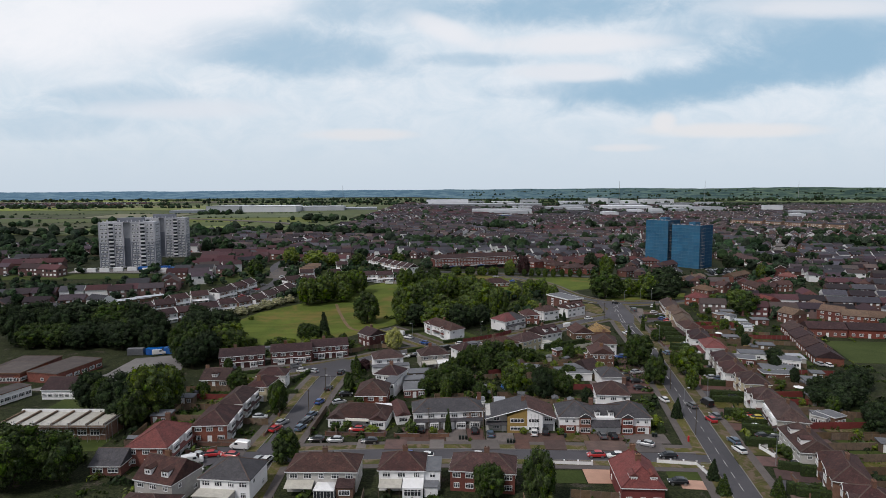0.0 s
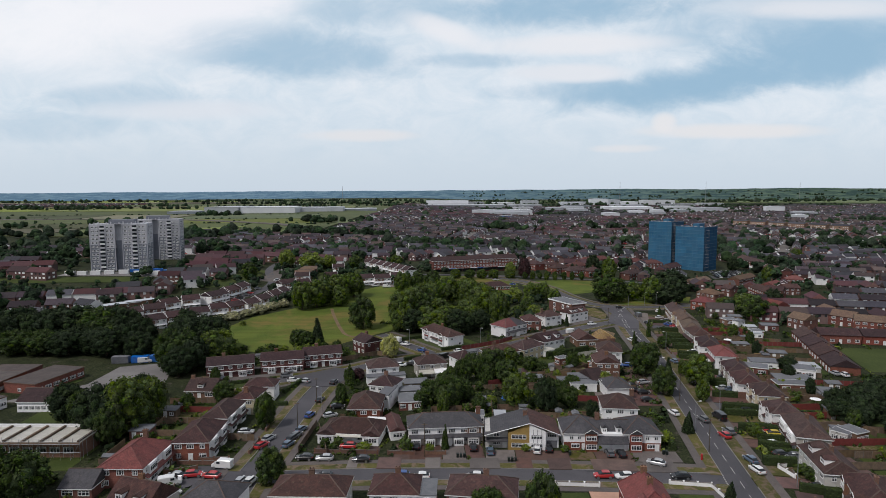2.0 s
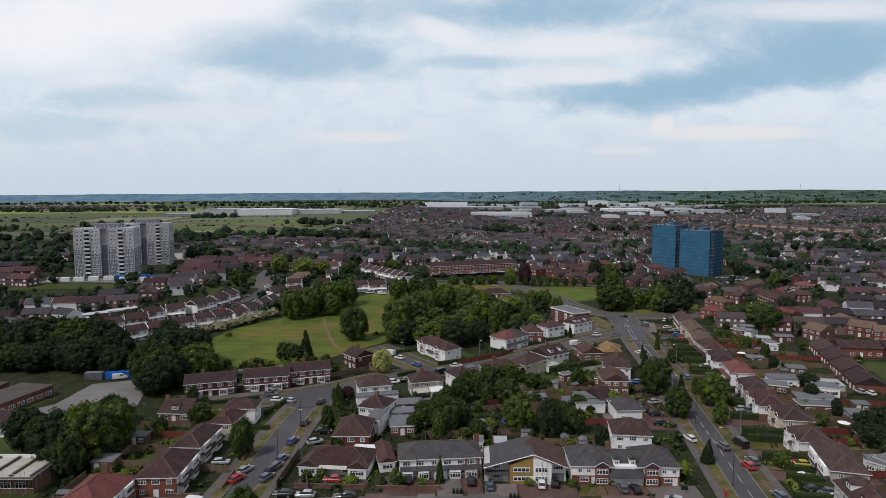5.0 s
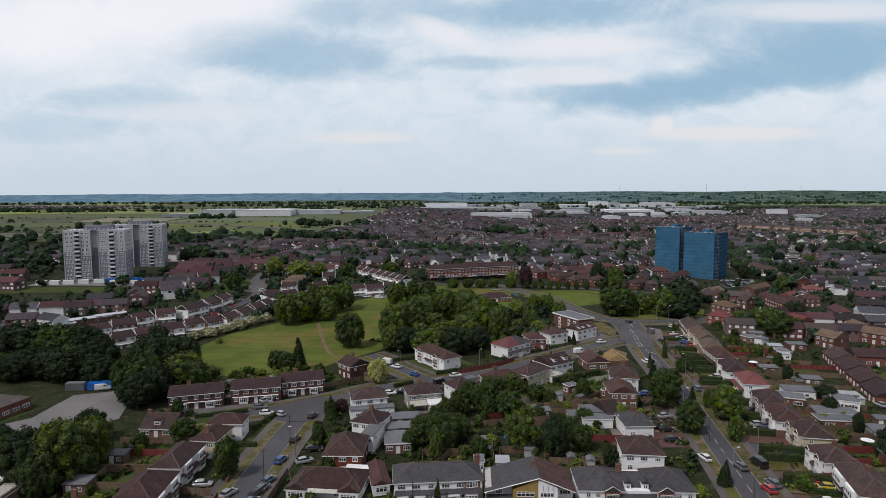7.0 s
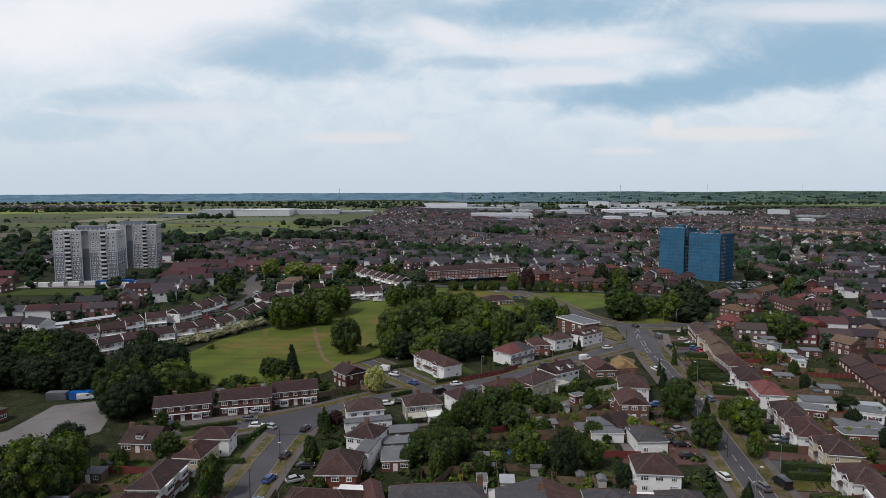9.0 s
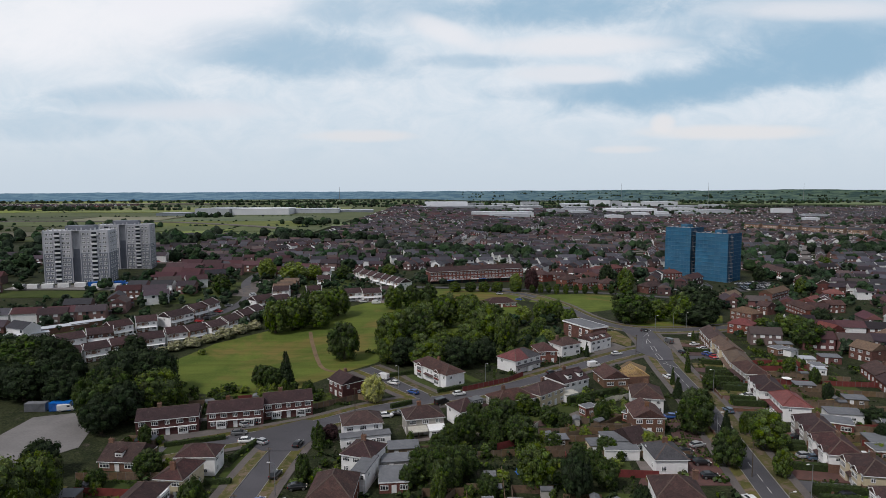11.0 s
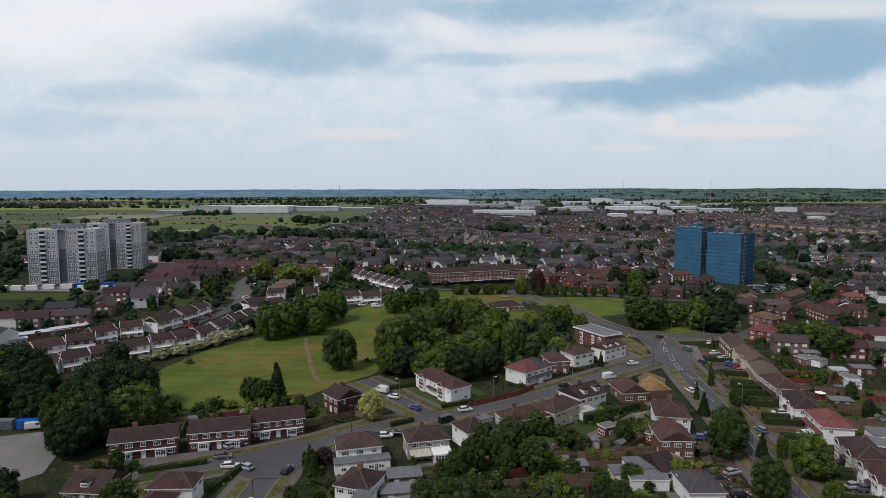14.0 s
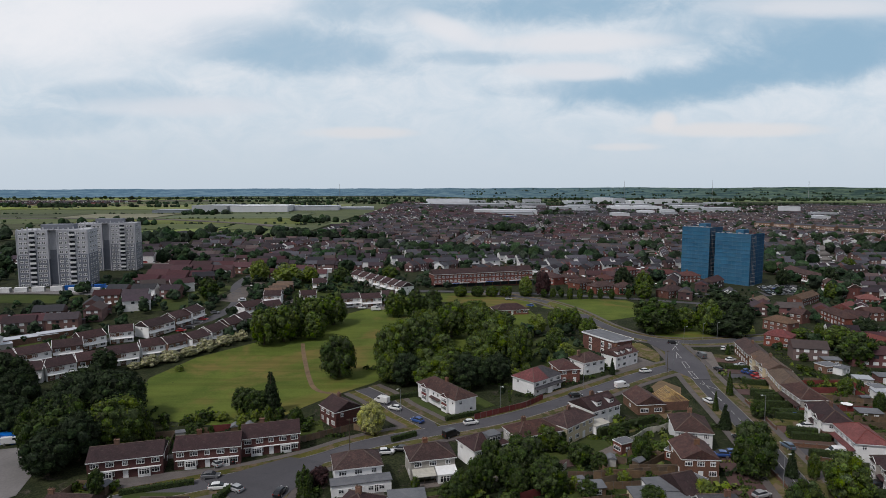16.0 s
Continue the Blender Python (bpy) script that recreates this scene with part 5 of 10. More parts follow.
def long_block(x, y, a, w, d):
    """A three-storey brick block of flats over shops, with rows of white windows."""
    thing = base("flats_block", x, y, a)
    tagged(thing, "long three-storey red brick block over a row of shops", "building")
    h = 8.6
    bm = box(-w / 2, 0, -3, w / 2, d, h)
    gable_fill(bm, "gable", -w / 2, 0, w / 2, d, h, 2.8)
    part("wall", bm, MAT["brick"], thing)
    roofed(thing, -w / 2, 0, w / 2, d, h, 2.8, "gable", "brown")
    n = 26
    for k in range(n):
        u = -w / 2 + w * (k + 0.5) / n
        for z in (3.7, 6.3):
            window(thing, u, 0, z, 0, 1.5, 1.3, 2, True)
    part("shop_canopy", box(-w / 2, -2.2, 2.7, w / 2, 0, 3.0), MAT["plastic"], thing)
    for k in range(12):
        u = -w / 2 + w * (k + 0.5) / 12
        part("shop_front", box(u - 2.6, -0.1, 0.2, u + 2.6, -0.003, 2.6), MAT["glass"], thing)
        part("shop_sign", box(u - 2.6, -2.28, 2.75, u + 2.6, -2.203, 3.25), MAT[("redpaint", "white", "tarp", "slate")[k % 4]], thing)
    for k in range(6):
        chimney(thing, -w / 2 + w * (k + 0.5) / 6, d / 2, h + 1.8, h + 3.8)
    return thing

# houses across the foreground street, backs to the camera
house(-26.2, 122.9, -2, 14.8, 8.0, wall="render", roof="hip", rmat="brown", chim=(0.5,), ext="conserv")
house(-9.3, 123.3, -2, 9.6, 8.0, wall="white", roof="hip", rmat="brown", chim=(0.55,), ext="leanto", wing=1)
house(7.8, 122.3, -8, 13.6, 8.0, wall="brick", roof="hip", rmat="brown", chim=(0.55,), ext="none")
house(39.8, 116.3, -4, 8.4, 12.0, wall="redpaint", roof="hipg", rmat="red", chim=(0.4, 0.8), ext="dormers", rise=4.4)
house(-45.5, 119.6, -7, 10.7, 9.0, wall="white", roof="hip", rmat="slate", chim=(), ext="flat")
# far side of the foreground street, fronts to the camera
bungalow(-23.3, 158.8, -7, 15.6, 9.0, wall="white", roof="hip", rmat="brown", ext="twinbay")
bungalow(-11.2, 160.1, 13, 3.6, 11.0, wall="white", roof="gablefront", rmat="brown")
row = house(1.1, 157.2, 4, 18.6, 8.0, wall="white", roof="hip", rmat="slate", chim=(0.97,), ext="porchrow", lower="pebble")
for u, w in ((-7.6, 2.6), (-3.9, 2.4), (3.2, 2.6), (6.9, 2.8)):
    b = part("ground_bay", box(u - w / 2, -1.25, -0.3, u + w / 2, -0.05, 2.44), MAT["plastic" if u < 5 else "render"], row, "white glazed bay under the porch roof")
    window(row, u, -1.25, 0.6, 0, w - 0.3, 1.5, 4, True)
part("brick_panel", box(4.8, -0.07, 2.6, 8.9, -0.003, 5.1), MAT["brown_brick"], row, "brown brick upper wall")
window(row, 6.9, -0.07, 3.4, 0, 1.8, 1.2, 3, True)
wide_gable_house(19.1, 154.9, -15, 16.9, 9.0)
new_terrace(41.8, 152.9, -6, 23.5, 9.5)
# houses along the main road, its west side
house(48.7, 169.7, -7, 9.2, 9.0, wall="white", roof="hip", rmat="brown", chim=(0.9,), ext="side")
house(54.3, 189.6, 1, 7.4, 9.0, wall="white", roof="hip", rmat="slate", chim=(0.5,), ext="none", h=4.0)
house(56.9, 212.5, -4, 8.0, 10.0, wall="brown_brick", roof="gablefront", rmat="brown", chim=(0.3,), ext="none")
house(61.7, 227.9, -12, 8.7, 11.0, wall="white", roof="hip", rmat="brown", chim=(0.6,), ext="none")
bungalow(51.3, 201.2, 21, 5.2, 9.0, wall="white", roof="gable", rmat="dark", sky=1)
# terrace row east of the main road
house(78.5, 112.3, -109, 7.1, 7.3, wall="brown_brick", roof="hip", rmat="brown", ext="bays", chim=(0.5,))
house(81.3, 124.3, -111, 14.4, 7.3, wall="brown_brick", roof="hip", rmat="brown", ext="bays", chim=(0.5,))
house(81.4, 137.9, -101, 14.1, 7.3, wall="render", roof="hipg", rmat="brown", ext="dormer1", chim=(0.5,))
house(87.4, 157.2, -106, 15.0, 7.3, lower="brown_brick", wall="pebble", roof="hip", rmat="brown", ext="balcony", chim=(0.5,))
house(88.4, 169.5, -98, 9.0, 7.3, lower="brick", wall="white", roof="hip", rmat="brown", ext="bays", chim=(0.5,))
house(92.3, 184.3, -101, 10.3, 7.3, lower="brown_brick", wall="cream", roof="hip", rmat="brown", ext="bays", chim=(0.5,))
house(91.9, 195.6, -103, 12.2, 7.3, lower="brown_brick", wall="white", roof="hip", rmat="brown", ext="bays", chim=(0.5,))
house(94.7, 208.0, -103, 12.2, 7.3, lower="brown_brick", wall="pebble", roof="hip", rmat="dark", ext="bays", chim=(0.5,))
house(98.6, 226.8, -101, 11.7, 7.3, wall="white", roof="hip", rmat="red", ext="porchrow", chim=())
house(99.6, 241.0, -105, 14.4, 7.3, lower="brown_brick", wall="white", roof="hip", rmat="dark", ext="bays", chim=(0.5,))
house(102.7, 257.5, -96, 12.8, 7.3, lower="brick", wall="pebble", roof="hip", rmat="brown", ext="porchrow", chim=())
house(105.1, 271.2, -105, 15.2, 7.3, wall="cream", roof="hip", rmat="tan", ext="porchrow", chim=())
house(109.2, 288.8, -99, 18.5, 7.3, wall="cream", roof="gable", rmat="tan", ext="bays", chim=(0.5,))
house(112.6, 307.9, -102, 18.9, 7.3, wall="brown_brick", roof="gable", rmat="brown", ext="none", chim=(0.5,))
# the close: houses on its west side
house(-59.7, 164.2, -3, 6.7, 13.0, wall="white", roof="hip", rmat="brown", chim=(), ext="sidebays")
house(-56.8, 179.0, -7, 6.2, 9.0, wall="cream", roof="hip", rmat="brown", chim=(0.2,), ext="none")
house(-51.1, 193.1, 91, 6.2, 9.0, wall="white", roof="hip", rmat="brown", chim=(), ext="none")
house(-59.6, 148.7, 2, 8.5, 13.0, wall="brick", roof="hip", rmat="brown", chim=(), ext="sidebays")
house(-69.2, 135.3, -1, 9.6, 14.0, wall="brick", roof="hip", rmat="red", chim=(0.8,), ext="sidebays")
house(-59.8, 118.7, -18, 9.5, 9.0, wall="render", roof="gable", rmat="brown", chim=(0.5,), ext="dormer1", rise=4.2)
bungalow(-76.3, 130.8, -1, 7.0, 8.0, wall="brick", roof="gable", rmat="slate")
bungalow(-59.5, 110.2, -6, 11.0, 7.5, wall="cream", roof="hip", rmat="brown")
bungalow(-74.9, 192.4, -5, 9.2, 9.0, wall="brown_brick", roof="gable", rmat="brown", dormer=1)
# brick terraces on the north side of the close
house(-72.5, 213.7, 16, 15.6, 7.5, wall="dark_brick", roof="gable", rmat="dark", chim=(0.35,), ext="canopy")
house(-56.1, 219.1, 12, 14.8, 7.5, wall="dark_brick", roof="gable", rmat="dark", chim=(0.35,), ext="canopy")
house(-43.1, 226.3, 16, 13.8, 7.5, wall="dark_brick", roof="gable", rmat="dark", chim=(0.35,), ext="canopy")
house(-32.6, 244.8, -50, 8.6, 8.0, wall="dark_brick", roof="gable", rmat="dark", chim=(0.4,), ext="none")
# west of the close gardens: brick hipped pair with white side block
house(-21.2, 170.2, -1, 8.8, 11.0, wall="brick", roof="hip", rmat="brown", chim=(), ext="none", rise=3.6)
house(-17.0, 181.5, -13, 3.4, 9.0, wall="white", roof="flat", rmat="slate", chim=(), ext="none")
house(-18.5, 189.9, -19, 7.6, 8.0, wall="white", roof="hip", rmat="dark", chim=(0.5,), ext="none")
bungalow(-9.1, 181.4, 5, 6.4, 8.0, wall="brick", roof="flat", rmat="slate", windows=3)
# houses along the middle road
house(-19.3, 209.2, 14, 10.2, 7.5, wall="white", roof="hip", rmat="brown", chim=(), ext="block")
house(-3.1, 213.2, 13, 10.2, 7.5, wall="pebble", roof="hip", rmat="brown", chim=(0.4,), ext="leanto")
house(10.6, 219.7, 30, 9.5, 7.5, wall="white", roof="hip", rmat="dark", chim=(), ext="dormerbox")
house(23.2, 227.0, 22, 12.4, 7.5, wall="render", roof="hip", rmat="brown", chim=(0.3,), ext="none")
house(35.0, 234.7, 43, 12.1, 7.5, wall="cream", roof="hip", rmat="brown", chim=(0.5,), ext="none")
house(44.5, 244.9, 33, 10.9, 9.0, wall="white", roof="gable", rmat="dark", chim=(0.4,), ext="dormer1")
bungalow(59.2, 251.6, 7, 8.2, 10.0, wall="brown_brick", roof="gablefront", rmat="brown", h=3.4)
house(-2.9, 259.0, -56, 20.1, 7.5, wall="white", roof="hip", rmat="brown", chim=(0.5,), ext="redbays")
house(32.8, 271.2, 41, 13.5, 9.0, wall="white", roof="hip", rmat="redhalf", chim=(), ext="porchrow")
house(41.6, 280.2, 10, 7.2, 9.0, wall="brick", roof="hip", rmat="brown", chim=(), ext="none")
house(52.4, 290.0, 30, 9.6, 7.5, wall="white", roof="hip", rmat="brown", chim=(0.1,), ext="none")
house(66.4, 298.6, 38, 13.0, 7.5, wall="white", roof="gable", rmat="brown", chim=(0.4,), ext="dormers2")
shop_block(69.4, 318.7, 4, 12.8, 14.0)
# staggered terraces beyond the park
house(-148.3, 297.7, 49, 10.4, 8.0, wall="white", roof="gable", rmat="dark", chim=(), ext="band", detail=1)
house(-141.2, 305.5, 32, 9.8, 8.0, wall="brown_brick", roof="gable", rmat="dark", chim=(), ext="band", detail=1)
house(-138.0, 317.3, 54, 9.4, 8.0, wall="white", roof="gable", rmat="dark", chim=(), ext="band", detail=1)
house(-131.1, 324.8, 29, 8.7, 8.0, wall="white", roof="gable", rmat="dark", chim=(), ext="band", detail=1)
house(-155.9, 290.7, 50, 9.6, 8.0, wall="brown_brick", roof="gable", rmat="dark", chim=(), ext="band", detail=1)
house(-139.3, 278.3, 19, 10.4, 8.0, wall="white", roof="gable", rmat="dark", chim=(), ext="band", detail=1)
house(-130.6, 284.6, 48, 9.2, 8.0, wall="white", roof="gable", rmat="dark", chim=(), ext="band", detail=1)
house(-123.6, 291.0, 40, 9.4, 8.0, wall="brown_brick", roof="gable", rmat="dark", chim=(), ext="band", detail=1)
house(-116.6, 298.3, 36, 10.3, 8.0, wall="white", roof="gable", rmat="dark", chim=(), ext="band", detail=1)
house(-109.7, 306.8, 35, 8.2, 8.0, wall="white", roof="gable", rmat="dark", chim=(), ext="band", detail=1)
house(-102.8, 311.9, 55, 8.2, 8.0, wall="brown_brick", roof="gable", rmat="dark", chim=(), ext="band", detail=1)
house(-96.2, 318.5, 63, 8.9, 8.0, wall="white", roof="gable", rmat="dark", chim=(), ext="band", detail=1)
house(-92.5, 328.7, 71, 9.9, 8.0, wall="white", roof="gable", rmat="dark", chim=(), ext="band", detail=1)
house(-89.4, 339.2, 62, 7.4, 8.0, wall="brown_brick", roof="gable", rmat="dark", chim=(), ext="band", detail=1)
house(-87.1, 347.8, 71, 7.3, 8.0, wall="white", roof="gable", rmat="dark", chim=(), ext="band", detail=1)
house(-120.1, 336.6, 66, 13.6, 8.0, wall="white", roof="gable", rmat="dark", chim=(), ext="band", detail=1)
house(-116.1, 349.5, 71, 10.4, 8.0, wall="brown_brick", roof="gable", rmat="dark", chim=(), ext="band", detail=1)
house(-113.1, 358.6, 81, 10.5, 8.0, wall="white", roof="gable", rmat="dark", chim=(), ext="band", detail=1)
# houses on the far edge of the park
house(-47.6, 391.1, 23, 9.9, 8.0, wall="white", roof="gable", rmat="dark", chim=(), ext="band", detail=1)
house(-37.2, 392.4, 22, 10.7, 8.0, wall="white", roof="gable", rmat="dark", chim=(), ext="band", detail=1)
house(-29.2, 400.8, 8, 7.3, 8.0, wall="white", roof="gable", rmat="dark", chim=(), ext="band", detail=1)
house(-70.5, 395.9, 18, 8.1, 8.0, wall="white", roof="gable", rmat="dark", chim=(), ext="band", detail=1)
house(-90.4, 369.6, 49, 11.5, 8.0, wall="white", roof="gable", rmat="dark", chim=(), ext="band", detail=1)
house(-81.7, 370.9, 38, 8.5, 8.0, wall="white", roof="gable", rmat="dark", chim=(), ext="band", detail=1)
house(-72.1, 432.9, 11, 8.1, 8.0, wall="white", roof="gable", rmat="dark", chim=(), ext="band", detail=1)
house(-88.7, 392.9, 7, 8.8, 8.0, wall="white", roof="gable", rmat="dark", chim=(), ext="band", detail=1)
house(-57.5, 469.8, -52, 8.3, 9.0, wall="white", roof="gable", rmat="dark", chim=(), ext="band", detail=1)
house(-51.8, 462.3, -52, 8.0, 9.0, wall="white", roof="gable", rmat="dark", chim=(), ext="band", detail=1)
house(-46.3, 455.0, -52, 7.7, 9.0, wall="white", roof="gable", rmat="dark", chim=(), ext="band", detail=1)
house(-41.0, 448.0, -52, 7.4, 9.0, wall="white", roof="gable", rmat="dark", chim=(), ext="band", detail=1)
house(-35.9, 441.2, -52, 7.2, 9.0, wall="white", roof="gable", rmat="dark", chim=(), ext="band", detail=1)
house(-31.0, 434.8, -52, 6.8, 9.0, wall="white", roof="gable", rmat="dark", chim=(), ext="band", detail=1)
house(-26.3, 428.7, -51, 6.5, 9.0, wall="white", roof="gable", rmat="dark", chim=(), ext="band", detail=1)
for x, y in ((-91.0, 402.0), (-90.6, 408.6), (-90.2, 415.2), (-89.8, 421.8)):
    house(x, y, 8, 9.0, 6.4, wall="brown_brick", roof="gable", rmat="tan", chim=(), ext="none", detail=1)
long_block(26.2, 468.5, 18, 68.0, 10.0)
house(69.2, 486.0, -57, 13.7, 9.0, wall="brick", roof="hip", rmat="brown", chim=(0.5,), ext="none", detail=1)
house(79.8, 486.9, -29, 7.8, 9.0, wall="brick", roof="hip", rmat="brown", chim=(0.5,), ext="none", detail=1)
house(87.1, 482.0, -6, 8.1, 9.0, wall="brick", roof="hip", rmat="brown", chim=(0.5,), ext="none", detail=1)
house(91.2, 465.9, 40, 14.2, 9.0, wall="brick", roof="hip", rmat="brown", chim=(0.5,), ext="none", detail=1)
house(100.6, 453.1, 26, 16.5, 9.0, wall="brick", roof="hip", rmat="brown", chim=(0.5,), ext="none", detail=1)
house(112.3, 451.0, 11, 11.3, 9.0, wall="brick", roof="hip", rmat="brown", chim=(0.5,), ext="none", detail=1)
house(108.8, 482.8, 31, 14.8, 9.0, wall="brick", roof="hip", rmat="plum", chim=(0.5,), ext="none", detail=1)
house(133.4, 528.6, 30, 31.3, 9.0, wall="brick", roof="hip", rmat="plum", chim=(0.5,), ext="none", detail=1)
house(156.1, 520.2, -12, 27.4, 9.0, wall="brick", roof="hip", rmat="plum", chim=(0.5,), ext="none", detail=1)
house(177.1, 513.3, 12, 15.9, 9.0, wall="brick", roof="hip", rmat="plum", chim=(0.5,), ext="none", detail=1)
house(140.7, 445.0, 33, 15.7, 9.0, wall="brick", roof="hip", rmat="brown", chim=(0.5,), ext="none", detail=1)
# east side streets
house(152.7, 357.7, -63, 12.4, 8.0, wall="brick", roof="hip", rmat="tan", chim=(0.5,), ext="none", detail=1)
house(174.1, 378.6, -58, 6.6, 8.0, wall="brick", roof="gable", rmat="brown", chim=(0.5,), ext="none", detail=1)
house(136.8, 327.1, -42, 10.0, 8.0, wall="brick", roof="hip", rmat="red", chim=(0.5,), ext="none", detail=1)
house(174.4, 412.1, 40, 23.6, 8.0, wall="brick", roof="gable", rmat="tan", chim=(0.5,), ext="none", detail=1)
house(193.2, 379.7, -94, 21.6, 8.0, wall="brick", roof="hip", rmat="brown", chim=(0.5,), ext="none", detail=1)
house(220.1, 403.1, 40, 14.1, 8.0, wall="brick", roof="gable", rmat="red", chim=(0.5,), ext="none", detail=1)
house(166.8, 335.9, -33, 5.7, 8.0, wall="brick", roof="hip", rmat="tan", chim=(0.5,), ext="none", detail=1)
house(220.4, 387.2, 2, 10.1, 8.0, wall="brick", roof="gable", rmat="brown", chim=(0.5,), ext="none", detail=1)
house(245.5, 427.5, -20, 11.0, 8.0, wall="brick", roof="hip", rmat="red", chim=(0.5,), ext="none", detail=1)
house(216.7, 436.2, 40, 26.8, 8.0, wall="brick", roof="gable", rmat="tan", chim=(0.5,), ext="none", detail=1)
house(263.1, 550.5, -99, 37.6, 9.0, wall="brick", roof="gable", rmat="brown", chim=(), ext="band", detail=1, storeys=3)
house(258.6, 511.9, -92, 40.0, 9.0, wall="brick", roof="gable", rmat="brown", chim=(), ext="band", detail=1, storeys=3)
house(249.4, 466.7, -87, 25.3, 9.0, wall="brick", roof="gable", rmat="brown", chim=(), ext="band", detail=1, storeys=3)
house(148.6, 260.0, -106, 12.5, 9.0, wall="brick", roof="gable", rmat="brown", chim=(0.5,), ext="none", detail=1, h=3.2, storeys=1)
house(135.6, 219.5, -106, 12.5, 9.0, wall="brick", roof="gable", rmat="dark", chim=(0.5,), ext="none", detail=1, h=3.2, storeys=1)
house(139.9, 233.0, -106, 12.5, 9.0, wall="brick", roof="gable", rmat="brown", chim=(0.5,), ext="none", detail=1, h=3.2, storeys=1)
house(144.2, 246.5, -106, 12.5, 9.0, wall="brick", roof="gable", rmat="dark", chim=(0.5,), ext="none", detail=1, h=3.2, storeys=1)
house(164.0, 254.6, -10, 15.5, 8.5, wall="brick", roof="gable", rmat="dark", chim=(0.5,), ext="none", detail=1, h=4.0, storeys=1)
house(180.0, 251.6, -10, 15.5, 8.5, wall="brick", roof="gable", rmat="dark", chim=(0.5,), ext="none", detail=1, h=4.0, storeys=1)
house(185.2, 289.5, -52, 13.3, 8.5, wall="brick", roof="gable", rmat="tan", chim=(), ext="none", detail=1)
house(190.3, 275.9, -31, 10.8, 8.5, wall="brick", roof="gable", rmat="tan", chim=(), ext="none", detail=1)
house(198.5, 271.8, -21, 7.6, 8.5, wall="brick", roof="gable", rmat="tan", chim=(), ext="none", detail=1)
house(186.3, 302.3, -95, 15.0, 8.5, wall="brick", roof="gable", rmat="tan", chim=(), ext="none", detail=1)
house(168.7, 320.3, -76, 11.4, 8.5, wall="brick", roof="gable", rmat="red", chim=(), ext="none", detail=1)
house(201.4, 375.0, -42, 10.3, 8.5, wall="brick", roof="gable", rmat="brown", chim=(), ext="none", detail=1)
house(161.9, 283.2, -70, 8.9, 8.5, wall="brick", roof="gable", rmat="tan", chim=(), ext="none", detail=1)
# garages and sheds behind the east row
bungalow(122.3, 209.7, -25, 7.0, 7.0, wall="white", roof="flat", rmat="slate", windows=2)
bungalow(107.8, 212.9, -25, 7.3, 6.0, wall="brick", roof="flat", rmat="slate", windows=2)
bungalow(110.8, 194.7, -8, 10.5, 5.0, wall="brick", roof="flat", rmat="slate", windows=2)
bungalow(100.1, 157.1, -51, 3.7, 5.0, wall="render", roof="flat", rmat="slate", windows=2)
bungalow(105.6, 156.4, 21, 4.3, 5.0, wall="brown_brick", roof="flat", rmat="slate", windows=2)
bungalow(136.7, 290.6, 18, 6.1, 5.0, wall="brown_brick", roof="flat", rmat="slate", windows=2)
bungalow(136.0, 265.5, -0, 4.4, 5.0, wall="brick", roof="flat", rmat="slate", windows=2)
# garden outbuildings in the middle block
bungalow(45.1, 196.9, -1, 8.2, 7.0, wall="white", roof="flat", rmat="slate", windows=1)
bungalow(10.6, 170.6, -1, 2.1, 4.0, wall="white", roof="flat", rmat="slate", windows=1)
bungalow(50.1, 205.4, -57, 3.4, 6.0, wall="render", roof="flat", rmat="slate", windows=1)
bungalow(53.7, 221.4, -43, 3.3, 5.0, wall="brick", roof="flat", rmat="slate", windows=1)
bungalow(42.1, 226.1, -64, 3.0, 4.0, wall="brick", roof="flat", rmat="slate", windows=1)
# school blocks
bungalow(-148.4, 197.7, -1, 14.3, 22.0, wall="brick", roof="flat", rmat="slate", windows=6)
bungalow(-140.9, 204.2, 87, 13.4, 12.0, wall="brick", roof="flat", rmat="slate", windows=6)
bungalow(-126.2, 206.2, 77, 19.6, 12.0, wall="brick", roof="flat", rmat="slate", windows=6)
bungalow(-118.5, 181.6, -1, 10.5, 9.0, wall="white", roof="gable", rmat="dark", windows=6)
bungalow(-131.6, 179.5, 71, 13.0, 6.0, wall="white", roof="flat", rmat="slate", windows=6)

# ---- tower blocks ----


def tower_window(thing, x, y, z, a):
    """A broad white-framed window of the flats."""
    if "tower" not in SHARED:
        bar = lambda i, j: i % 2 == 0 or j % 2 == 0
        SHARED["tower"] = mesh_of("window", lattice([-0.95, -0.75, -0.1, 0.1, 0.75, 0.95], [-0.2, 0.0, 1.0, 1.2], bar, -0.02, -0.14, True), MAT["plastic"], MAT["glass"])
    o = part("window", SHARED["tower"], None, thing)
    o.matrix_basis = pose(x, y, z, 0, 0, a)


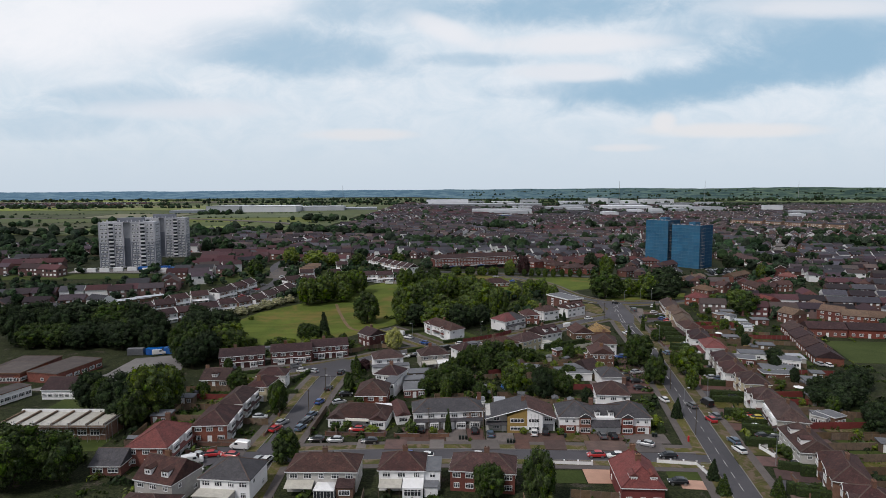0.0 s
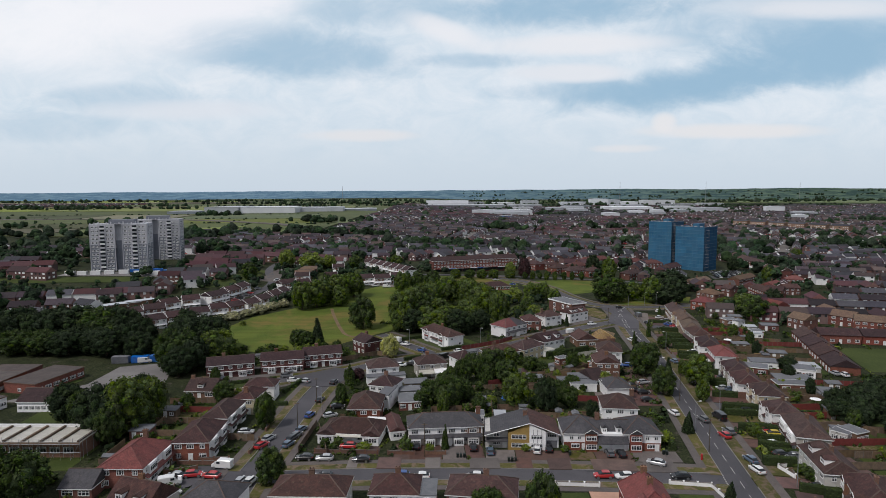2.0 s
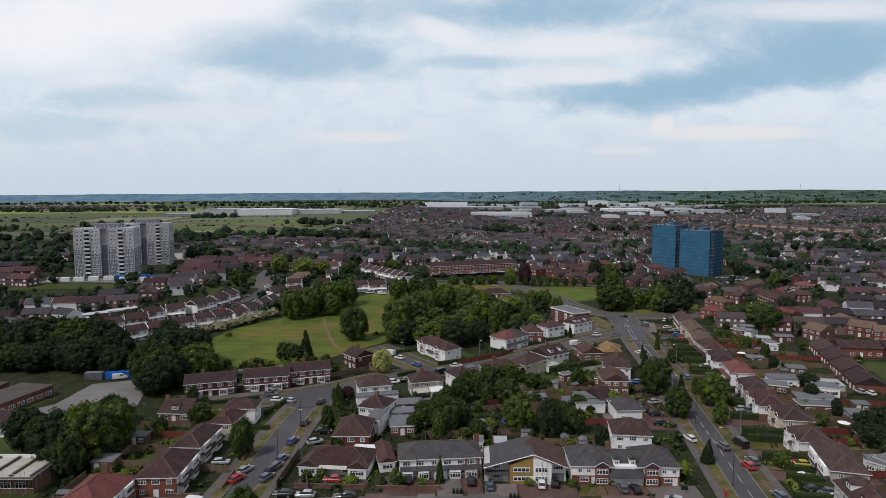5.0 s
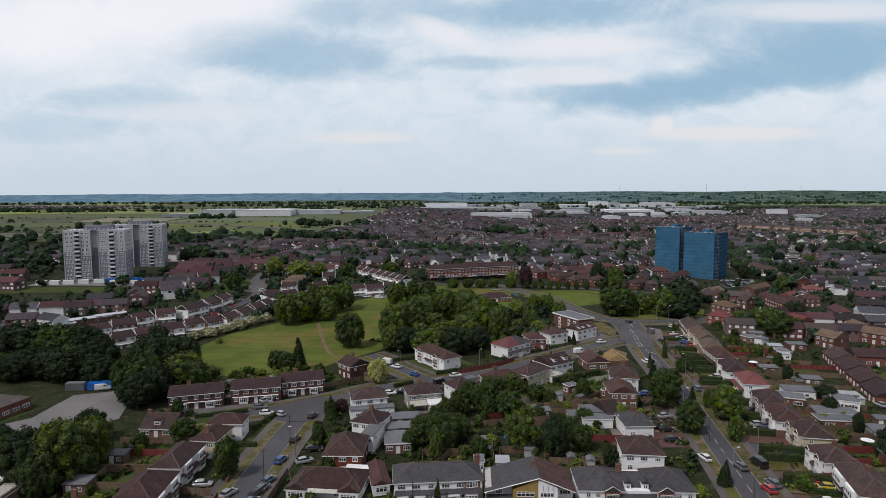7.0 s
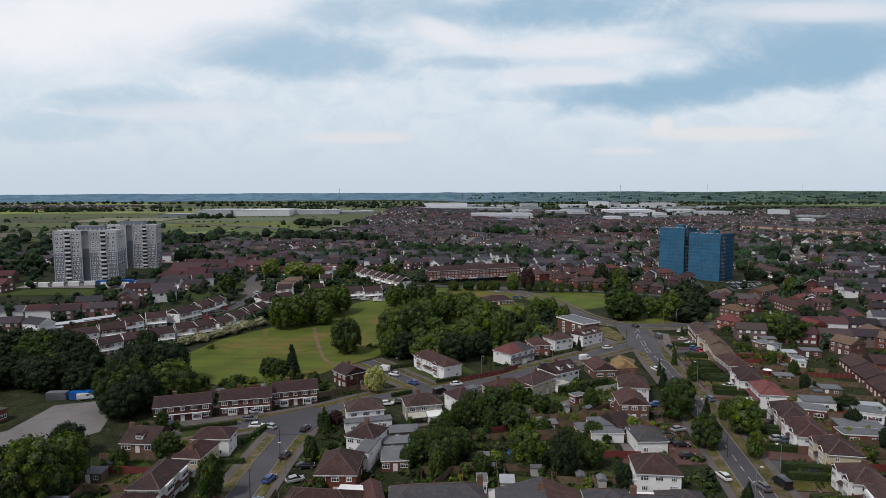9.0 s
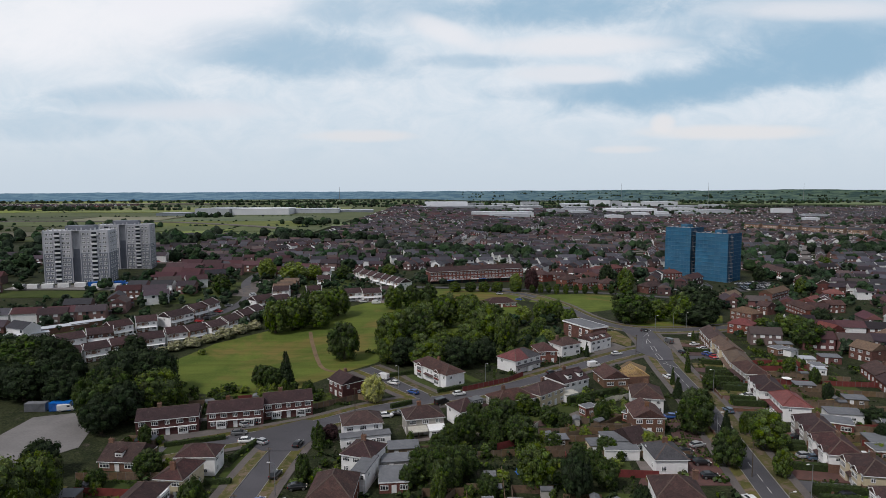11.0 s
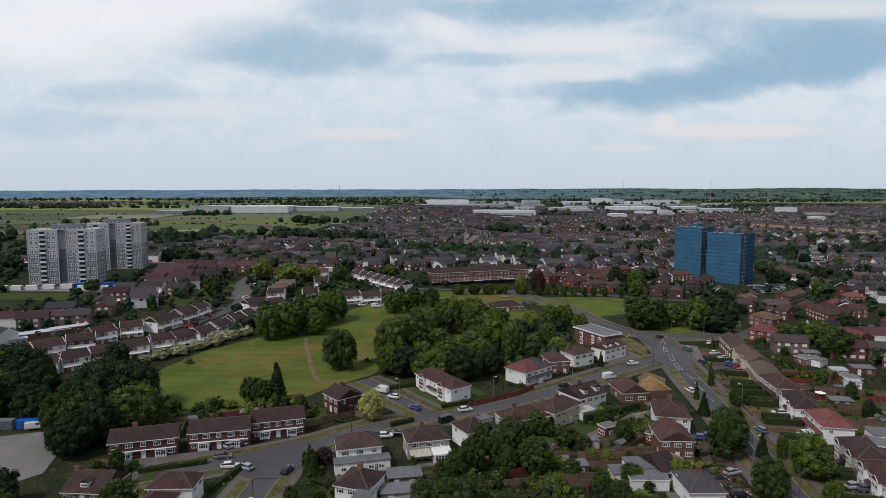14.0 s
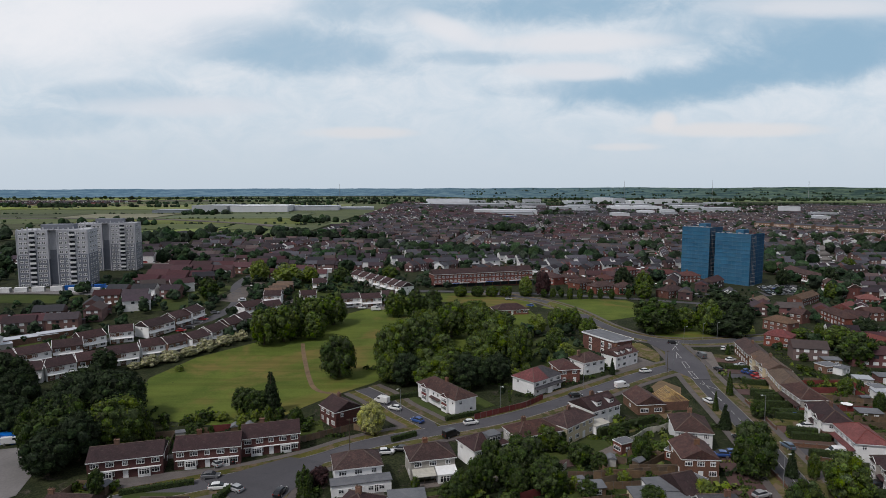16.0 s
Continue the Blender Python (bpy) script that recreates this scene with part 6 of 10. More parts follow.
def grey_tower(x, y, a, w, d, storeys, wallname):
    """A slab of flats: grey cladding with a pale part above, window columns, stacks of balconies."""
    thing = base("tower_block", x, y, a, 7.0)
    tagged(thing, "grey and pale clad high-rise block of flats with balconies", "tower block")
    sh = 2.62
    H = storeys * sh
    cut = [(-w / 2, -w * 0.34, 0.0, 0.62), (-w * 0.34, -w * 0.22, 0.0, 0.70), (-w * 0.22, -w * 0.06, 0.0, 0.55), (-w * 0.06, w * 0.06, 2.2, 0.66), (w * 0.06, w * 0.22, 0.0, 0.62), (w * 0.22, w * 0.34, 0.0, 0.52), (w * 0.34, w / 2, 0.0, 0.62)]
    for x0, x1, back, share in cut:
        level = round(storeys * share) * sh
        part("lower_wall", box(x0, back, -3, x1, d, level), MAT["panel_grey"], thing, "mid grey cladding")
        part("upper_wall", box(x0, back, level, x1, d, H + 0.8), MAT["panel_pale"], thing, "pale stripped cladding")
    part("roof", box(-w / 2 + 0.3, 0.3, H + 0.4, w / 2 - 0.3, d - 0.3, H + 0.79), MAT["slate"], thing)
    part("plant_room", box(-w * 0.2, d * 0.3, H + 0.8, w * 0.25, d * 0.8, H + 3.6), MAT["panel_grey"], thing)
    bm = bmesh.new()
    for k in range(14):
        add_box(bm, -w / 2 + w * k / 14 + 0.3, 0.2, H + 0.8, -w / 2 + w * k / 14 + 0.9, 0.8, H + 1.5 + 0.5 * (k % 3))
    part("roof_scaffold", bm, MAT["panel_pale"], thing)
    for u in (-0.495, -0.345, -0.215, -0.065, 0.065, 0.215, 0.345, 0.495):
        part("pilaster", box(u * w - 0.22, -0.25, 0, u * w + 0.22, -0.003, H + 0.6), MAT["panel_pale"], thing, "pale vertical strip")
    cols = [-0.44, -0.37, -0.19, -0.12, 0.12, 0.20, 0.36, 0.44]
    for s in range(storeys):
        z = s * sh + 0.8
        for u in cols:
            tower_window(thing, u * w, 0, z, 0)
        for u in (-0.28, 0.28):
            b = part("balcony", box(u * w - 1.5, -0.9, z - 0.75, u * w + 1.5, 0.0, z + 0.3), MAT["panel_pale" if s % 2 else "plastic"], thing)
            part("recess", box(u * w - 1.4, -0.06, z + 0.3, u * w + 1.4, -0.003, z + 1.6), MAT["glass"], b)
        for v in (0.25, 0.5, 0.75):
            tower_window(thing, w / 2, d * v, z, 90)
    bm = bmesh.new()
    for k in range(9):
        X = -w / 2 - 1 + (w + 2) * k / 8
        add_bar(bm, (X, -1.6, -1), (X, -1.6, 4.2), 0.06)
    for z in (2.0, 4.0):
        add_box(bm, -w / 2 - 1, -1.9, z, w / 2 + 1, -0.95, z + 0.1)
    part("scaffold", bm, MAT["steel"], thing, "scaffold deck round the foot")


grey_tower(-220.0, 423.6, 13, 36, 17, 13, "a")
grey_tower(-224.5, 486.5, 13, 36, 17, 13, "b")


def wrapped_tower(x, y, a, w, d, H):
    """A block of flats wrapped in blue debris netting on scaffolding."""
    thing = base("wrapped_tower", x, y, a)
    tagged(thing, "high-rise block wrapped in blue debris netting and scaffolding", "tower block")
    part("core", box(-w / 2 + 1.4, 1.4, -3, w / 2 - 1.4, d - 1.4, H - 1.0), MAT["panel_grey"], thing)
    lifts = 13
    rng = random.Random(int(x))
    for side, (x0, x1, ya, turn) in enumerate(((-w / 2, w / 2, 0.0, 0), (0, d, 0.0, 90), (0, d, 0.0, -90))):
        bays = 5 if side == 0 else 4
        joined = bmesh.new()
        for k in range(bays):
            for s in range(lifts):
                z0, z1 = H * s / lifts, H * (s + 1) / lifts
                u0, u1 = x0 + (x1 - x0) * k / bays, x0 + (x1 - x0) * (k + 1) / bays
                bm = bmesh.new() if side == 0 else joined
                b = rng.uniform(0.03, 0.16)
                c = [bm.verts.new(p) for p in ((u0, 0, z0 + 0.05), (u1, 0, z0 + 0.05), (u1, 0, z1 - 0.05), (u0, 0, z1 - 0.05))]
                m = bm.verts.new(((u0 + u1) / 2, b, (z0 + z1) / 2 + rng.uniform(-0.3, 0.3)))
                for i in range(4):
                    bm.faces.new((c[i], c[(i + 1) % 4], m))
                if side == 0:
                    part("net_sheet", bm, MAT["net"], thing)
        if side:
            # side faces take the darker net colour, which stands in for shade
            o = part("side_netting", joined, MAT["net_shaded"], thing)
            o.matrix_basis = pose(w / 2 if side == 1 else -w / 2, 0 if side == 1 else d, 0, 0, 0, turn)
        else:
            joined.free()
    bm = bmesh.new()
    for s in range(lifts + 1):
        z = H * s / lifts
        add_bar(bm, (-w / 2 - 0.05, -0.06, z), (w / 2 + 0.05, -0.06, z), 0.11)
        add_bar(bm, (w / 2 + 0.06, -0.05, z), (w / 2 + 0.06, d, z), 0.11)
        add_bar(bm, (-w / 2 - 0.06, -0.05, z), (-w / 2 - 0.06, d, z), 0.045)
    for k in range(9):
        X = -w / 2 + w * k / 8
        add_bar(bm, (X, -0.08, -3), (X, -0.08, H + 1.2), 0.05)
    for k in range(6):
        for X in (-w / 2 - 0.08, w / 2 + 0.08):
            add_bar(bm, (X, d * k / 5, -3), (X, d * k / 5, H + 1.2), 0.05)
    tagged(part("scaffold", bm, MAT["net_tube"], thing), "scaffold tubes and lift lines under blue netting", kind="stuff")
    bm = bmesh.new()
    for k in range(6):
        X = w / 2 + 0.4 + 1.0 * (k % 2)
        add_bar(bm, (X, 2 + 2 * (k // 2), -3), (X, 2 + 2 * (k // 2), H - 1), 0.06)
    for s in range(lifts):
        add_box(bm, w / 2 + 0.3, 1.8, H * s / lifts, w / 2 + 1.6, 6.2, H * s / lifts + 0.08)
    tagged(part("hoist", bm, MAT["steel"], thing), "open scaffold hoist tower", kind="stuff")
    bm = bmesh.new()
    for k in range(9):
        u = -w / 2 + 0.6 + (w - 2.5) * k / 8
        add_box(bm, u, 0.8 + (k % 3), H - 1.0, u + 1.7, 2.5 + (k % 3), H + 0.2 + 0.4 * (k % 2))
    part("roof_sheeting", bm, MAT["panel_pale"], thing, "pale sheeting on the roof deck")
    part("roof_hut", box(-2, d * 0.4, H - 1, 3.5, d * 0.8, H + 2.2), MAT["net"], thing)


wrapped_tower(205.0, 511.5, -50, 24.8, 22, 36.0)
wrapped_tower(190.7, 540.0, -50, 21.5, 20, 38.3)

# ---- far town ----
rng = random.Random(11)
HV, HF, HM = [], [], []


def far_house(x, y, a, w, d, h, rise, tone=None, wall=None):
    """One roofed block of the distant town, with pale window bands."""
    c, s = math.cos(a), math.sin(a)
    z = gz(x, y)
    i = len(HV)
    for u, v in ((-w / 2, -d / 2), (w / 2, -d / 2), (w / 2, d / 2), (-w / 2, d / 2)):
        for q in (-2, h):
            HV.append((x + c * u - s * v, y + s * u + c * v, z + q))
    for u, v, q in ((-w / 2 - 0.3, -d / 2 - 0.4, h), (w / 2 + 0.3, -d / 2 - 0.4, h), (w / 2 + 0.3, d / 2 + 0.4, h), (-w / 2 - 0.3, d / 2 + 0.4, h), (-w / 2 - 0.3, 0, h + rise), (w / 2 + 0.3, 0, h + rise)):
        HV.append((x + c * u - s * v, y + s * u + c * v, z + q))
    pale = wall or (2 if rng.random() < (0.28 if y < 1000 else 0.40) else 1)
    for k in range(4):
        a0, b0 = i + 2 * k, i + 2 * ((k + 1) % 4)
        HF.append((a0, b0, b0 + 1, a0 + 1))
        HM.append(pale)
    j = i + 8
    if tone is None:
        tone = rng.choice((0, 0, 4, 4, 5, 6)) if h > 3 else rng.choice((2, 2, 4, 5))
    for f in ((j, j + 1, j + 5, j + 4), (j + 2, j + 3, j + 4, j + 5)):
        HF.append(f)
        HM.append(tone)
    for f in ((j + 3, j, j + 4), (j + 1, j + 2, j + 5), (j + 3, j + 2, j + 1, j)):
        HF.append(f)
        HM.append(pale)
    # windows on the long side that faces the camera and on the gable end
    side = -1 if c > 0 else 1
    end = -1 if s > 0 else 1
    n = max(2, int(w / 2.8)) if y < 1500 and h > 3 else 0
    spots = [(-w / 2 + w * (k + 0.5) / n, side * (d / 2 + 0.05), 0) for k in range(n)]
    if n and y < 800:
        spots += [(end * (w / 2 + 0.05), v, 1) for v in (-d * 0.2, d * 0.22)]
    for u, v, across in spots:
        for q in (0.9, 3.4, 6.0, 8.6):
            if q > h - 1 or rng.random() < 0.12:
                continue
            m = len(HV)
            half = rng.choice((0.5, 0.7, 0.9))
            for e, dq in ((-half, 0), (half, 0), (half, 1.2), (-half, 1.2)):
                U, V = (u, v + e) if across else (u + e, v)
                HV.append((x + c * U - s * V, y + s * U + c * V, z + q + dq))
            HF.append((m, m + 1, m + 2, m + 3))
            HM.append(2 if rng.random() < 0.75 else 3)


def clear_of(x, y):
    """Land that is kept for what has been placed by hand."""
    if y < 395:
        return False
    if -290 < x < -178 and 372 < y < 520 or 175 < x < 262 and 410 < y < 575:
        return False
    if -20 < x < 80 and 440 < y < 520 or -75 < x < 135 and y < 512 or -140 < x < -75 and y < 470:
        return False
    if x < -150 and y > 760 or x < -300 and y > 560:
        return False
    return True


WOODS = []
FAR_PLOTS = []
SV, SF = [], []
AVENUES = [((195, 642), (278, 915)), ((18, 702), (50, 900)), ((-150, 560), (-118, 690)), ((330, 600), (450, 800)), ((110, 900), (190, 1180))]


def far_street(x0, y0, x1, y1, half):
    """A grey strip of carriageway and pavements between two rows of houses."""
    L = math.hypot(x1 - x0, y1 - y0)
    nx, ny = -(y1 - y0) / L * half, (x1 - x0) / L * half
    n = max(1, int(L / 24))
    i = len(SV)
    for k in range(n + 1):
        X, Y = x0 + (x1 - x0) * k / n, y0 + (y1 - y0) * k / n
        SV.extend(((X - nx, Y - ny, gz(X, Y) + 0.12), (X + nx, Y + ny, gz(X, Y) + 0.12)))
        if k:
            j = i + 2 * k
            SF.append((j - 2, j, j + 1, j - 1))


def by_avenue(x, y, reach):
    for (x0, y0), (x1, y1) in AVENUES:
        L2 = (x1 - x0) ** 2 + (y1 - y0) ** 2
        t = ((x - x0) * (x1 - x0) + (y - y0) * (y1 - y0)) / L2
        if -0.03 < t < 1.03 and math.hypot(x - x0 - t * (x1 - x0), y - y0 - t * (y1 - y0)) < reach:
            return True
    return False


district = {}
for bx in range(-14, 19):
    for by in range(0, 22):
        # a neighbourhood block; blocks of one district share their street direction and roof colours
        cx, cy = bx * 95 + rng.uniform(-6, 6), 420 + by * 88 + rng.uniform(-6, 6)
        key = ((bx + by // 4) // 3, by // 2)
        if key not in district:
            district[key] = (rng.choice((0.05, 0.12, -0.1, 0.3, -0.28, 1.35, 1.1, -1.2)), rng.choice(((0, 0, 4, 5), (4, 4, 0, 4), (6, 6, 0, 5), (0, 5, 5, 4), (0, 4, 0, 6))))
        if abs(cx) > cy * 0.80 + 60:
            continue
        turn = district[key][0] + rng.uniform(-0.05, 0.05)
        tones = district[key][1]
        c, s = math.cos(turn), math.sin(turn)
        if rng.random() < 0.10 and cy > 600:
            for _ in range(26):
                WOODS.append((cx + rng.gauss(0, 32), cy + rng.gauss(0, 14), rng.uniform(4, 8)))
            continue
        for v in (-32, 14):
            p, q = (cx - c * 46 - s * v, cy - s * 46 + c * v), (cx + c * 46 - s * v, cy + s * 46 + c * v)
            if clear_of(*p) and clear_of(*q) and cy < 1500:
                far_street(*p, *q, 4.2)
        for v in (-41.5, -22.5, 4.5, 23.5):
            u = -46
            front = 1 if v in (-41.5, 4.5) else -1
            while u < 44:
                w = rng.choice((6.5, 8, 8, 10, 13)) if cy > 560 else rng.choice((8, 10, 12))
                X = cx + c * (u + w / 2) - s * v
                Y = cy + s * (u + w / 2) + c * v
                if clear_of(X, Y) and rng.random() < 0.95 and not near_road(X, Y, None, 7) and not by_avenue(X, Y, 22):
                    far_house(X, Y, turn, w, 7.2 + rng.uniform(-0.5, 1), 4.8, rng.uniform(2.0, 2.7), rng.choice(tones))
                    if Y < 1000:
                        FAR_PLOTS.append((X, Y, turn, front))
                    back = -front * rng.uniform(8, 12)
                    if rng.random() < 0.55:
                        far_house(X - s * back + rng.uniform(-3, 3), Y + c * back, turn + rng.choice((0, 1.57)), rng.uniform(2.5, 5), 3.0, 2.3, 0.5)
                    for _ in range(rng.choice((0, 1, 1, 2)) if Y < 1100 else rng.choice((0, 0, 1, 1))):
                        e = back * rng.uniform(0.9, 1.5)
                        WOODS.append((X - s * e + rng.uniform(-7, 7), Y + c * e + rng.uniform(-2, 2), rng.choice((1.4, 1.8, 2.4, 3.4, 4.8))))
                u += w + rng.choice((0.8, 1.5, 2.5, 5.0))
for (x0, y0), (x1, y1) in AVENUES:
    # long straight streets that run away from the camera, with a row on either side
    far_street(x0, y0, x1, y1, 5.0)
    L = math.hypot(x1 - x0, y1 - y0)
    dx, dy = (x1 - x0) / L, (y1 - y0) / L
    u = 6
    while u < L:
        w = rng.choice((10, 12, 16))
        for side in (-1, 1):
            X, Y = x0 + dx * (u + w / 2) - dy * 12.5 * side, y0 + dy * (u + w / 2) + dx * 12.5 * side
            far_house(X, Y, math.atan2(dy, dx), w, 7.5, 4.8, 2.4, rng.choice((0, 0, 4, 6)))
            FAR_PLOTS.append((X, Y, math.atan2(dy, dx), -side))
            if rng.random() < 0.6:
                WOODS.append((X - dy * 13 * side + rng.uniform(-4, 4), Y + dx * 13 * side, rng.choice((1.6, 2.4, 3.4))))
        u += w + rng.choice((1.5, 2.5, 5))
# dark red brick estates beside the towers
for x0, y0, x1, y1 in ((-176, 428, -146, 424), (-178, 446, -140, 446), (-186, 468, -136, 474), (-184, 492, -128, 492), (-276, 398, -246, 392), (-300, 412, -262, 420), (100, 505, 126, 500), (190, 498, 176, 484)):
    L = math.hypot(x1 - x0, y1 - y0)
    n = max(1, round(L / 14))
    for k in range(n):
        far_house(x0 + (x1 - x0) * (k + 0.5) / n, y0 + (y1 - y0) * (k + 0.5) / n + rng.uniform(-1.5, 1.5), math.atan2(y1 - y0, x1 - x0) + (3.14 if x1 < x0 else 0), L / n - 0.8, 8.5, 4.9, 2.8, 6, 1)
    WOODS.append((x1 + 6, y1 + 8, 3.0))
# row of tan brick flats on the rise to the east
for k in range(6):
    far_house(520 + 15 * k, 1065 - 30 * k, -1.05, 26, 11, 11.5, 2.2, 4, 7)
for k in range(420):
    X, Y = rng.uniform(-1750, -1150), rng.uniform(1980, 2480)
    far_house(X, Y, rng.choice((0.1, 0.9, -0.5)), rng.choice((8, 12, 18)), 8, 5.0, 2.6)
    WOODS.append((X + rng.uniform(-12, 12), Y + 14, rng.uniform(2, 5)))
# filler rows nearer by, east and west of the streets
for x0, y0, x1, y1 in ((150, 303, 262, 278), (166, 328, 290, 300), (190, 352, 310, 322), (205, 268, 290, 250), (128, 312, 150, 306), (235, 372, 330, 348), (150, 345, 178, 338), (255, 400, 330, 380), (142, 404, 190, 396), (196, 240, 240, 228),
                       (-188, 352, -152, 362), (-184, 337, -160, 345), (-300, 350, -268, 356), (-290, 332, -256, 338), (-250, 324, -186, 338), (-232, 306, -186, 316), (-176, 384, -150, 390), (-188, 335, -158, 345), (-176, 366, -142, 380), (-166, 410, -140, 424), (-150, 440, -138, 446), (-186, 318, -160, 306), (-200, 300, -172, 288)):
    L = math.hypot(x1 - x0, y1 - y0)
    n = max(1, int(L / 12.5))
    for k in range(n):
        X, Y = x0 + (x1 - x0) * (k + 0.5) / n, y0 + (y1 - y0) * (k + 0.5) / n
        if near_road(X, Y, None, 6):
            continue
        far_house(X, Y + rng.uniform(-1, 1), math.atan2(y1 - y0, x1 - x0) + (1.57 if rng.random() < 0.12 else 0), 12.0, 7.4, 4.9, 2.5)
        if rng.random() < 0.5:
            far_house(X + rng.uniform(-3, 3), Y + 7, math.atan2(y1 - y0, x1 - x0), rng.uniform(3, 6), 3, 2.4, 0.4)
        WOODS.append((X + 4 + rng.uniform(-4, 4), Y + 11, rng.uniform(1.6, 3.0)))
        WOODS.append((X - 4 + rng.uniform(-4, 4), Y + 14, rng.uniform(1.2, 2.2)))
# parked cars along the far streets
CV, CF, CM = [], [], []


def far_car(x, y, a, tone):
    c, s = math.cos(a), math.sin(a)
    z = gz(x, y) + 0.1
    for l, w, z0, z1, m in ((2.1, 0.85, 0.25, 0.85, tone), (1.2, 0.75, 0.85, 1.4, 4)):
        i = len(CV)
        for q, k in ((z0, 1.0), (z1, 0.88)):
            for u, v in ((-l, -w), (l, -w), (l, w), (-l, w)):
                CV.append((x + (c * u - s * v) * k, y + (s * u + c * v) * k, z + q))
        for f in ((4, 5, 6, 7), (0, 1, 5, 4), (1, 2, 6, 5), (2, 3, 7, 6), (3, 0, 4, 7)):
            CF.append(tuple(i + n for n in f))
            CM.append(m if f[0] != 4 else tone)


for x, y, a, front in FAR_PLOTS:
    for _ in range(rng.choice((0, 1, 2, 2))):
        u, e = rng.uniform(-6, 6), front * rng.choice((6.4, 7.4, 8.2))
        far_car(x + math.cos(a) * u - math.sin(a) * e, y + math.sin(a) * u + math.cos(a) * e, a + rng.choice((0, 0, 1.57)), rng.choice((0, 0, 1, 1, 2, 3, 5)))
for j in range(5):
    for k in range(9):
        if rng.random() < 0.8:
            far_car(209 + 2.7 * k + 2.2 * j, 468 + 7.0 * j + 0.5 * k, 1.75, rng.choice((0, 0, 1, 1, 2, 3, 3)))
for k in range(26):
    far_car(-104 + rng.uniform(-3, 8), 398 + k * 1.7, rng.choice((0.2, 1.7)), rng.choice((0, 0, 1, 2, 3, 5)))
for k in range(11):
    far_car(-76 + 5.2 * k, 402.5 - 0.9 * k, rng.choice((1.4, 0.1)), rng.choice((0, 0, 1, 2, 3, 5)))
me = bpy.data.meshes.new("far_streets")
me.from_pydata(SV, [], SF)
me.materials.append(MAT["concrete"])
tagged(part("far_streets", me, None), "distant grey residential streets between the rows", "road", kind="structure")
me = bpy.data.meshes.new("far_parked_cars")
me.from_pydata(CV, [], CF)
for m in ("white", "silver", "grey", "black"):
    me.materials.append(PAINTS[m])
me.materials.append(MAT["glass"])
me.materials.append(PAINTS["red"])
me.polygons.foreach_set("material_index", CM)
tagged(part("far_parked_cars", me, None), "many small parked cars along distant streets", "cars", kind="stuff")
me = bpy.data.meshes.new("far_houses")
me.from_pydata(HV, [], HF)
for m in ("roof_far", "wall_far", "plastic", "glass", "roof_grey", "roof_tan", "roof_plum", "wall_tan"):
    me.materials.append(MAT[m])
me.polygons.foreach_set("material_index", HM)
tagged(part("far_houses", me, None), "distant brown-roofed housing estates in rows", "houses", kind="stuff")

# far woods, hedgerows and garden trees
for k in range(190):
    x, y = rng.uniform(-290, -150), rng.uniform(300, 372)
    if not near_road(x, y, None, 4):
        WOODS.append((x, y, rng.choice((0.7, 0.9, 1.2, 1.7))))
for x0, y0, x1, y1, n in ((-300, 318, -140, 480, 380), (-140, 372, -60, 470, 190), (-60, 400, -20, 470, 50), (24, 296, 60, 345, 46), (-100, 330, -84, 372, 20), (110, 378, 180, 450, 70), (150, 240, 340, 430, 230), (-80, 446, 180, 520, 120), (-60, 410, 0, 470, 30), (130, 400, 260, 480, 70)):
    for k in range(n):
        x, y = rng.uniform(x0, x1), rng.uniform(y0, y1)
        if not near_road(x, y, None, 3) and not (-262 < x < -196 and 380 < y < 520) and not (175 < x < 240 and 490 < y < 575):
            WOODS.append((x, y, rng.choice((0.9, 1.2, 1.6, 2.2, 3.2))))
for k in range(150):
    # tree belts between the estates and round the fields
    t = rng.random()
    WOODS.append((-240 + 330 * t + rng.gauss(0, 10), 560 + 60 * t + rng.gauss(0, 16), rng.uniform(2.5, 5.5)))
for x0, y0, x1, y1, n, s in ((-60, 640, 140, 620, 60, 10), (-900, 760, -160, 700, 110, 10), (-1300, 900, -550, 880, 70, 10), (-1700, 1250, -800, 1150, 60, 12), (-1800, 1800, -500, 1750, 120, 14),
                             (250, 700, 700, 760, 40, 16), (-300, 520, -255, 700, 26, 14), (-330, 430, -270, 500, 22, 12), (-900, 2400, 900, 2500, 200, 40), (-2300, 2900, 2300, 3000, 420, 60),
                             (200, 3300, 2600, 3200, 220, 70), (-280, 300, -215, 330, 24, 10), (-420, 560, -270, 600, 40, 18), (-360, 480, -265, 540, 26, 14),
                             (250, 440, 300, 640, 30, 12), (130, 620, 330, 640, 40, 12), (-195, 515, -150, 530, 14, 7)):
    for k in range(n):
        t = rng.random()
        WOODS.append((x0 + (x1 - x0) * t + rng.gauss(0, s), y0 + (y1 - y0) * t + rng.gauss(0, s), rng.uniform(3.2, 6.8) * (1 + y0 / 6000)))
for k in range(130):
    y = rng.uniform(1350, 2300)
    WOODS.append((y * rng.uniform(-0.06, 0.52), y, rng.uniform(3.5, 8.0)))
for k in range(3000):
    a, r = radians(rng.uniform(40, 88)), 4180 + 400 * rng.random()
    e = (r - 4150) / 600
    x = r * math.cos(a)
    if noise.noise((a * 40, r / 60, 0)) > 0.26:
        WOODS.append((x, r * math.sin(a), rng.uniform(4, 8), 70 * e - 4))
    elif k % 7 == 0 and noise.noise((a * 9, r / 200, 5)) > 0.10 and x > 600:
        far_house(x, r * math.sin(a), rng.uniform(-0.3, 0.3), rng.uniform(10, 22), 8, 68 * e + 4, 3)
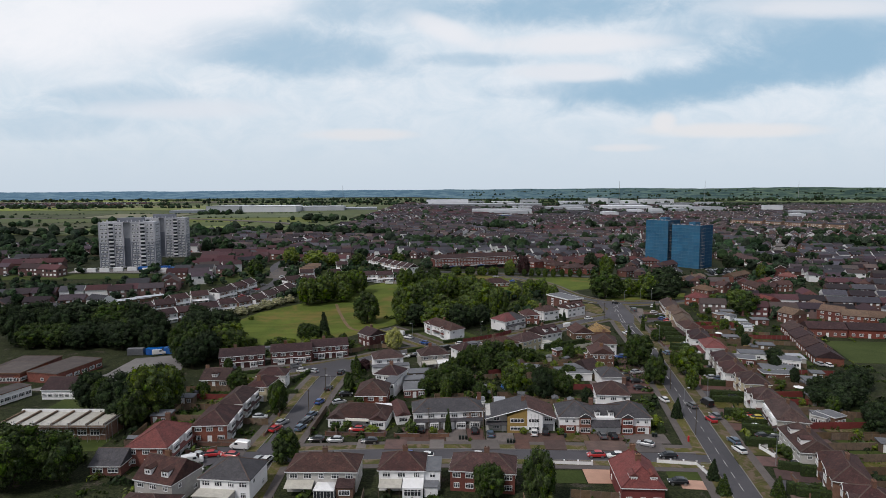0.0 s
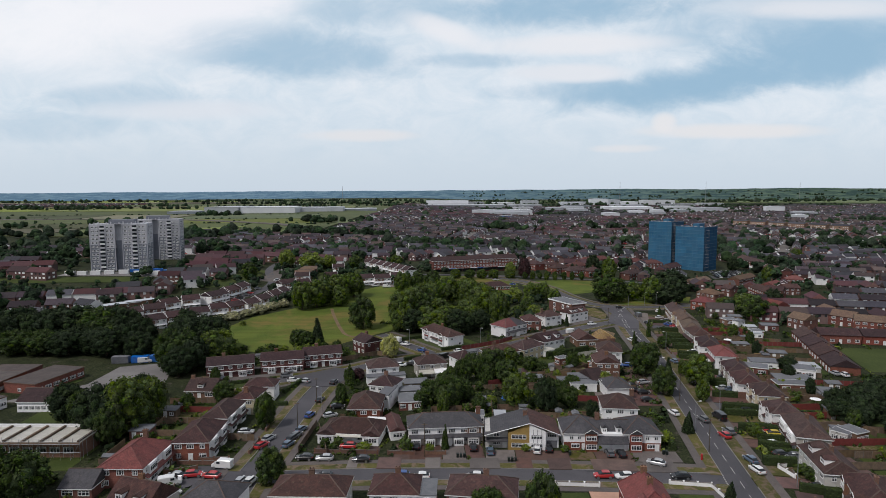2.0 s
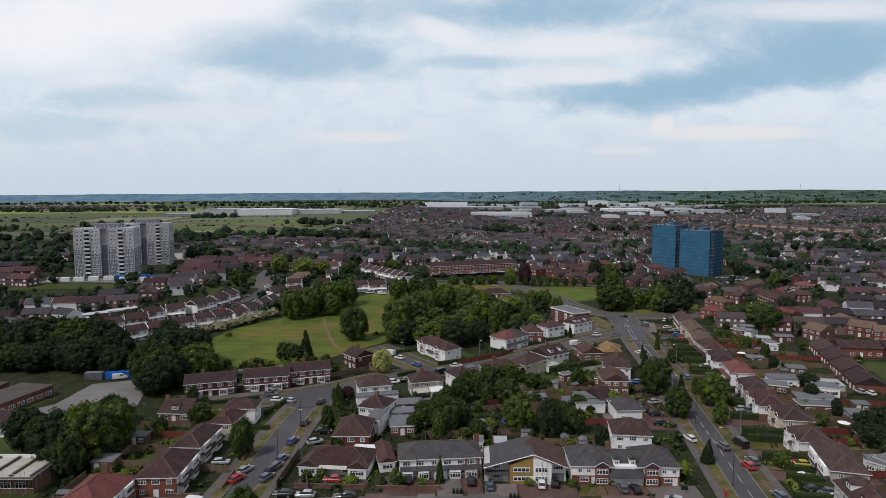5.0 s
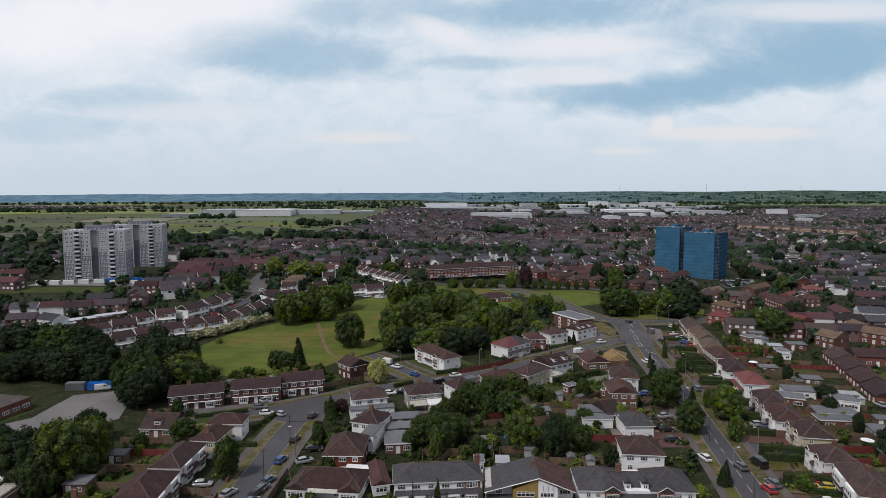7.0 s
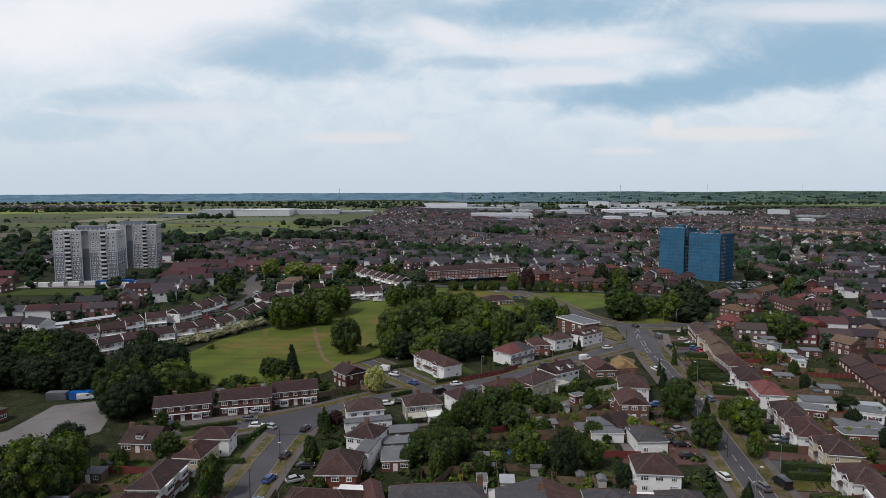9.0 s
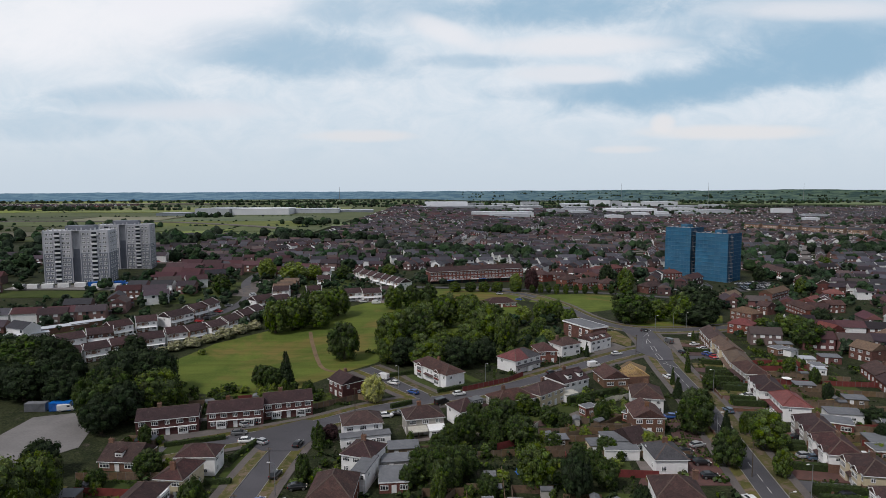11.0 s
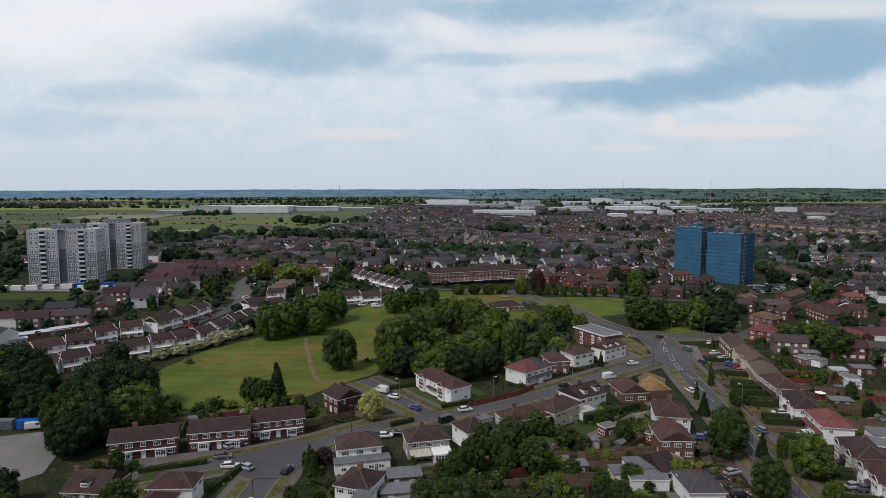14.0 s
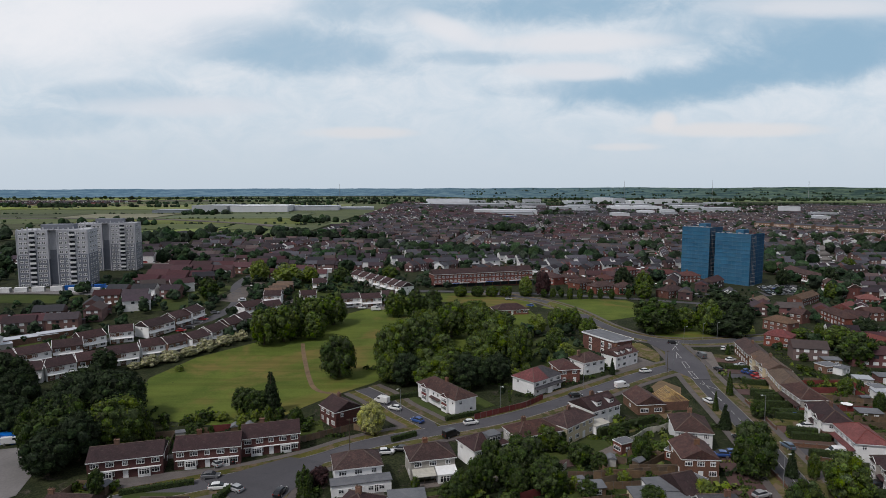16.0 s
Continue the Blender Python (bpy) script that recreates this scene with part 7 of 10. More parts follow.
for x0, y0, x1, y1, n, w in ((250, 690, 560, 740, 50, 14), (420, 860, 800, 900, 50, 16), (520, 1120, 1050, 1180, 60, 22), (180, 760, 420, 800, 30, 12), (700, 1350, 1250, 1400, 60, 25), (60, 1180, 520, 1230, 60, 22), (200, 1620, 1100, 1660, 70, 30)):
    for k in range(n):
        t = rng.random()
        WOODS.append((x0 + (x1 - x0) * t + rng.gauss(0, w), y0 + (y1 - y0) * t + rng.gauss(0, w * 0.6), rng.uniform(3, 6.5)))
FIELD_ROWS = ((770, 860, -900, -170), (860, 980, -1000, -180), (980, 1130, -1150, -200), (1130, 1330, -1300, -260), (1600, 1850, -1700, -330), (1850, 2050, -1300, -250), (2500, 2800, -2200, -300), (2800, 3200, -2600, -260))
for y0, y1, west, east in FIELD_ROWS:
    # hedgerow behind each row of fields
    x = east
    while x > west:
        if rng.random() < 0.85:
            WOODS.append((x, y1 - 4 + rng.gauss(0, 2), rng.choice((1.0, 1.3, 1.8, 3.0)) * (0.5 + y1 / 2600)))
        x -= rng.uniform(3, 7) * (0.5 + y1 / 2600)
    for _ in range(3):
        x = rng.uniform(west, east)
        for k in range(8):
            WOODS.append((x - 0.1 * (y1 - y0) * k / 8, y0 + (y1 - y0) * k / 8, rng.uniform(1.5, 3.0)))
LUMPS = {}
for fineness in (1, 2):
    LUMPS[fineness] = []
    for k in range(7):
        bm = bmesh.new()
        bmesh.ops.create_icosphere(bm, subdivisions=fineness, radius=1.0)
        for v in bm.verts:
            p = v.co * 1.7 + Vector((k * 9.1, 0, 0))
            v.co *= 0.92 + 0.30 * noise.noise(p) + 0.18 * noise.noise(p * 2.6) + random.uniform(-0.13, 0.13)
            if v.co.z < 0:
                v.co.z *= 0.7
        bm.verts.index_update()
        LUMPS[fineness].append((np.array([v.co[:] for v in bm.verts]), np.array([[v.index for v in f.verts] for f in bm.faces])))
        bm.free()
TV, TF = [], []
tree_verts = 0


def far_lobe(c, r, fineness, tall=1.0):
    """One uneven, lumpy part of a distant crown."""
    global tree_verts
    v, f = LUMPS[fineness][rng.randrange(7)]
    a = rng.uniform(0, 6.28)
    turn = np.array(((math.cos(a), math.sin(a), 0), (-math.sin(a), math.cos(a), 0), (0, 0, tall)))
    TV.append(v @ turn * r + np.array(c))
    TF.append(f + tree_verts)
    tree_verts += len(v)


for x, y, r, *foot in WOODS:
    z = foot[0] if foot else gz(x, y)
    tall = rng.uniform(0.85, 1.3)
    if y > 1100:
        far_lobe((x, y, z + r * 0.75 * tall), r, 1, tall)
    elif y > 560:
        far_lobe((x, y, z + r * 0.8 * tall), r * 0.85, 2 if r > 2 else 1, tall)
        if r > 2:
            for k in range(2):
                a, u = rng.uniform(0, 6.28), rng.uniform(0.35, 0.6) * r
                far_lobe((x + math.cos(a) * u, y + math.sin(a) * u, z + r * rng.uniform(0.6, 1.3) * tall), r * rng.uniform(0.4, 0.55), 1)
    else:
        far_lobe((x, y, z + r * 0.8 * tall), r * 0.72, 2, tall)
        for k in range(7 if r > 2.5 else 3):
            a, u = k * 2.4 + rng.uniform(-0.4, 0.4), rng.uniform(0.35, 0.72) * r
            far_lobe((x + math.cos(a) * u, y + math.sin(a) * u, z + r * rng.uniform(0.4, 1.45) * tall), r * rng.uniform(0.30, 0.48), 2 if r > 2.5 else 1)
TV, TF = np.concatenate(TV), np.concatenate(TF)
me = bpy.data.meshes.new("far_trees")
me.from_pydata(TV.tolist(), [], TF.tolist())
me.materials.append(MAT["t_far"])
tagged(part("far_trees", me, None), "distant dark green garden trees and woods", "trees", kind="stuff")

# ---- warehouses and fields in the distance ----


def warehouse(x, y, a, w, d, h, material):
    h *= 0.8
    thing = base("warehouse", x, y, a, 0)
    tagged(thing, {"clad_grey": "large grey metal-clad distribution shed", "tarp": "low blue metal-clad shed"}.get(material, "large pale metal-clad distribution shed with low roof"), "warehouse")
    part("wall", box(-w / 2, 0, -2, w / 2, d, h), MAT[material], thing)
    bm = bmesh.new()
    n = max(1, round(w / 60))
    for k in range(n):
        u0, u1 = -w / 2 + w * k / n, -w / 2 + w * (k + 1) / n
        add_solid(bm, [(u0, -0.5, h), (u1, -0.5, h), (u1, d + 0.5, h), (u0, d + 0.5, h)],
                  [(u0 + w / n * 0.48, -0.5, h + 0.5), (u0 + w / n * 0.52, -0.5, h + 0.5), (u0 + w / n * 0.52, d + 0.5, h + 0.5), (u0 + w / n * 0.48, d + 0.5, h + 0.5)])
    part("roof", bm, MAT["clad_white" if material == "clad_white" else "clad"], thing)
    for k in range(3 if h > 20 else 0):
        u = -w / 2 + 9 + 24 * k
        if u < w / 2 - 4:
            part("loading_door", box(u - 2, -0.1, 0, u + 2, -0.003, 4.5), MAT["clad_grey"], thing)


for q in ((-592, 1400, 4, 66, 60, 22, "clad_grey"), (-512, 1425, -10, 84, 90, 33, "clad_mid"), (-405, 1430, 4, 125, 100, 32, "clad_white"), (-300, 1520, 6, 110, 90, 27, "clad"), (-215, 1600, 6, 90, 70, 20, "clad_grey"),
          (45, 2080, 2, 340, 110, 15, "clad_mid"), (20, 2200, 2, 150, 80, 31, "clad_white"), (161, 1470, -4, 93, 60, 11, "clad"), (150, 1530, -4, 150, 60, 15, "clad_white"), (137, 1352, -4, 36, 22, 7, "tarp"), (396, 2750, 0, 75, 60, 16, "clad"),
          (546, 2480, -3, 115, 120, 13, "clad"), (658, 2560, -3, 72, 60, 28, "clad_white"), (747, 2640, -3, 42, 60, 22, "clad"), (760, 2465, -3, 54, 70, 16, "clad_white"), (902, 2540, -3, 125, 90, 20, "clad_white"), (562, 1840, -5, 141, 90, 12, "clad_white"),
          (506, 1585, -5, 36, 40, 9, "clad_white"), (393, 1420, -5, 36, 40, 10, "clad_white"), (548, 1552, -5, 26, 40, 14, "clad_white"), (336, 1808, 0, 44, 60, 12, "clad_mid"), (387, 1728, 0, 50, 60, 10, "clad"), (713, 1832, -5, 74, 80, 13, "clad_white"),
          (752, 1711, -8, 86, 60, 11, "clad"), (530, 1495, -5, 30, 30, 10, "clad"), (907, 1668, -6, 48, 20, 18, "clad_white"), (759, 1294, -10, 26, 24, 9, "clad_white"), (300, 2200, 0, 120, 70, 12, "clad_mid"), (470, 2120, -2, 90, 60, 10, "clad_grey"),
          (650, 2140, -4, 110, 60, 11, "clad"), (260, 1960, 0, 60, 40, 9, "clad_white"), (420, 1960, -2, 70, 50, 10, "clad"), (830, 2150, -5, 120, 60, 12, "clad_mid"), (1010, 2300, -6, 90, 50, 11, "clad"), (640, 1640, -5, 40, 40, 9, "clad_mid"),
          (880, 1480, -8, 50, 30, 8, "clad"), (250, 2480, 0, 90, 60, 14, "clad_white"), (120, 2600, 0, 120, 60, 14, "clad_mid")):
    warehouse(*q)
rng = random.Random(23)
area("farmland", [(-3600, 1500), (-300, 690), (-170, 760), (-170, 1250), (-60, 2400), (-200, 3600), (-2400, 3500)], 1.4, MAT["farfield"], "distant flat green farm field", "field", step=140.0)
for y0, y1, west, east in FIELD_ROWS:
    x = east
    while x > west:
        w = (y0 + y1) * rng.uniform(0.06, 0.20)
        slant = rng.uniform(-0.25, 0.05) * (y1 - y0)
        area("field", [(x - w + slant, y1 - 8), (x + slant - 6, y1 - 8), (x - 6, y0), (x - w, y0)], 2.6, MAT[rng.choice(("farcrop", "farfield", "farcrop", "farstubble", "farfield"))], "distant flat farm field", "field", step=400.0)
        x -= w
for cs in ([(-170, 1000), (-62, 985), (-58, 1085), (-178, 1100)], [(-1400, 3000), (1400, 2900), (1500, 3500), (-1400, 3600)], [(1300, 2900), (3000, 2200), (3300, 2700), (1500, 3500)], [(-330, 590), (-285, 640), (-285, 900), (-420, 760)]):
    area("field", cs, 2.6, MAT["farfield" if cs[0][1] > 2000 else "farcrop"], "distant flat green farm field", "field", step=400.0)
# pale access road that curves past the sheds
ribbon("far_road", densify(smooth([(-900, 1120), (-520, 1130), (-330, 1010), (-210, 900), (-150, 780)]), 40), 7, -7, -0.2, 3.4, MAT["concrete"], label="pale distant access road across the fields", cat="road")

for x, y, h in ((870, 3000, 96), (1290, 3000, 98), (1750, 3000, 92), (-420, 2600, 80)):
    t = base("radio_mast", x, y, 0, 0)
    tagged(t, "thin lattice radio mast on the distant hill", "mast", "radio masts")
    bm = bmesh.new()
    add_bar(bm, (0, 0, 0), (0, 0, h), 1.1, 0.5, 4)
    part("mast", bm, MAT["steel"], t)

area("green", [(-285, 380), (-196, 384), (-192, 400), (-280, 396)], 0.08, MAT["grass"], "mown grass below the tower blocks", "lawn")
area("site_compound", [(-250, 402), (-178, 404), (-178, 420), (-250, 412)], 0.10, MAT["grit"], "pale building site compound below the towers", "yard")

# ---- trees, hedges ----


def crown_mesh(name, rng, kind, material, count, size):
    """A crown in a box one unit in radius and one unit tall (trunk foot at 0): billows of foliage set with many small leaf clumps."""
    lobes = []
    if kind == "conifer":
        for k in range(10):
            z = 0.07 + 0.88 * k / 10
            r = 1.0 * (1 - z) ** 0.75
            for j in range(6 if k < 7 else 3):
                a = j * 1.05 + k * 0.5 + rng.uniform(-0.2, 0.2)
                lobes.append(((math.cos(a) * r * 0.55, math.sin(a) * r * 0.55, z), (max(0.06, r * 0.46), 0.07)))
    else:
        low = 0.10 if kind != "blossom" else 0.0
        mid = 0.46 + low * 0.2
        lobes.append(((0, 0, mid), (0.76, 0.43)))
        n = 54 if kind != "blossom" else 14
        for k in range(n):
            e = math.asin(-0.82 + 1.8 * (k + 0.5) / n)
            a = k * 2.39996 + rng.uniform(-0.25, 0.25)
            o = rng.uniform(0.60, 0.80)
            s = rng.uniform(0.15, 0.29) * (1.0 if kind != "blossom" else 1.4)
            lobes.append(((math.cos(a) * math.cos(e) * o, math.sin(a) * math.cos(e) * o, mid + math.sin(e) * o * 0.58), (s, s * 0.55)))
    verts, faces = [], []
    share = [b[0] * b[1] for _, b in lobes]
    total = sum(share)
    for (c, b), s in zip(lobes, share):
        out = Vector((c[0], c[1], (c[2] - 0.45) * 1.6))
        for _ in range(int(count * s / total)):
            v = Vector((rng.gauss(0, 1), rng.gauss(0, 1), rng.gauss(0, 1))).normalized()
            v = (v + out * 0.7).normalized()
            k = rng.uniform(0.86, 1.12)
            p = Vector((c[0] + v.x * b[0] * k, c[1] + v.y * b[0] * k, c[2] + v.z * b[1] * k))
            nrm = (v + Vector((rng.gauss(0, 0.38), rng.gauss(0, 0.38), rng.gauss(0.1, 0.38)))).normalized()
            t = nrm.orthogonal().normalized()
            t.rotate(Matrix.Rotation(rng.uniform(0, 6.28), 3, nrm))
            q = nrm.cross(t)
            e = size * rng.uniform(0.55, 1.3)
            i = len(verts)
            quad = [p - t * e, p - q * e * 0.75 + nrm * e * 0.2, p + t * e, p + q * e * 0.75 + nrm * e * 0.2]
            verts += [Vector((w.x, w.y, p.z + (w.z - p.z) * 0.55)) for w in quad]
            faces.append((i, i + 1, i + 2, i + 3))
    for c, b in lobes:  # the dense inside of each billow
        v, f = LUMPS[2 if b[0] > 0.5 else 1][rng.randrange(7)]
        i = len(verts)
        verts += [Vector((c[0] + p[0] * b[0] * 0.93, c[1] + p[1] * b[0] * 0.93, c[2] + p[2] * b[1] * 0.93)) for p in v]
        faces += [tuple(int(k) + i for k in q) for q in f]
    me = bpy.data.meshes.new(name)
    me.from_pydata([tuple(v) for v in verts], [], faces)
    me.materials.append(material)
    return me


def trunk_mesh(rng, conifer=False):
    bm = bmesh.new()
    if conifer:
        add_bar(bm, (0, 0, -0.03), (0, 0, 0.9), 0.07, 0.01, 6)
    else:
        add_bar(bm, (0, 0, -0.03), (0.02, 0.01, 0.40), 0.085, 0.05, 7)
        for k in range(5):
            a = k * 1.26 + rng.uniform(-0.3, 0.3)
            z = rng.uniform(0.22, 0.4)
            add_bar(bm, (0.01, 0.01, z), (math.cos(a) * 0.5, math.sin(a) * 0.5, z + rng.uniform(0.25, 0.4)), 0.04, 0.012, 5)
    return mesh_of("trunk", bm, MAT["bark"])


TREES = {}
LOOK = {"broad": ("broadleaf tree with a dense dark green crown", ("leaf", "leaf_mid", "leaf", "leaf_mid", "leaf", "leaf")),
        "conifer": ("dark green conical conifer", ("leaf_fir", "leaf_fir", "leaf")),
        "round": ("small round-headed street tree", ("leaf", "leaf_mid")),
        "pale": ("pale yellow-green variegated tree", ("leaf_pale",)),
        "blossom": ("hawthorn bush covered in cream blossom", ("leaf_blossom", "leaf_blossom")),
        "copper": ("dark purple copper-leaved tree", ("leaf_copper",)),
        "dark": ("tall dark green woodland tree with a dense crown", ("leaf_fir", "leaf_fir", "leaf")),
        "lime": ("bright yellow-green broadleaf tree", ("leaf_lime",)),
        "bush": ("rounded green garden shrub", ("leaf_mid", "leaf", "leaf_lime"))}
made = 0
for kind, (label, mats) in LOOK.items():
    TREES[kind] = []
    for k, m in enumerate(mats):
        rng = random.Random(made * 31 + 5)
        made += 1
        near = kind in ("broad", "pale", "lime", "dark")
        shape = "conifer" if kind == "conifer" else ("blossom" if kind in ("blossom", "bush") else "broad")
        full = 3000 if near else (1800 if kind != "bush" else 260)
        thin = 1300 if near else (900 if kind != "bush" else 200)
        fine = 0.042 if near else (0.075 if kind != "bush" else 0.12)
        TREES[kind].append((crown_mesh("crown", rng, shape, MAT[m], full, fine), trunk_mesh(rng, kind == "conifer"),
                            crown_mesh("crown", rng, shape, MAT[m], thin, fine * 1.4)))
tree_count = 0


def tree(kind, x, y, h, r, pick=None):
    """A tree h metres tall with a crown r metres in radius."""
    global tree_count
    rng = random.Random(int(x * 13) * 101 + int(y * 17))
    if kind == "broad" and (x < -85 and y < 300 or x > 92 and y < 240 or -8 < x < 46 and 165 < y < 200 and rng.random() < 0.5 or x > 90 and y > 330 and rng.random() < 0.6):
        kind = "dark"
    crown, trunk, light_crown = TREES[kind][rng.randrange(len(TREES[kind])) if pick is None else pick]
    if y > 262 and kind == "broad" and x > -60 and pick is None and rng.random() < 0.7:
        crown, trunk, light_crown = TREES[kind][rng.choice((1, 3))]
    if y > 335 or y > 262 and not -45 < x < 60:
        crown = light_crown
    if kind == "bush":
        t = tagged(part("shrub", crown, None), LOOK[kind][0], "shrub", "garden shrubs")
        t.matrix_world = pose(x, y, gz(x, y), 0, 0, rng.uniform(0, 360))
        t.scale = (r, r, h)
        return
    t = base("tree" if kind not in ("bush", "blossom") else "shrub", x, y, rng.uniform(0, 360))
    tagged(t, LOOK[kind][0], "tree" if kind not in ("bush", "blossom") else "shrub", "garden shrubs" if kind == "bush" else "trees")
    t.scale = (r * 0.9, r * 0.9, h * 0.95)
    part("trunk", trunk, None, t)
    part("crown", crown, None, t)
    tree_count += 1


def hedge(x0, y0, x1, y1, h=1.5, w=1.1):
    """A clipped hedge with leafy, slightly uneven faces."""
    rng = random.Random(int(x0 * 31 + y0 * 17 + x1))
    L = math.hypot(x1 - x0, y1 - y0)
    a = math.degrees(math.atan2(y1 - y0, x1 - x0))
    t = base("hedge", x0, y0, a)
    tagged(t, "clipped dark green garden hedge", "hedge")
    verts, faces = [], []
    n = max(2, int(L / 0.8))
    for k in range(n + 1):
        X = L * k / n
        j = [rng.uniform(-0.1, 0.1) for _ in range(5)]
        verts += [(X, -w / 2 + j[0], -0.3), (X, -w / 2 + j[1], h * 0.88), (X, -w * 0.2, h + j[2]), (X, w * 0.2, h + j[3]), (X, w / 2 + j[4], h * 0.88), (X, w / 2, -0.3)]
    for k in range(n):
        for j in range(5):
            faces.append((6 * k + j, 6 * k + 6 + j, 6 * k + 7 + j, 6 * k + 1 + j))
    faces += [(0, 1, 2, 3, 4, 5), tuple(6 * n + j for j in (5, 4, 3, 2, 1, 0))]
    for _ in range(int(L * 26)):
        X, s = rng.uniform(0, L), rng.randrange(3)
        if s == 0:
            p, nrm = Vector((X, -w / 2, rng.uniform(0, h))), Vector((0, -1, 0.2))
        elif s == 1:
            p, nrm = Vector((X, rng.uniform(-w / 2, w / 2), h)), Vector((0, 0, 1))
        else:
            p, nrm = Vector((X, w / 2, rng.uniform(0, h))), Vector((0, 1, 0.2))
        nrm = (nrm + Vector((rng.gauss(0, 0.4), rng.gauss(0, 0.4), rng.gauss(0, 0.4)))).normalized()
        tt = nrm.orthogonal().normalized()
        q = nrm.cross(tt)
        e = rng.uniform(0.10, 0.24)
        i = len(verts)
        verts += [p - tt * e, p - q * e, p + tt * e, p + q * e]
        faces.append((i, i + 1, i + 2, i + 3))
    me = bpy.data.meshes.new("foliage")
    me.from_pydata([tuple(v) for v in verts], [], faces)
    me.materials.append(MAT["leaf"])
    part("foliage", me, None, t)


def fence(x0, y0, x1, y1, h=1.8, material="timber"):
    """A close-boarded garden fence: posts and panels."""
    L = math.hypot(x1 - x0, y1 - y0)
    a = math.degrees(math.atan2(y1 - y0, x1 - x0))
    t = base("fence", x0, y0, a)
    tagged(t, "weathered brown timber panel fence between gardens" if material == "timber" else "red-stained close-boarded timber fence", "fence")
    n = max(1, round(L / 2.0))
    key = ("fence", round(L / n, 2), h, material)
    if key not in SHARED:
        s = L / n
        bm = bmesh.new()
        vs = []
        for k in range(9):
            X, o = 0.05 + (s - 0.1) * k / 8, 0.02 if k % 2 else 0.045
            vs.append([bm.verts.new((X, yy, zz)) for yy, zz in ((-o, 0.04), (-o, h - 0.06), (-0.06, h - 0.05), (-0.06, h), (0.06, h), (0.06, h - 0.05), (o, h - 0.06), (o, 0.04))])
        for p, q in zip(vs, vs[1:]):
            for k in range(8):
                bm.faces.new((p[k], q[k], q[(k + 1) % 8], p[(k + 1) % 8]))
        bm.faces.new(vs[0])
        bm.faces.new(vs[-1][::-1])
        bmesh.ops.recalc_face_normals(bm, faces=bm.faces)
        SHARED[key] = (mesh_of("panel", bm, MAT[material]), mesh_of("post", box(-0.05, -0.05, -0.2, 0.05, 0.05, h + 0.08), MAT["concrete"]))
    for k in range(n + 1):
        p = part("post", SHARED[key][1], None, t)
        p.matrix_basis = pose(L * k / n, 0, 0)
        if k < n:
            p = part("panel", SHARED[key][0], None, t)
            p.matrix_basis = pose(L * k / n, 0, 0)

# trees round the park and along the streets
tree("broad", -36.4, 285.8, 15.4, 7.4)
tree("broad", -18.5, 281.2, 11.2, 6.0)
tree("broad", -19.4, 293.4, 16.5, 7.5)
tree("dark", -12.7, 278.9, 11.2, 7.0)
tree("broad", -14.1, 306.4, 16.5, 9.4)
tree("broad", -3.2, 273.4, 11.2, 8.3)
tree("dark", 7.7, 274.4, 12.2, 7.6)
tree("dark", 17.3, 280.9, 10.4, 6.2)
tree("broad", 19.4, 306.2, 16.5, 9.2)
tree("broad", 13.3, 304.1, 11.2, 7.9)
tree("broad", -9.7, 300.4, 11.2, 6.9)
tree("broad", -9.9, 306.5, 16.5, 8.3)
tree("broad", 14.7, 335.0, 16.5, 8.6, 1)
tree("broad", 3.0, 338.0, 16.5, 8.8, 3)
tree("broad", -7.0, 324.0, 16.5, 8.8, 1)
tree("broad", 21.5, 324.0, 15.0, 7.4, 3)
tree("broad", -50.6, 355.8, 15.7, 7.6)
tree("broad", -54.9, 332.9, 11.2, 6.4)
tree("broad", -57.1, 345.4, 16.5, 7.9)
tree("broad", -66.4, 328.6, 16.5, 8.0)
tree("broad", -73.0, 323.3, 16.5, 6.7)
tree("broad", -23.6, 373.9, 12.5, 6.8)
tree("broad", -14.0, 374.8, 13.4, 6.1)
tree("broad", -5.7, 375.6, 13.4, 6.1)
tree("broad", 45.5, 325.9, 8.2, 4.7)
tree("broad", 57.7, 352.7, 11.0, 5.4)
tree("lime", 41.0, 345.5, 9.0, 5.2)
tree("broad", 43.0, 316.0, 8.0, 3.8)
tree("broad", 33.0, 322.0, 7.0, 3.4)
for q in ((28.5, 297.0, 2.6, 2.0), (31.5, 304.5, 2.2, 1.8), (27.0, 305.0, 3.2, 2.3), (37.0, 314.0, 2.4, 1.9), (24.5, 288.0, 2.4, 2.0), (39.5, 322.5, 2.8, 2.1), (22.0, 294.0, 3.0, 2.4)):
    tree("bush", *q)
tree("broad", 50.8, 350.6, 11.5, 5.0)
tree("broad", 94.7, 351.2, 16.5, 11.9)
tree("broad", 125.1, 346.7, 11.2, 11.0)
tree("broad", 138.4, 377.0, 16.5, 14.4)
tree("broad", 110.2, 356.7, 11.8, 7.0)
tree("broad", 118.7, 437.4, 11.2, 5.6)
tree("broad", 120.8, 445.5, 16.5, 6.7)
tree("broad", 113.8, 466.2, 16.3, 6.2)
tree("broad", 15.2, 377.6, 8.5, 8.2)
tree("broad", 24.3, 355.8, 7.9, 10.2)
tree("lime", -115.2, 460.0, 14.0, 7.8)
tree("lime", -94.3, 448.1, 13.5, 11.5)
tree("broad", -124.2, 400.4, 12.1, 6.2)
tree("broad", -64.5, 465.2, 10.8, 6.8)
tree("broad", -35.5, 483.2, 9.5, 6.7)
tree("broad", -98.6, 239.4, 16.5, 9.5)
tree("broad", -83.5, 230.5, 14.0, 8.6, 1)
tree("broad", -88.5, 222.5, 13.0, 7.0, 1)
tree("broad", -92.3, 247.1, 16.5, 10.0)
tree("broad", -92.3, 218.3, 11.2, 4.8)
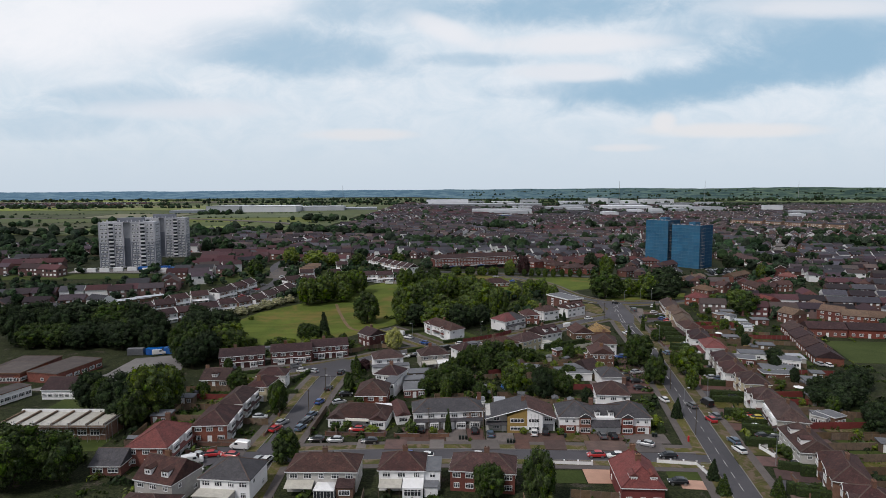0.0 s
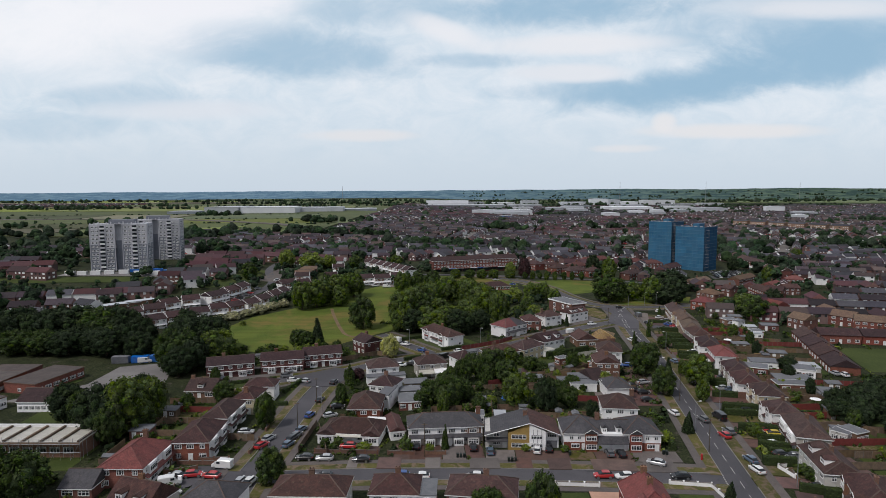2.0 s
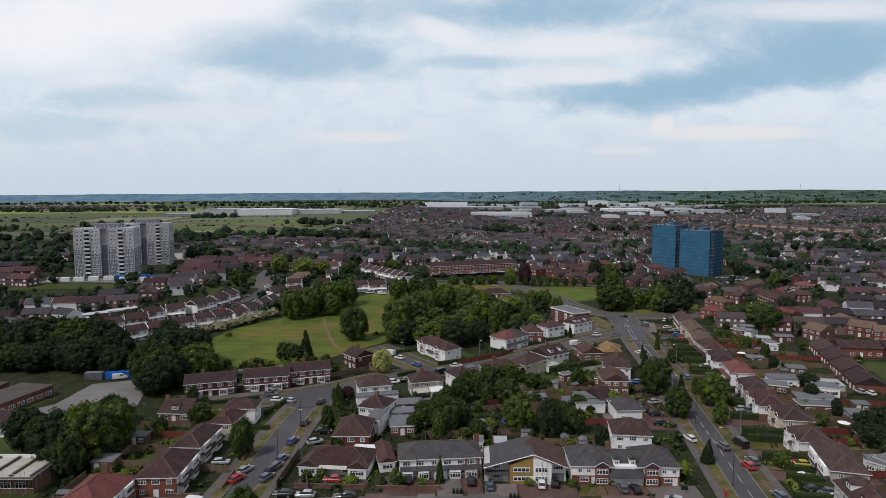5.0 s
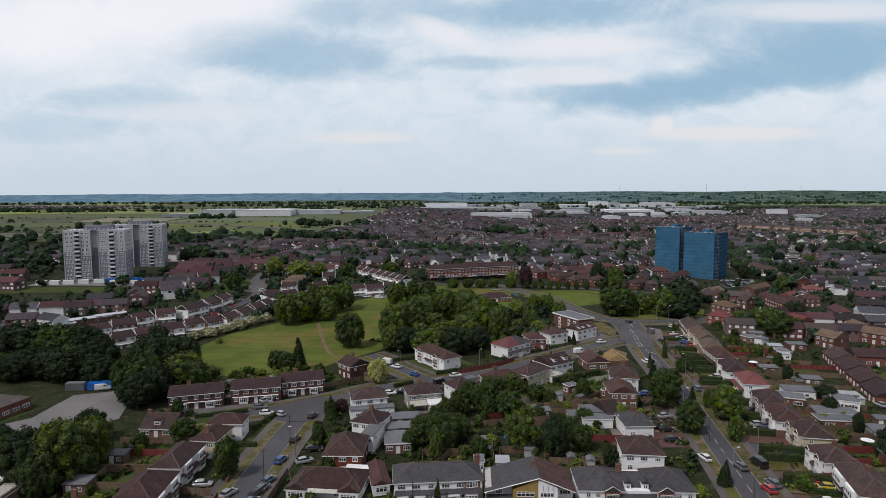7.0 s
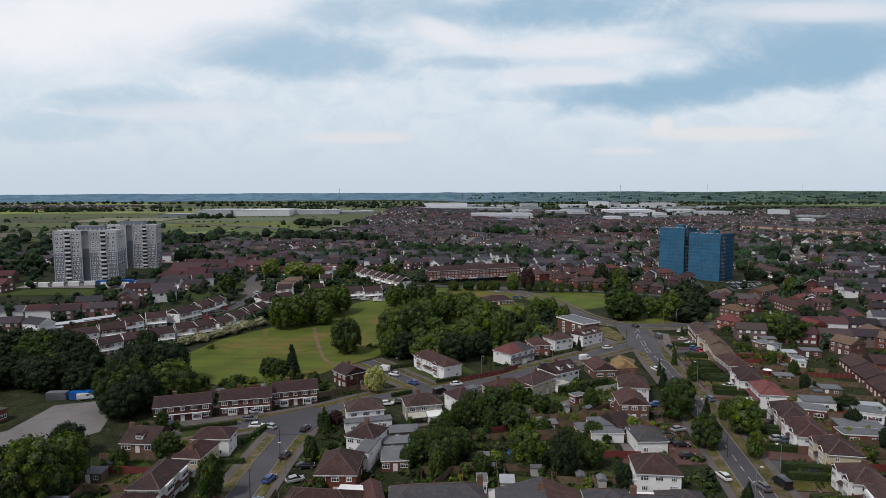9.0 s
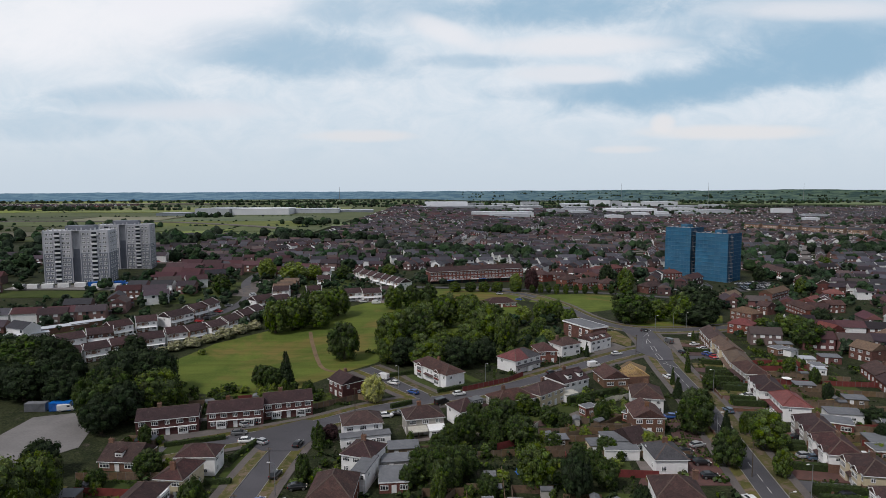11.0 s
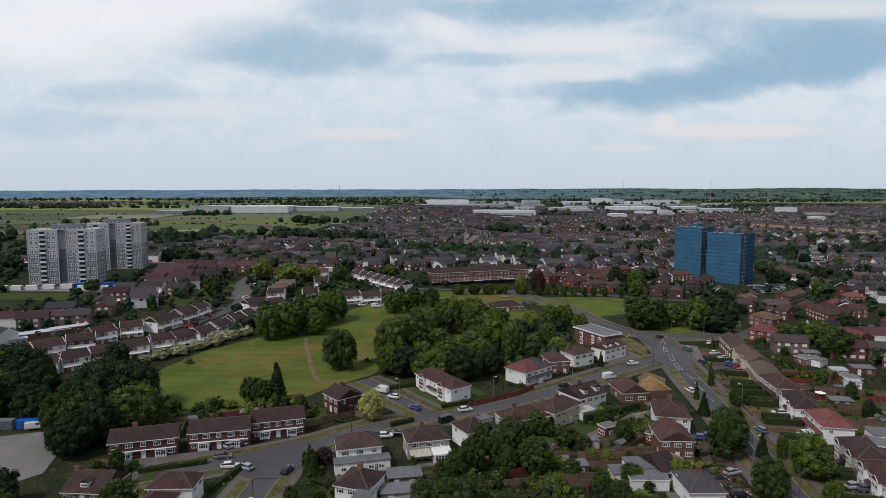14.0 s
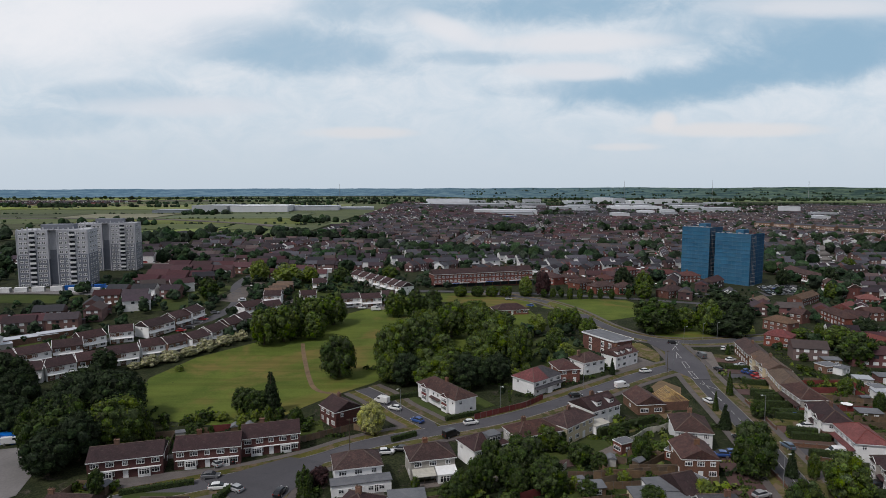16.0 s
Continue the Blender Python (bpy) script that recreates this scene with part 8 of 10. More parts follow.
tree("broad", -96.0, 225.7, 16.5, 6.0)
tree("broad", -115.4, 238.1, 11.2, 6.8)
tree("broad", -118.8, 244.6, 16.5, 8.3)
tree("broad", -130.3, 241.9, 11.2, 7.6)
tree("broad", -144.5, 261.9, 16.5, 10.0)
tree("broad", -119.1, 290.0, 9.0, 5.3)
tree("broad", -168.0, 244.5, 11.2, 7.7)
tree("broad", -179.2, 263.0, 16.5, 9.8)
tree("broad", -157.4, 244.3, 11.2, 7.7)
tree("broad", -163.9, 256.4, 16.5, 9.5)
tree("broad", -146.9, 244.1, 11.2, 8.7)
tree("broad", -156.6, 262.5, 16.5, 11.0)
tree("broad", -136.7, 246.6, 11.2, 8.8)
tree("broad", -144.1, 262.2, 16.5, 11.0)
tree("broad", -129.4, 253.0, 11.2, 7.0)
tree("broad", -132.9, 262.0, 16.5, 8.5)
tree("broad", -97.4, 238.7, 11.2, 8.5)
tree("broad", -100.6, 248.6, 16.5, 10.4)
tree("broad", -90.1, 242.2, 16.5, 9.0)
tree("broad", -91.2, 215.2, 11.2, 6.8)
tree("broad", -94.8, 225.9, 16.5, 8.4)
tree("broad", -102.9, 172.7, 12.6, 6.4)
tree("broad", -89.9, 163.8, 14.4, 7.6)
tree("broad", -83.8, 165.8, 16.2, 7.7)
tree("broad", -81.4, 174.7, 13.6, 5.7)
tree("broad", -91.0, 190.2, 9.2, 5.3)
tree("broad", -93.2, 126.4, 15.0, 8.3)
tree("broad", -86.1, 128.9, 12.8, 6.6)
tree("broad", -98.1, 126.5, 16.5, 7.7)
tree("broad", -37.2, 136.8, 8.6, 3.8)
tree("broad", -47.7, 168.8, 10.6, 3.5)
tree("broad", 69.4, 214.0, 11.7, 5.7)
tree("broad", 83.6, 203.2, 10.4, 5.8)
tree("broad", 69.1, 193.4, 9.4, 4.5)
tree("broad", 74.3, 223.3, 9.7, 5.2)
tree("broad", 78.8, 187.6, 7.3, 2.6)
tree("broad", 9.0, 120.5, 7.9, 4.2)
tree("broad", 19.2, 118.1, 12.0, 4.1)
tree("broad", 37.5, 182.9, 7.2, 3.4)
tree("broad", 17.2, 213.3, 10.4, 6.4)
tree("broad", 2.4, 183.4, 10.8, 5.1)
tree("broad", 21.7, 183.1, 10.8, 5.1)
tree("broad", -2.9, 188.8, 7.4, 4.4)
tree("broad", 29.6, 177.9, 12.2, 4.1)
tree("broad", -55.1, 251.9, 7.5, 3.9)
tree("broad", 117.8, 171.8, 9.2, 6.4)
tree("broad", 111.6, 167.4, 6.6, 4.7)
tree("broad", 113.0, 151.3, 8.9, 4.9)
tree("broad", 110.4, 171.9, 6.7, 4.8)
tree("broad", 81.0, 161.4, 3.7, 2.6)
tree("broad", 81.3, 136.9, 3.4, 2.2)
tree("broad", 89.3, 249.0, 5.7, 3.1)
tree("broad", 82.1, 212.1, 6.5, 1.8)
tree("broad", -30.0, 186.5, 7.3, 2.2)
tree("broad", -30.8, 207.4, 5.1, 2.4)
tree("broad", 162.2, 306.7, 8.7, 6.3)
tree("broad", 153.0, 302.7, 12.8, 7.7)
tree("broad", 157.0, 343.4, 5.0, 4.9)
tree("broad", 164.8, 343.9, 7.5, 3.0)
tree("broad", 185.6, 345.2, 10.1, 6.1)
tree("broad", 240.0, 454.2, 11.2, 5.1)
tree("broad", 262.1, 490.5, 16.5, 6.6)
tree("broad", 240.8, 509.1, 12.1, 5.9)
tree("broad", 335.1, 581.7, 11.7, 7.0)
tree("broad", -187.4, 260.7, 16.5, 8.5)
tree("broad", -160.1, 258.3, 11.2, 7.1)
tree("broad", -163.2, 265.2, 16.5, 8.6)
tree("broad", -136.7, 257.9, 11.2, 6.1)
tree("broad", -139.2, 264.7, 16.5, 7.4)
tree("broad", -175.0, 262.5, 16.5, 8.5)
tree("broad", -146.7, 256.2, 11.2, 7.1)
tree("broad", -151.3, 266.2, 16.5, 8.7)
tree("broad", -174.6, 247.3, 15.8, 6.9)
tree("broad", -126.5, 259.6, 13.2, 4.8)
tree("broad", -99.8, 257.2, 12.8, 7.2)
tree("broad", -17.7, 297.6, 16.5, 7.0)
tree("broad", -7.2, 284.7, 11.2, 6.4)
tree("broad", -7.9, 311.1, 16.5, 8.5)
tree("broad", 2.5, 287.7, 11.2, 7.3)
tree("broad", 14.3, 287.8, 11.2, 6.5)
tree("broad", 27.2, 298.3, 16.5, 6.0)
tree("broad", -1.4, 303.9, 11.2, 7.0)
tree("broad", -98.5, 222.6, 15.0, 5.2)
tree("broad", -96.2, 168.1, 12.3, 4.7)
tree("broad", -91.6, 174.9, 11.9, 5.7)
tree("broad", -112.6, 185.2, 6.3, 3.4)
tree("broad", -80.0, 167.9, 7.4, 3.9)
tree("broad", -84.7, 159.6, 10.2, 4.5)
tree("broad", 6.1, 188.7, 8.3, 4.4)
tree("broad", 21.5, 206.5, 8.0, 4.8)
tree("broad", 0.8, 200.5, 5.9, 3.7)
tree("broad", 35.8, 188.2, 7.4, 3.5)
tree("broad", -6.3, 183.5, 5.4, 2.6)
tree("broad", 42.1, 201.0, 4.5, 3.3)
tree("broad", 31.4, 220.3, 5.3, 3.6)
tree("broad", 24.9, 228.1, 6.6, 4.2)
tree("broad", 28.7, 230.3, 4.4, 2.1)
tree("broad", 13.6, 209.8, 9.0, 4.2)
tree("broad", 7.2, 207.3, 8.9, 3.5)
tree("broad", 3.5, 204.9, 6.2, 3.4)
tree("broad", 22.4, 217.8, 4.1, 2.5)
tree("broad", 19.7, 227.0, 5.8, 2.7)
tree("broad", 10.5, 217.9, 7.5, 3.2)
tree("broad", 35.5, 217.8, 4.1, 2.5)
tree("broad", 29.8, 204.8, 3.7, 2.9)
tree("broad", 44.0, 233.7, 4.5, 2.8)
tree("broad", 45.2, 249.2, 4.1, 2.8)
tree("broad", -63.1, 332.5, 14.4, 5.8)
tree("broad", -65.9, 354.8, 14.3, 5.1)
tree("broad", -74.8, 340.5, 12.4, 4.8)
tree("broad", 100.1, 350.4, 11.6, 6.2)
tree("broad", 118.8, 349.6, 15.9, 7.4)
tree("broad", 130.9, 347.4, 16.5, 7.4)
tree("broad", 61.6, 338.1, 9.8, 4.8)
tree("broad", -66.4, 189.8, 6.5, 4.0)
tree("broad", -71.9, 222.2, 2.6, 4.1)
tree("broad", -54.6, 256.3, 6.2, 3.6)
tree("broad", -59.0, 254.5, 7.8, 4.3)
tree("broad", 115.6, 181.7, 6.2, 4.2)
tree("broad", 131.2, 186.7, 7.3, 5.2)
tree("broad", 116.1, 158.9, 6.2, 3.7)
tree("broad", 122.5, 181.6, 8.0, 5.1)
tree("broad", 121.7, 218.7, 5.3, 4.1)
tree("broad", 160.2, 323.3, 10.8, 7.5)
tree("conifer", -50.8, 254.1, 13.5, 3.6)
tree("conifer", 58.8, 127.3, 5.4, 1.7)
tree("conifer", 58.2, 121.1, 4.9, 1.9)
tree("conifer", 69.0, 119.8, 5.1, 1.9)
tree("conifer", 64.8, 163.7, 6.5, 2.0)
tree("conifer", 79.0, 254.3, 6.8, 1.1)
tree("conifer", 75.6, 240.9, 7.8, 2.1)
tree("conifer", 89.5, 267.9, 8.7, 1.4)
tree("conifer", 77.9, 213.4, 7.2, 1.8)
tree("conifer", 58.3, 288.6, 6.8, 1.3)
tree("conifer", 111.1, 315.3, 5.0, 1.3)
tree("conifer", -30.0, 205.0, 8.1, 2.2)
tree("conifer", 169.7, 349.7, 9.0, 1.7)
tree("round", 58.3, 432.6, 5.7, 2.1)
tree("round", 63.8, 433.5, 5.7, 2.1)
tree("round", 68.9, 434.4, 5.7, 2.1)
tree("round", 72.9, 429.6, 6.6, 2.1)
tree("round", 79.0, 430.7, 6.6, 2.1)
tree("round", 85.5, 431.8, 6.6, 2.1)
tree("round", 91.4, 432.8, 6.7, 2.1)
tree("round", 98.3, 433.9, 6.7, 2.1)
tree("round", 108.8, 435.7, 6.7, 2.1)
tree("round", 9.7, 427.9, 6.6, 4.5)
tree("round", 19.6, 429.6, 6.6, 4.5)
tree("round", 27.9, 431.0, 6.6, 4.5)
tree("round", 36.2, 432.4, 6.7, 4.6)
tree("round", 48.0, 434.5, 6.7, 4.6)
tree("pale", -20.0, 238.3, 9.0, 4.4)
tree("blossom", -106.8, 297.4, 4.2, 4.0)
tree("blossom", -101.9, 302.5, 4.3, 4.5)
tree("blossom", -97.3, 309.2, 3.9, 4.2)
tree("blossom", -93.0, 314.8, 4.9, 4.3)
tree("blossom", -89.0, 322.2, 4.6, 4.2)
tree("blossom", -84.5, 329.3, 4.3, 3.9)
tree("blossom", -110.7, 294.9, 2.5, 3.0)
tree("lime", -125.2, 403.0, 10.9, 6.0)
tree("lime", -94.7, 452.4, 12.2, 8.6)
tree("lime", -84.1, 461.2, 10.7, 7.0)
tree("lime", 49.4, 444.2, 11.0, 5.0)
tree("lime", 53.4, 202.7, 4.9, 2.8)
tree("copper", 58.3, 436.2, 15.8, 5.3)
tree("lime", 137.1, 391.4, 8.9, 4.9)
tree("lime", -35.5, 483.2, 7.2, 3.7)
tree("lime", 45.1, 304.6, 7.3, 4.3)
tree("copper", -28.2, 210.7, 4.1, 2.7)

# ---- vehicles ----


def loft(bm, rings):
    """Skins a row of loops, each a list of points."""
    vs = [[bm.verts.new(p) for p in r] for r in rings]
    n = len(vs[0])
    for a, b in zip(vs, vs[1:]):
        for k in range(n):
            bm.faces.new((a[k], b[k], b[(k + 1) % n], a[(k + 1) % n]))
    bm.faces.new(vs[0])
    bm.faces.new(vs[-1][::-1])
    bmesh.ops.recalc_face_normals(bm, faces=bm.faces)
    return bm


def section(x, w, z0, z1):
    """A rounded cross-section of a body at x."""
    return [(x, -w, z0 + 0.12), (x, -w * 0.96, z1 - 0.14), (x, -w * 0.82, z1), (x, w * 0.82, z1), (x, w * 0.96, z1 - 0.14), (x, w, z0 + 0.12), (x, w * 0.9, z0), (x, -w * 0.9, z0)]


def build_vehicle(name, label, paint, kind):
    t = new(name)
    tagged(t, label, "van" if kind == "van" else "car", group="parked vehicles")
    if kind == "van":
        body = [(-2.45, 0.80, 0.45, 1.6), (-2.4, 0.92, 0.32, 2.1), (-0.5, 0.95, 0.3, 2.2), (0.9, 0.95, 0.3, 2.15), (1.55, 0.93, 0.3, 1.45), (2.3, 0.88, 0.32, 1.10), (2.5, 0.75, 0.42, 0.85)]
        glass = [((0.95, 0.80, 1.42, 2.08), (1.62, 0.80, 1.38, 1.46))]
        L = 1.6
    else:
        body = [(-2.15, 0.62, 0.45, 0.80), (-2.05, 0.84, 0.32, 0.98), (-1.4, 0.89, 0.27, 1.0), (0.0, 0.90, 0.25, 0.98), (0.9, 0.90, 0.25, 0.95), (1.75, 0.85, 0.28, 0.80), (2.12, 0.66, 0.40, 0.62)]
        L = 1.32
    bm = loft(bmesh.new(), [section(*r) for r in body])
    part("body", bm, paint, t)
    bm = bmesh.new()
    if kind == "van":
        loft(bm, [section(x, w, a, b) for x, w, a, b in ((1.0, 0.90, 1.35, 2.06), (1.60, 0.86, 1.30, 1.47))])
        part("windscreen", bm, MAT["glass"], t)
        for s in (-1, 1):
            part("side_window", box(0.2, s * 0.955 - 0.02, 1.35, 1.0, s * 0.955 + 0.02, 1.85), MAT["glass"], t)
    else:
        loft(bm, [section(x, w, a, b) for x, w, a, b in ((-1.95, 0.70, 0.90, 1.02), (-1.35, 0.74, 0.90, 1.38), (-0.2, 0.75, 0.90, 1.46), (0.35, 0.74, 0.90, 1.40), (1.15, 0.70, 0.88, 0.98))])
        part("glasshouse", bm, MAT["glass"], t)
        bm = bmesh.new()
        loft(bm, [[(x, -w, z), (x, -w * 0.9, z + 0.06), (x, w * 0.9, z + 0.06), (x, w, z)] for x, w, z in ((-1.38, 0.62, 1.35), (-0.8, 0.66, 1.42), (-0.1, 0.66, 1.43), (0.34, 0.62, 1.37))])
        part("roof_panel", bm, paint, t)
    for x in (-L, L):
        for s in (-1, 1):
            bm = bmesh.new()
            y = s * (0.86 if kind != "van" else 0.9)
            add_bar(bm, (x, y - 0.11, 0.32), (x, y + 0.11, 0.32), 0.32, n=12)
            add_bar(bm, (x, y + s * 0.105, 0.32), (x, y + s * 0.125, 0.32), 0.2, n=10)
            for f in bm.faces:
                f.material_index = 1 if abs(f.calc_center_median().y) > abs(y) + 0.107 else 0
            part("wheel", bm, (MAT["tyre"], MAT["alloy"]), t)
    e = 2.06 if kind != "van" else 2.42
    z = 0.62 if kind != "van" else 0.85
    for s in (-1, 1) if t.location.y < 255 else ():
        part("headlight", box(e - 0.22, s * 0.62 - 0.16, z, e + 0.02, s * 0.62 + 0.16, z + 0.14), MAT["lamp_white"], t)
        part("tail_light", box(-e - 0.06, s * 0.66 - 0.14, z + 0.12, -e + 0.1, s * 0.66 + 0.14, z + 0.3), MAT["lamp_red"], t)
    return t


FLEET = {}
COLOURWORD = {"bluegrey": "blue-grey"}


def vehicle(kind, x, y, a, colour):
    key = (kind, colour)
    m = pose(x, y, gz(x, y) + 0.12, 0, 0, a)
    if key not in FLEET:
        word = COLOURWORD.get(colour, colour)
        FLEET[key] = build_vehicle("van" if kind == "van" else "car", f"{word} {'panel van' if kind == 'van' else 'hatchback car'} parked on the tarmac", PAINTS[colour], kind)
        FLEET[key].matrix_basis = m
    else:
        copy_thing(FLEET[key], m)


def car(x, y, a, colour):
    vehicle("car", x, y, a, colour)


def van(x, y, a, colour):
    vehicle("van", x, y, a, colour)

# parked cars
car(71.3, 141.2, 100, "white")
car(72.5, 146.5, 98, "bluegrey")
car(73.0, 160.8, 98, "red")
car(75.3, 163.3, 98, "grey")
car(72.3, 171.8, 100, "grey")
van(77.2, 173.1, 98, "black")
car(65.9, 176.7, 100, "white")
car(-32.6, 148.9, 178, "black")
car(-27.8, 148.5, 178, "silver")
car(-19.0, 147.7, 180, "black")
car(-23.2, 155.4, 175, "red")
car(-6.2, 155.2, 90, "black")
car(7.9, 154.2, 90, "black")
car(11.9, 151.9, 90, "bluegrey")
car(23.4, 152.5, 80, "white")
car(26.3, 153.2, 85, "black")
car(40.5, 150.5, 92, "grey")
car(43.2, 150.1, 92, "black")
car(-26.2, 139.5, 178, "black")
car(-9.1, 139.6, 180, "blue")
car(-4.7, 138.9, 180, "white")
car(7.4, 138.9, 178, "white")
car(36.0, 139.0, 180, "red")
car(40.6, 138.4, 180, "white")
car(49.9, 145.1, 150, "silver")
car(52.9, 138.3, 178, "black")
car(50.3, 125.4, 175, "black")
car(-37.3, 176.7, 75, "blue")
car(-37.4, 166.2, 70, "bluegrey")
car(-37.7, 162.3, 70, "grey")
car(-38.3, 160.3, 70, "black")
car(-38.4, 156.7, 70, "bluegrey")
car(-36.9, 189.2, 80, "black")
car(-35.7, 206.2, 80, "black")
car(-44.4, 160.4, 65, "silver")
car(-44.9, 156.1, 65, "red")
car(-51.6, 164.6, 5, "silver")
car(-49.7, 208.4, 10, "white")
car(-45.8, 207.7, 150, "silver")
van(-50.6, 144.7, 170, "white")
van(-59.2, 136.6, 20, "white")
car(-56.8, 131.7, 40, "white")
car(-59.5, 140.0, 170, "silver")
car(-55.8, 140.6, 10, "red")
car(-51.5, 139.9, 170, "red")
car(-43.9, 137.3, 75, "silver")
car(-41.8, 137.3, 75, "white")
car(-31.4, 176.2, 30, "silver")
car(-30.5, 183.2, 10, "black")
car(87.3, 164.0, 0, "red")
car(83.8, 164.0, 175, "red")
car(82.0, 161.5, 170, "white")
car(85.7, 161.5, 170, "yellow")
car(82.7, 155.1, 5, "white")
car(81.4, 149.2, 0, "black")
car(83.4, 148.1, 170, "grey")
car(87.8, 178.3, 0, "black")
car(91.8, 196.5, 0, "bluegrey")
car(89.9, 197.7, 5, "silver")
car(94.7, 208.6, 0, "black")
car(79.8, 132.9, 175, "black")
car(104.5, 197.5, 0, "white")
car(134.7, 212.8, 95, "silver")
car(136.9, 211.3, 95, "white")
car(66.4, 204.4, 20, "silver")
car(63.2, 194.4, 0, "black")
car(62.2, 187.5, 0, "black")
car(61.7, 200.7, 10, "black")
car(60.8, 196.4, 5, "black")
car(95.2, 330.8, 0, "black")
van(98.6, 310.5, 100, "grey")
car(97.4, 293.5, 100, "black")
car(112.6, 322.4, 60, "white")
car(107.8, 305.9, 20, "white")
car(107.8, 298.5, 170, "silver")
car(106.5, 290.9, 15, "blue")
car(107.5, 288.9, 15, "blue")
car(107.7, 286.4, 15, "red")
car(106.2, 282.0, 15, "red")
car(105.8, 279.0, 15, "grey")
car(100.5, 249.6, 5, "blue")
car(99.3, 248.3, 5, "blue")
car(97.6, 241.3, 175, "white")
car(79.8, 261.2, 100, "white")
car(75.7, 233.6, 100, "black")
car(66.6, 223.9, 170, "blue")
car(69.1, 224.8, 170, "blue")
van(95.1, 224.4, 175, "white")
car(85.7, 228.7, 98, "bluegrey")
car(6.9, 244.6, 20, "white")
van(1.3, 236.1, 40, "black")
car(-8.0, 246.3, 140, "blue")
car(-15.0, 255.9, 150, "white")
van(-19.3, 261.6, 150, "white")
car(-14.9, 225.8, 10, "white")
car(-11.4, 227.4, 170, "black")
car(70.8, 291.3, 15, "white")
van(57.6, 274.9, 20, "white")
car(49.0, 266.9, 20, "silver")
car(40.6, 266.4, 15, "black")
car(40.7, 259.9, 20, "white")
car(-53.3, 213.6, 10, "grey")
car(-77.6, 209.5, 80, "black")
car(-54.5, 219.8, 140, "silver")
car(-50.7, 221.9, 80, "black")
van(-111.0, 232.3, 20, "white")
van(-34.3, 384.7, 0, "white")
car(-41.8, 387.7, 10, "white")
car(36.8, 422.2, 0, "silver")
car(46.3, 404.4, 150, "blue")
car(-113.9, 340.9, 20, "red")
car(-112.1, 345.3, 20, "black")
car(-112.0, 354.4, 20, "grey")
car(-111.3, 359.2, 20, "red")
car(-110.6, 371.6, 20, "grey")
car(157.2, 466.5, 10, "white")
car(157.4, 458.2, 10, "silver")
car(156.7, 448.2, 10, "black")
car(232.1, 500.5, 20, "white")
car(233.3, 495.7, 20, "silver")
car(231.9, 486.4, 20, "grey")
car(222.6, 479.8, 20, "black")
car(237.0, 488.7, 20, "white")
car(224.5, 488.8, 20, "blue")
car(-112.4, 434.7, 100, "white")
car(-102.7, 410.5, 100, "silver")
car(-98.3, 403.8, 100, "white")
car(-99.7, 396.7, 0, "black")
car(-111.7, 427.3, 100, "black")
car(-47.9, 389.6, 20, "silver")
car(-40.4, 394.5, 20, "red")

# ---- street furniture ----


def street_lamp(x, y, a, h=7.5):
    t = base("street_lamp", x, y, a)
    tagged(t, "slim grey steel street lamp beside the kerb", "street lamp", "street lamps")
    bm = bmesh.new()
    add_bar(bm, (0, 0, 0), (0, 0, h), 0.09, 0.05, 8)
    part("post", bm, MAT["steel"], t)
    bm = bmesh.new()
    add_bar(bm, (0, 0, h), (1.1, 0, h + 0.2), 0.04, 0.03, 6)
    part("arm", bm, MAT["steel"], t)
    part("lantern", box(0.9, -0.14, h + 0.14, 1.55, 0.14, h + 0.28), MAT["plastic"], t)


def telegraph_pole(x, y, h=8.5):
    t = base("telegraph_pole", x, y)
    tagged(t, "dark timber telegraph pole at the roadside", "pole", "telegraph poles")
    bm = bmesh.new()
    add_bar(bm, (0, 0, 0), (0, 0, h), 0.12, 0.08, 8)
    part("pole", bm, MAT["bark"], t)
    part("crossbar", box(-0.6, -0.06, h - 0.5, 0.6, 0.06, h - 0.36), MAT["timber"], t)


def post_box(x, y):
    t = base("post_box", x, y)
    tagged(t, "red cylindrical pillar box on the pavement", "post box")
    bm = bmesh.new()
    add_bar(bm, (0, 0, 0.1), (0, 0, 1.45), 0.25, n=12)
    part("body", bm, PAINTS["red"], t)
    bm = bmesh.new()
    add_bar(bm, (0, 0, 1.45), (0, 0, 1.6), 0.29, 0.12, 12)
    part("cap", bm, PAINTS["red"], t)


def skip_container(x, y, a, material, w=6.0):
    t = base("shipping_container", x, y, a)
    tagged(t, "painted steel storage container in the yard", "container")
    part("body", box(-w / 2, -1.2, 0.1, w / 2, 1.2, 2.6), MAT[material], t)
    bm = bmesh.new()
    for k in range(20):
        u = -w / 2 + 0.15 + (w - 0.3) * k / 19
        add_box(bm, u - 0.05, -1.26, 0.25, u + 0.05, -1.203, 2.45)
    part("ribs", bm, MAT[material], t)
    part("door_end", box(w / 2 + 0.003, -1.1, 0.2, w / 2 + 0.06, 1.1, 2.5), MAT["steel"], t)


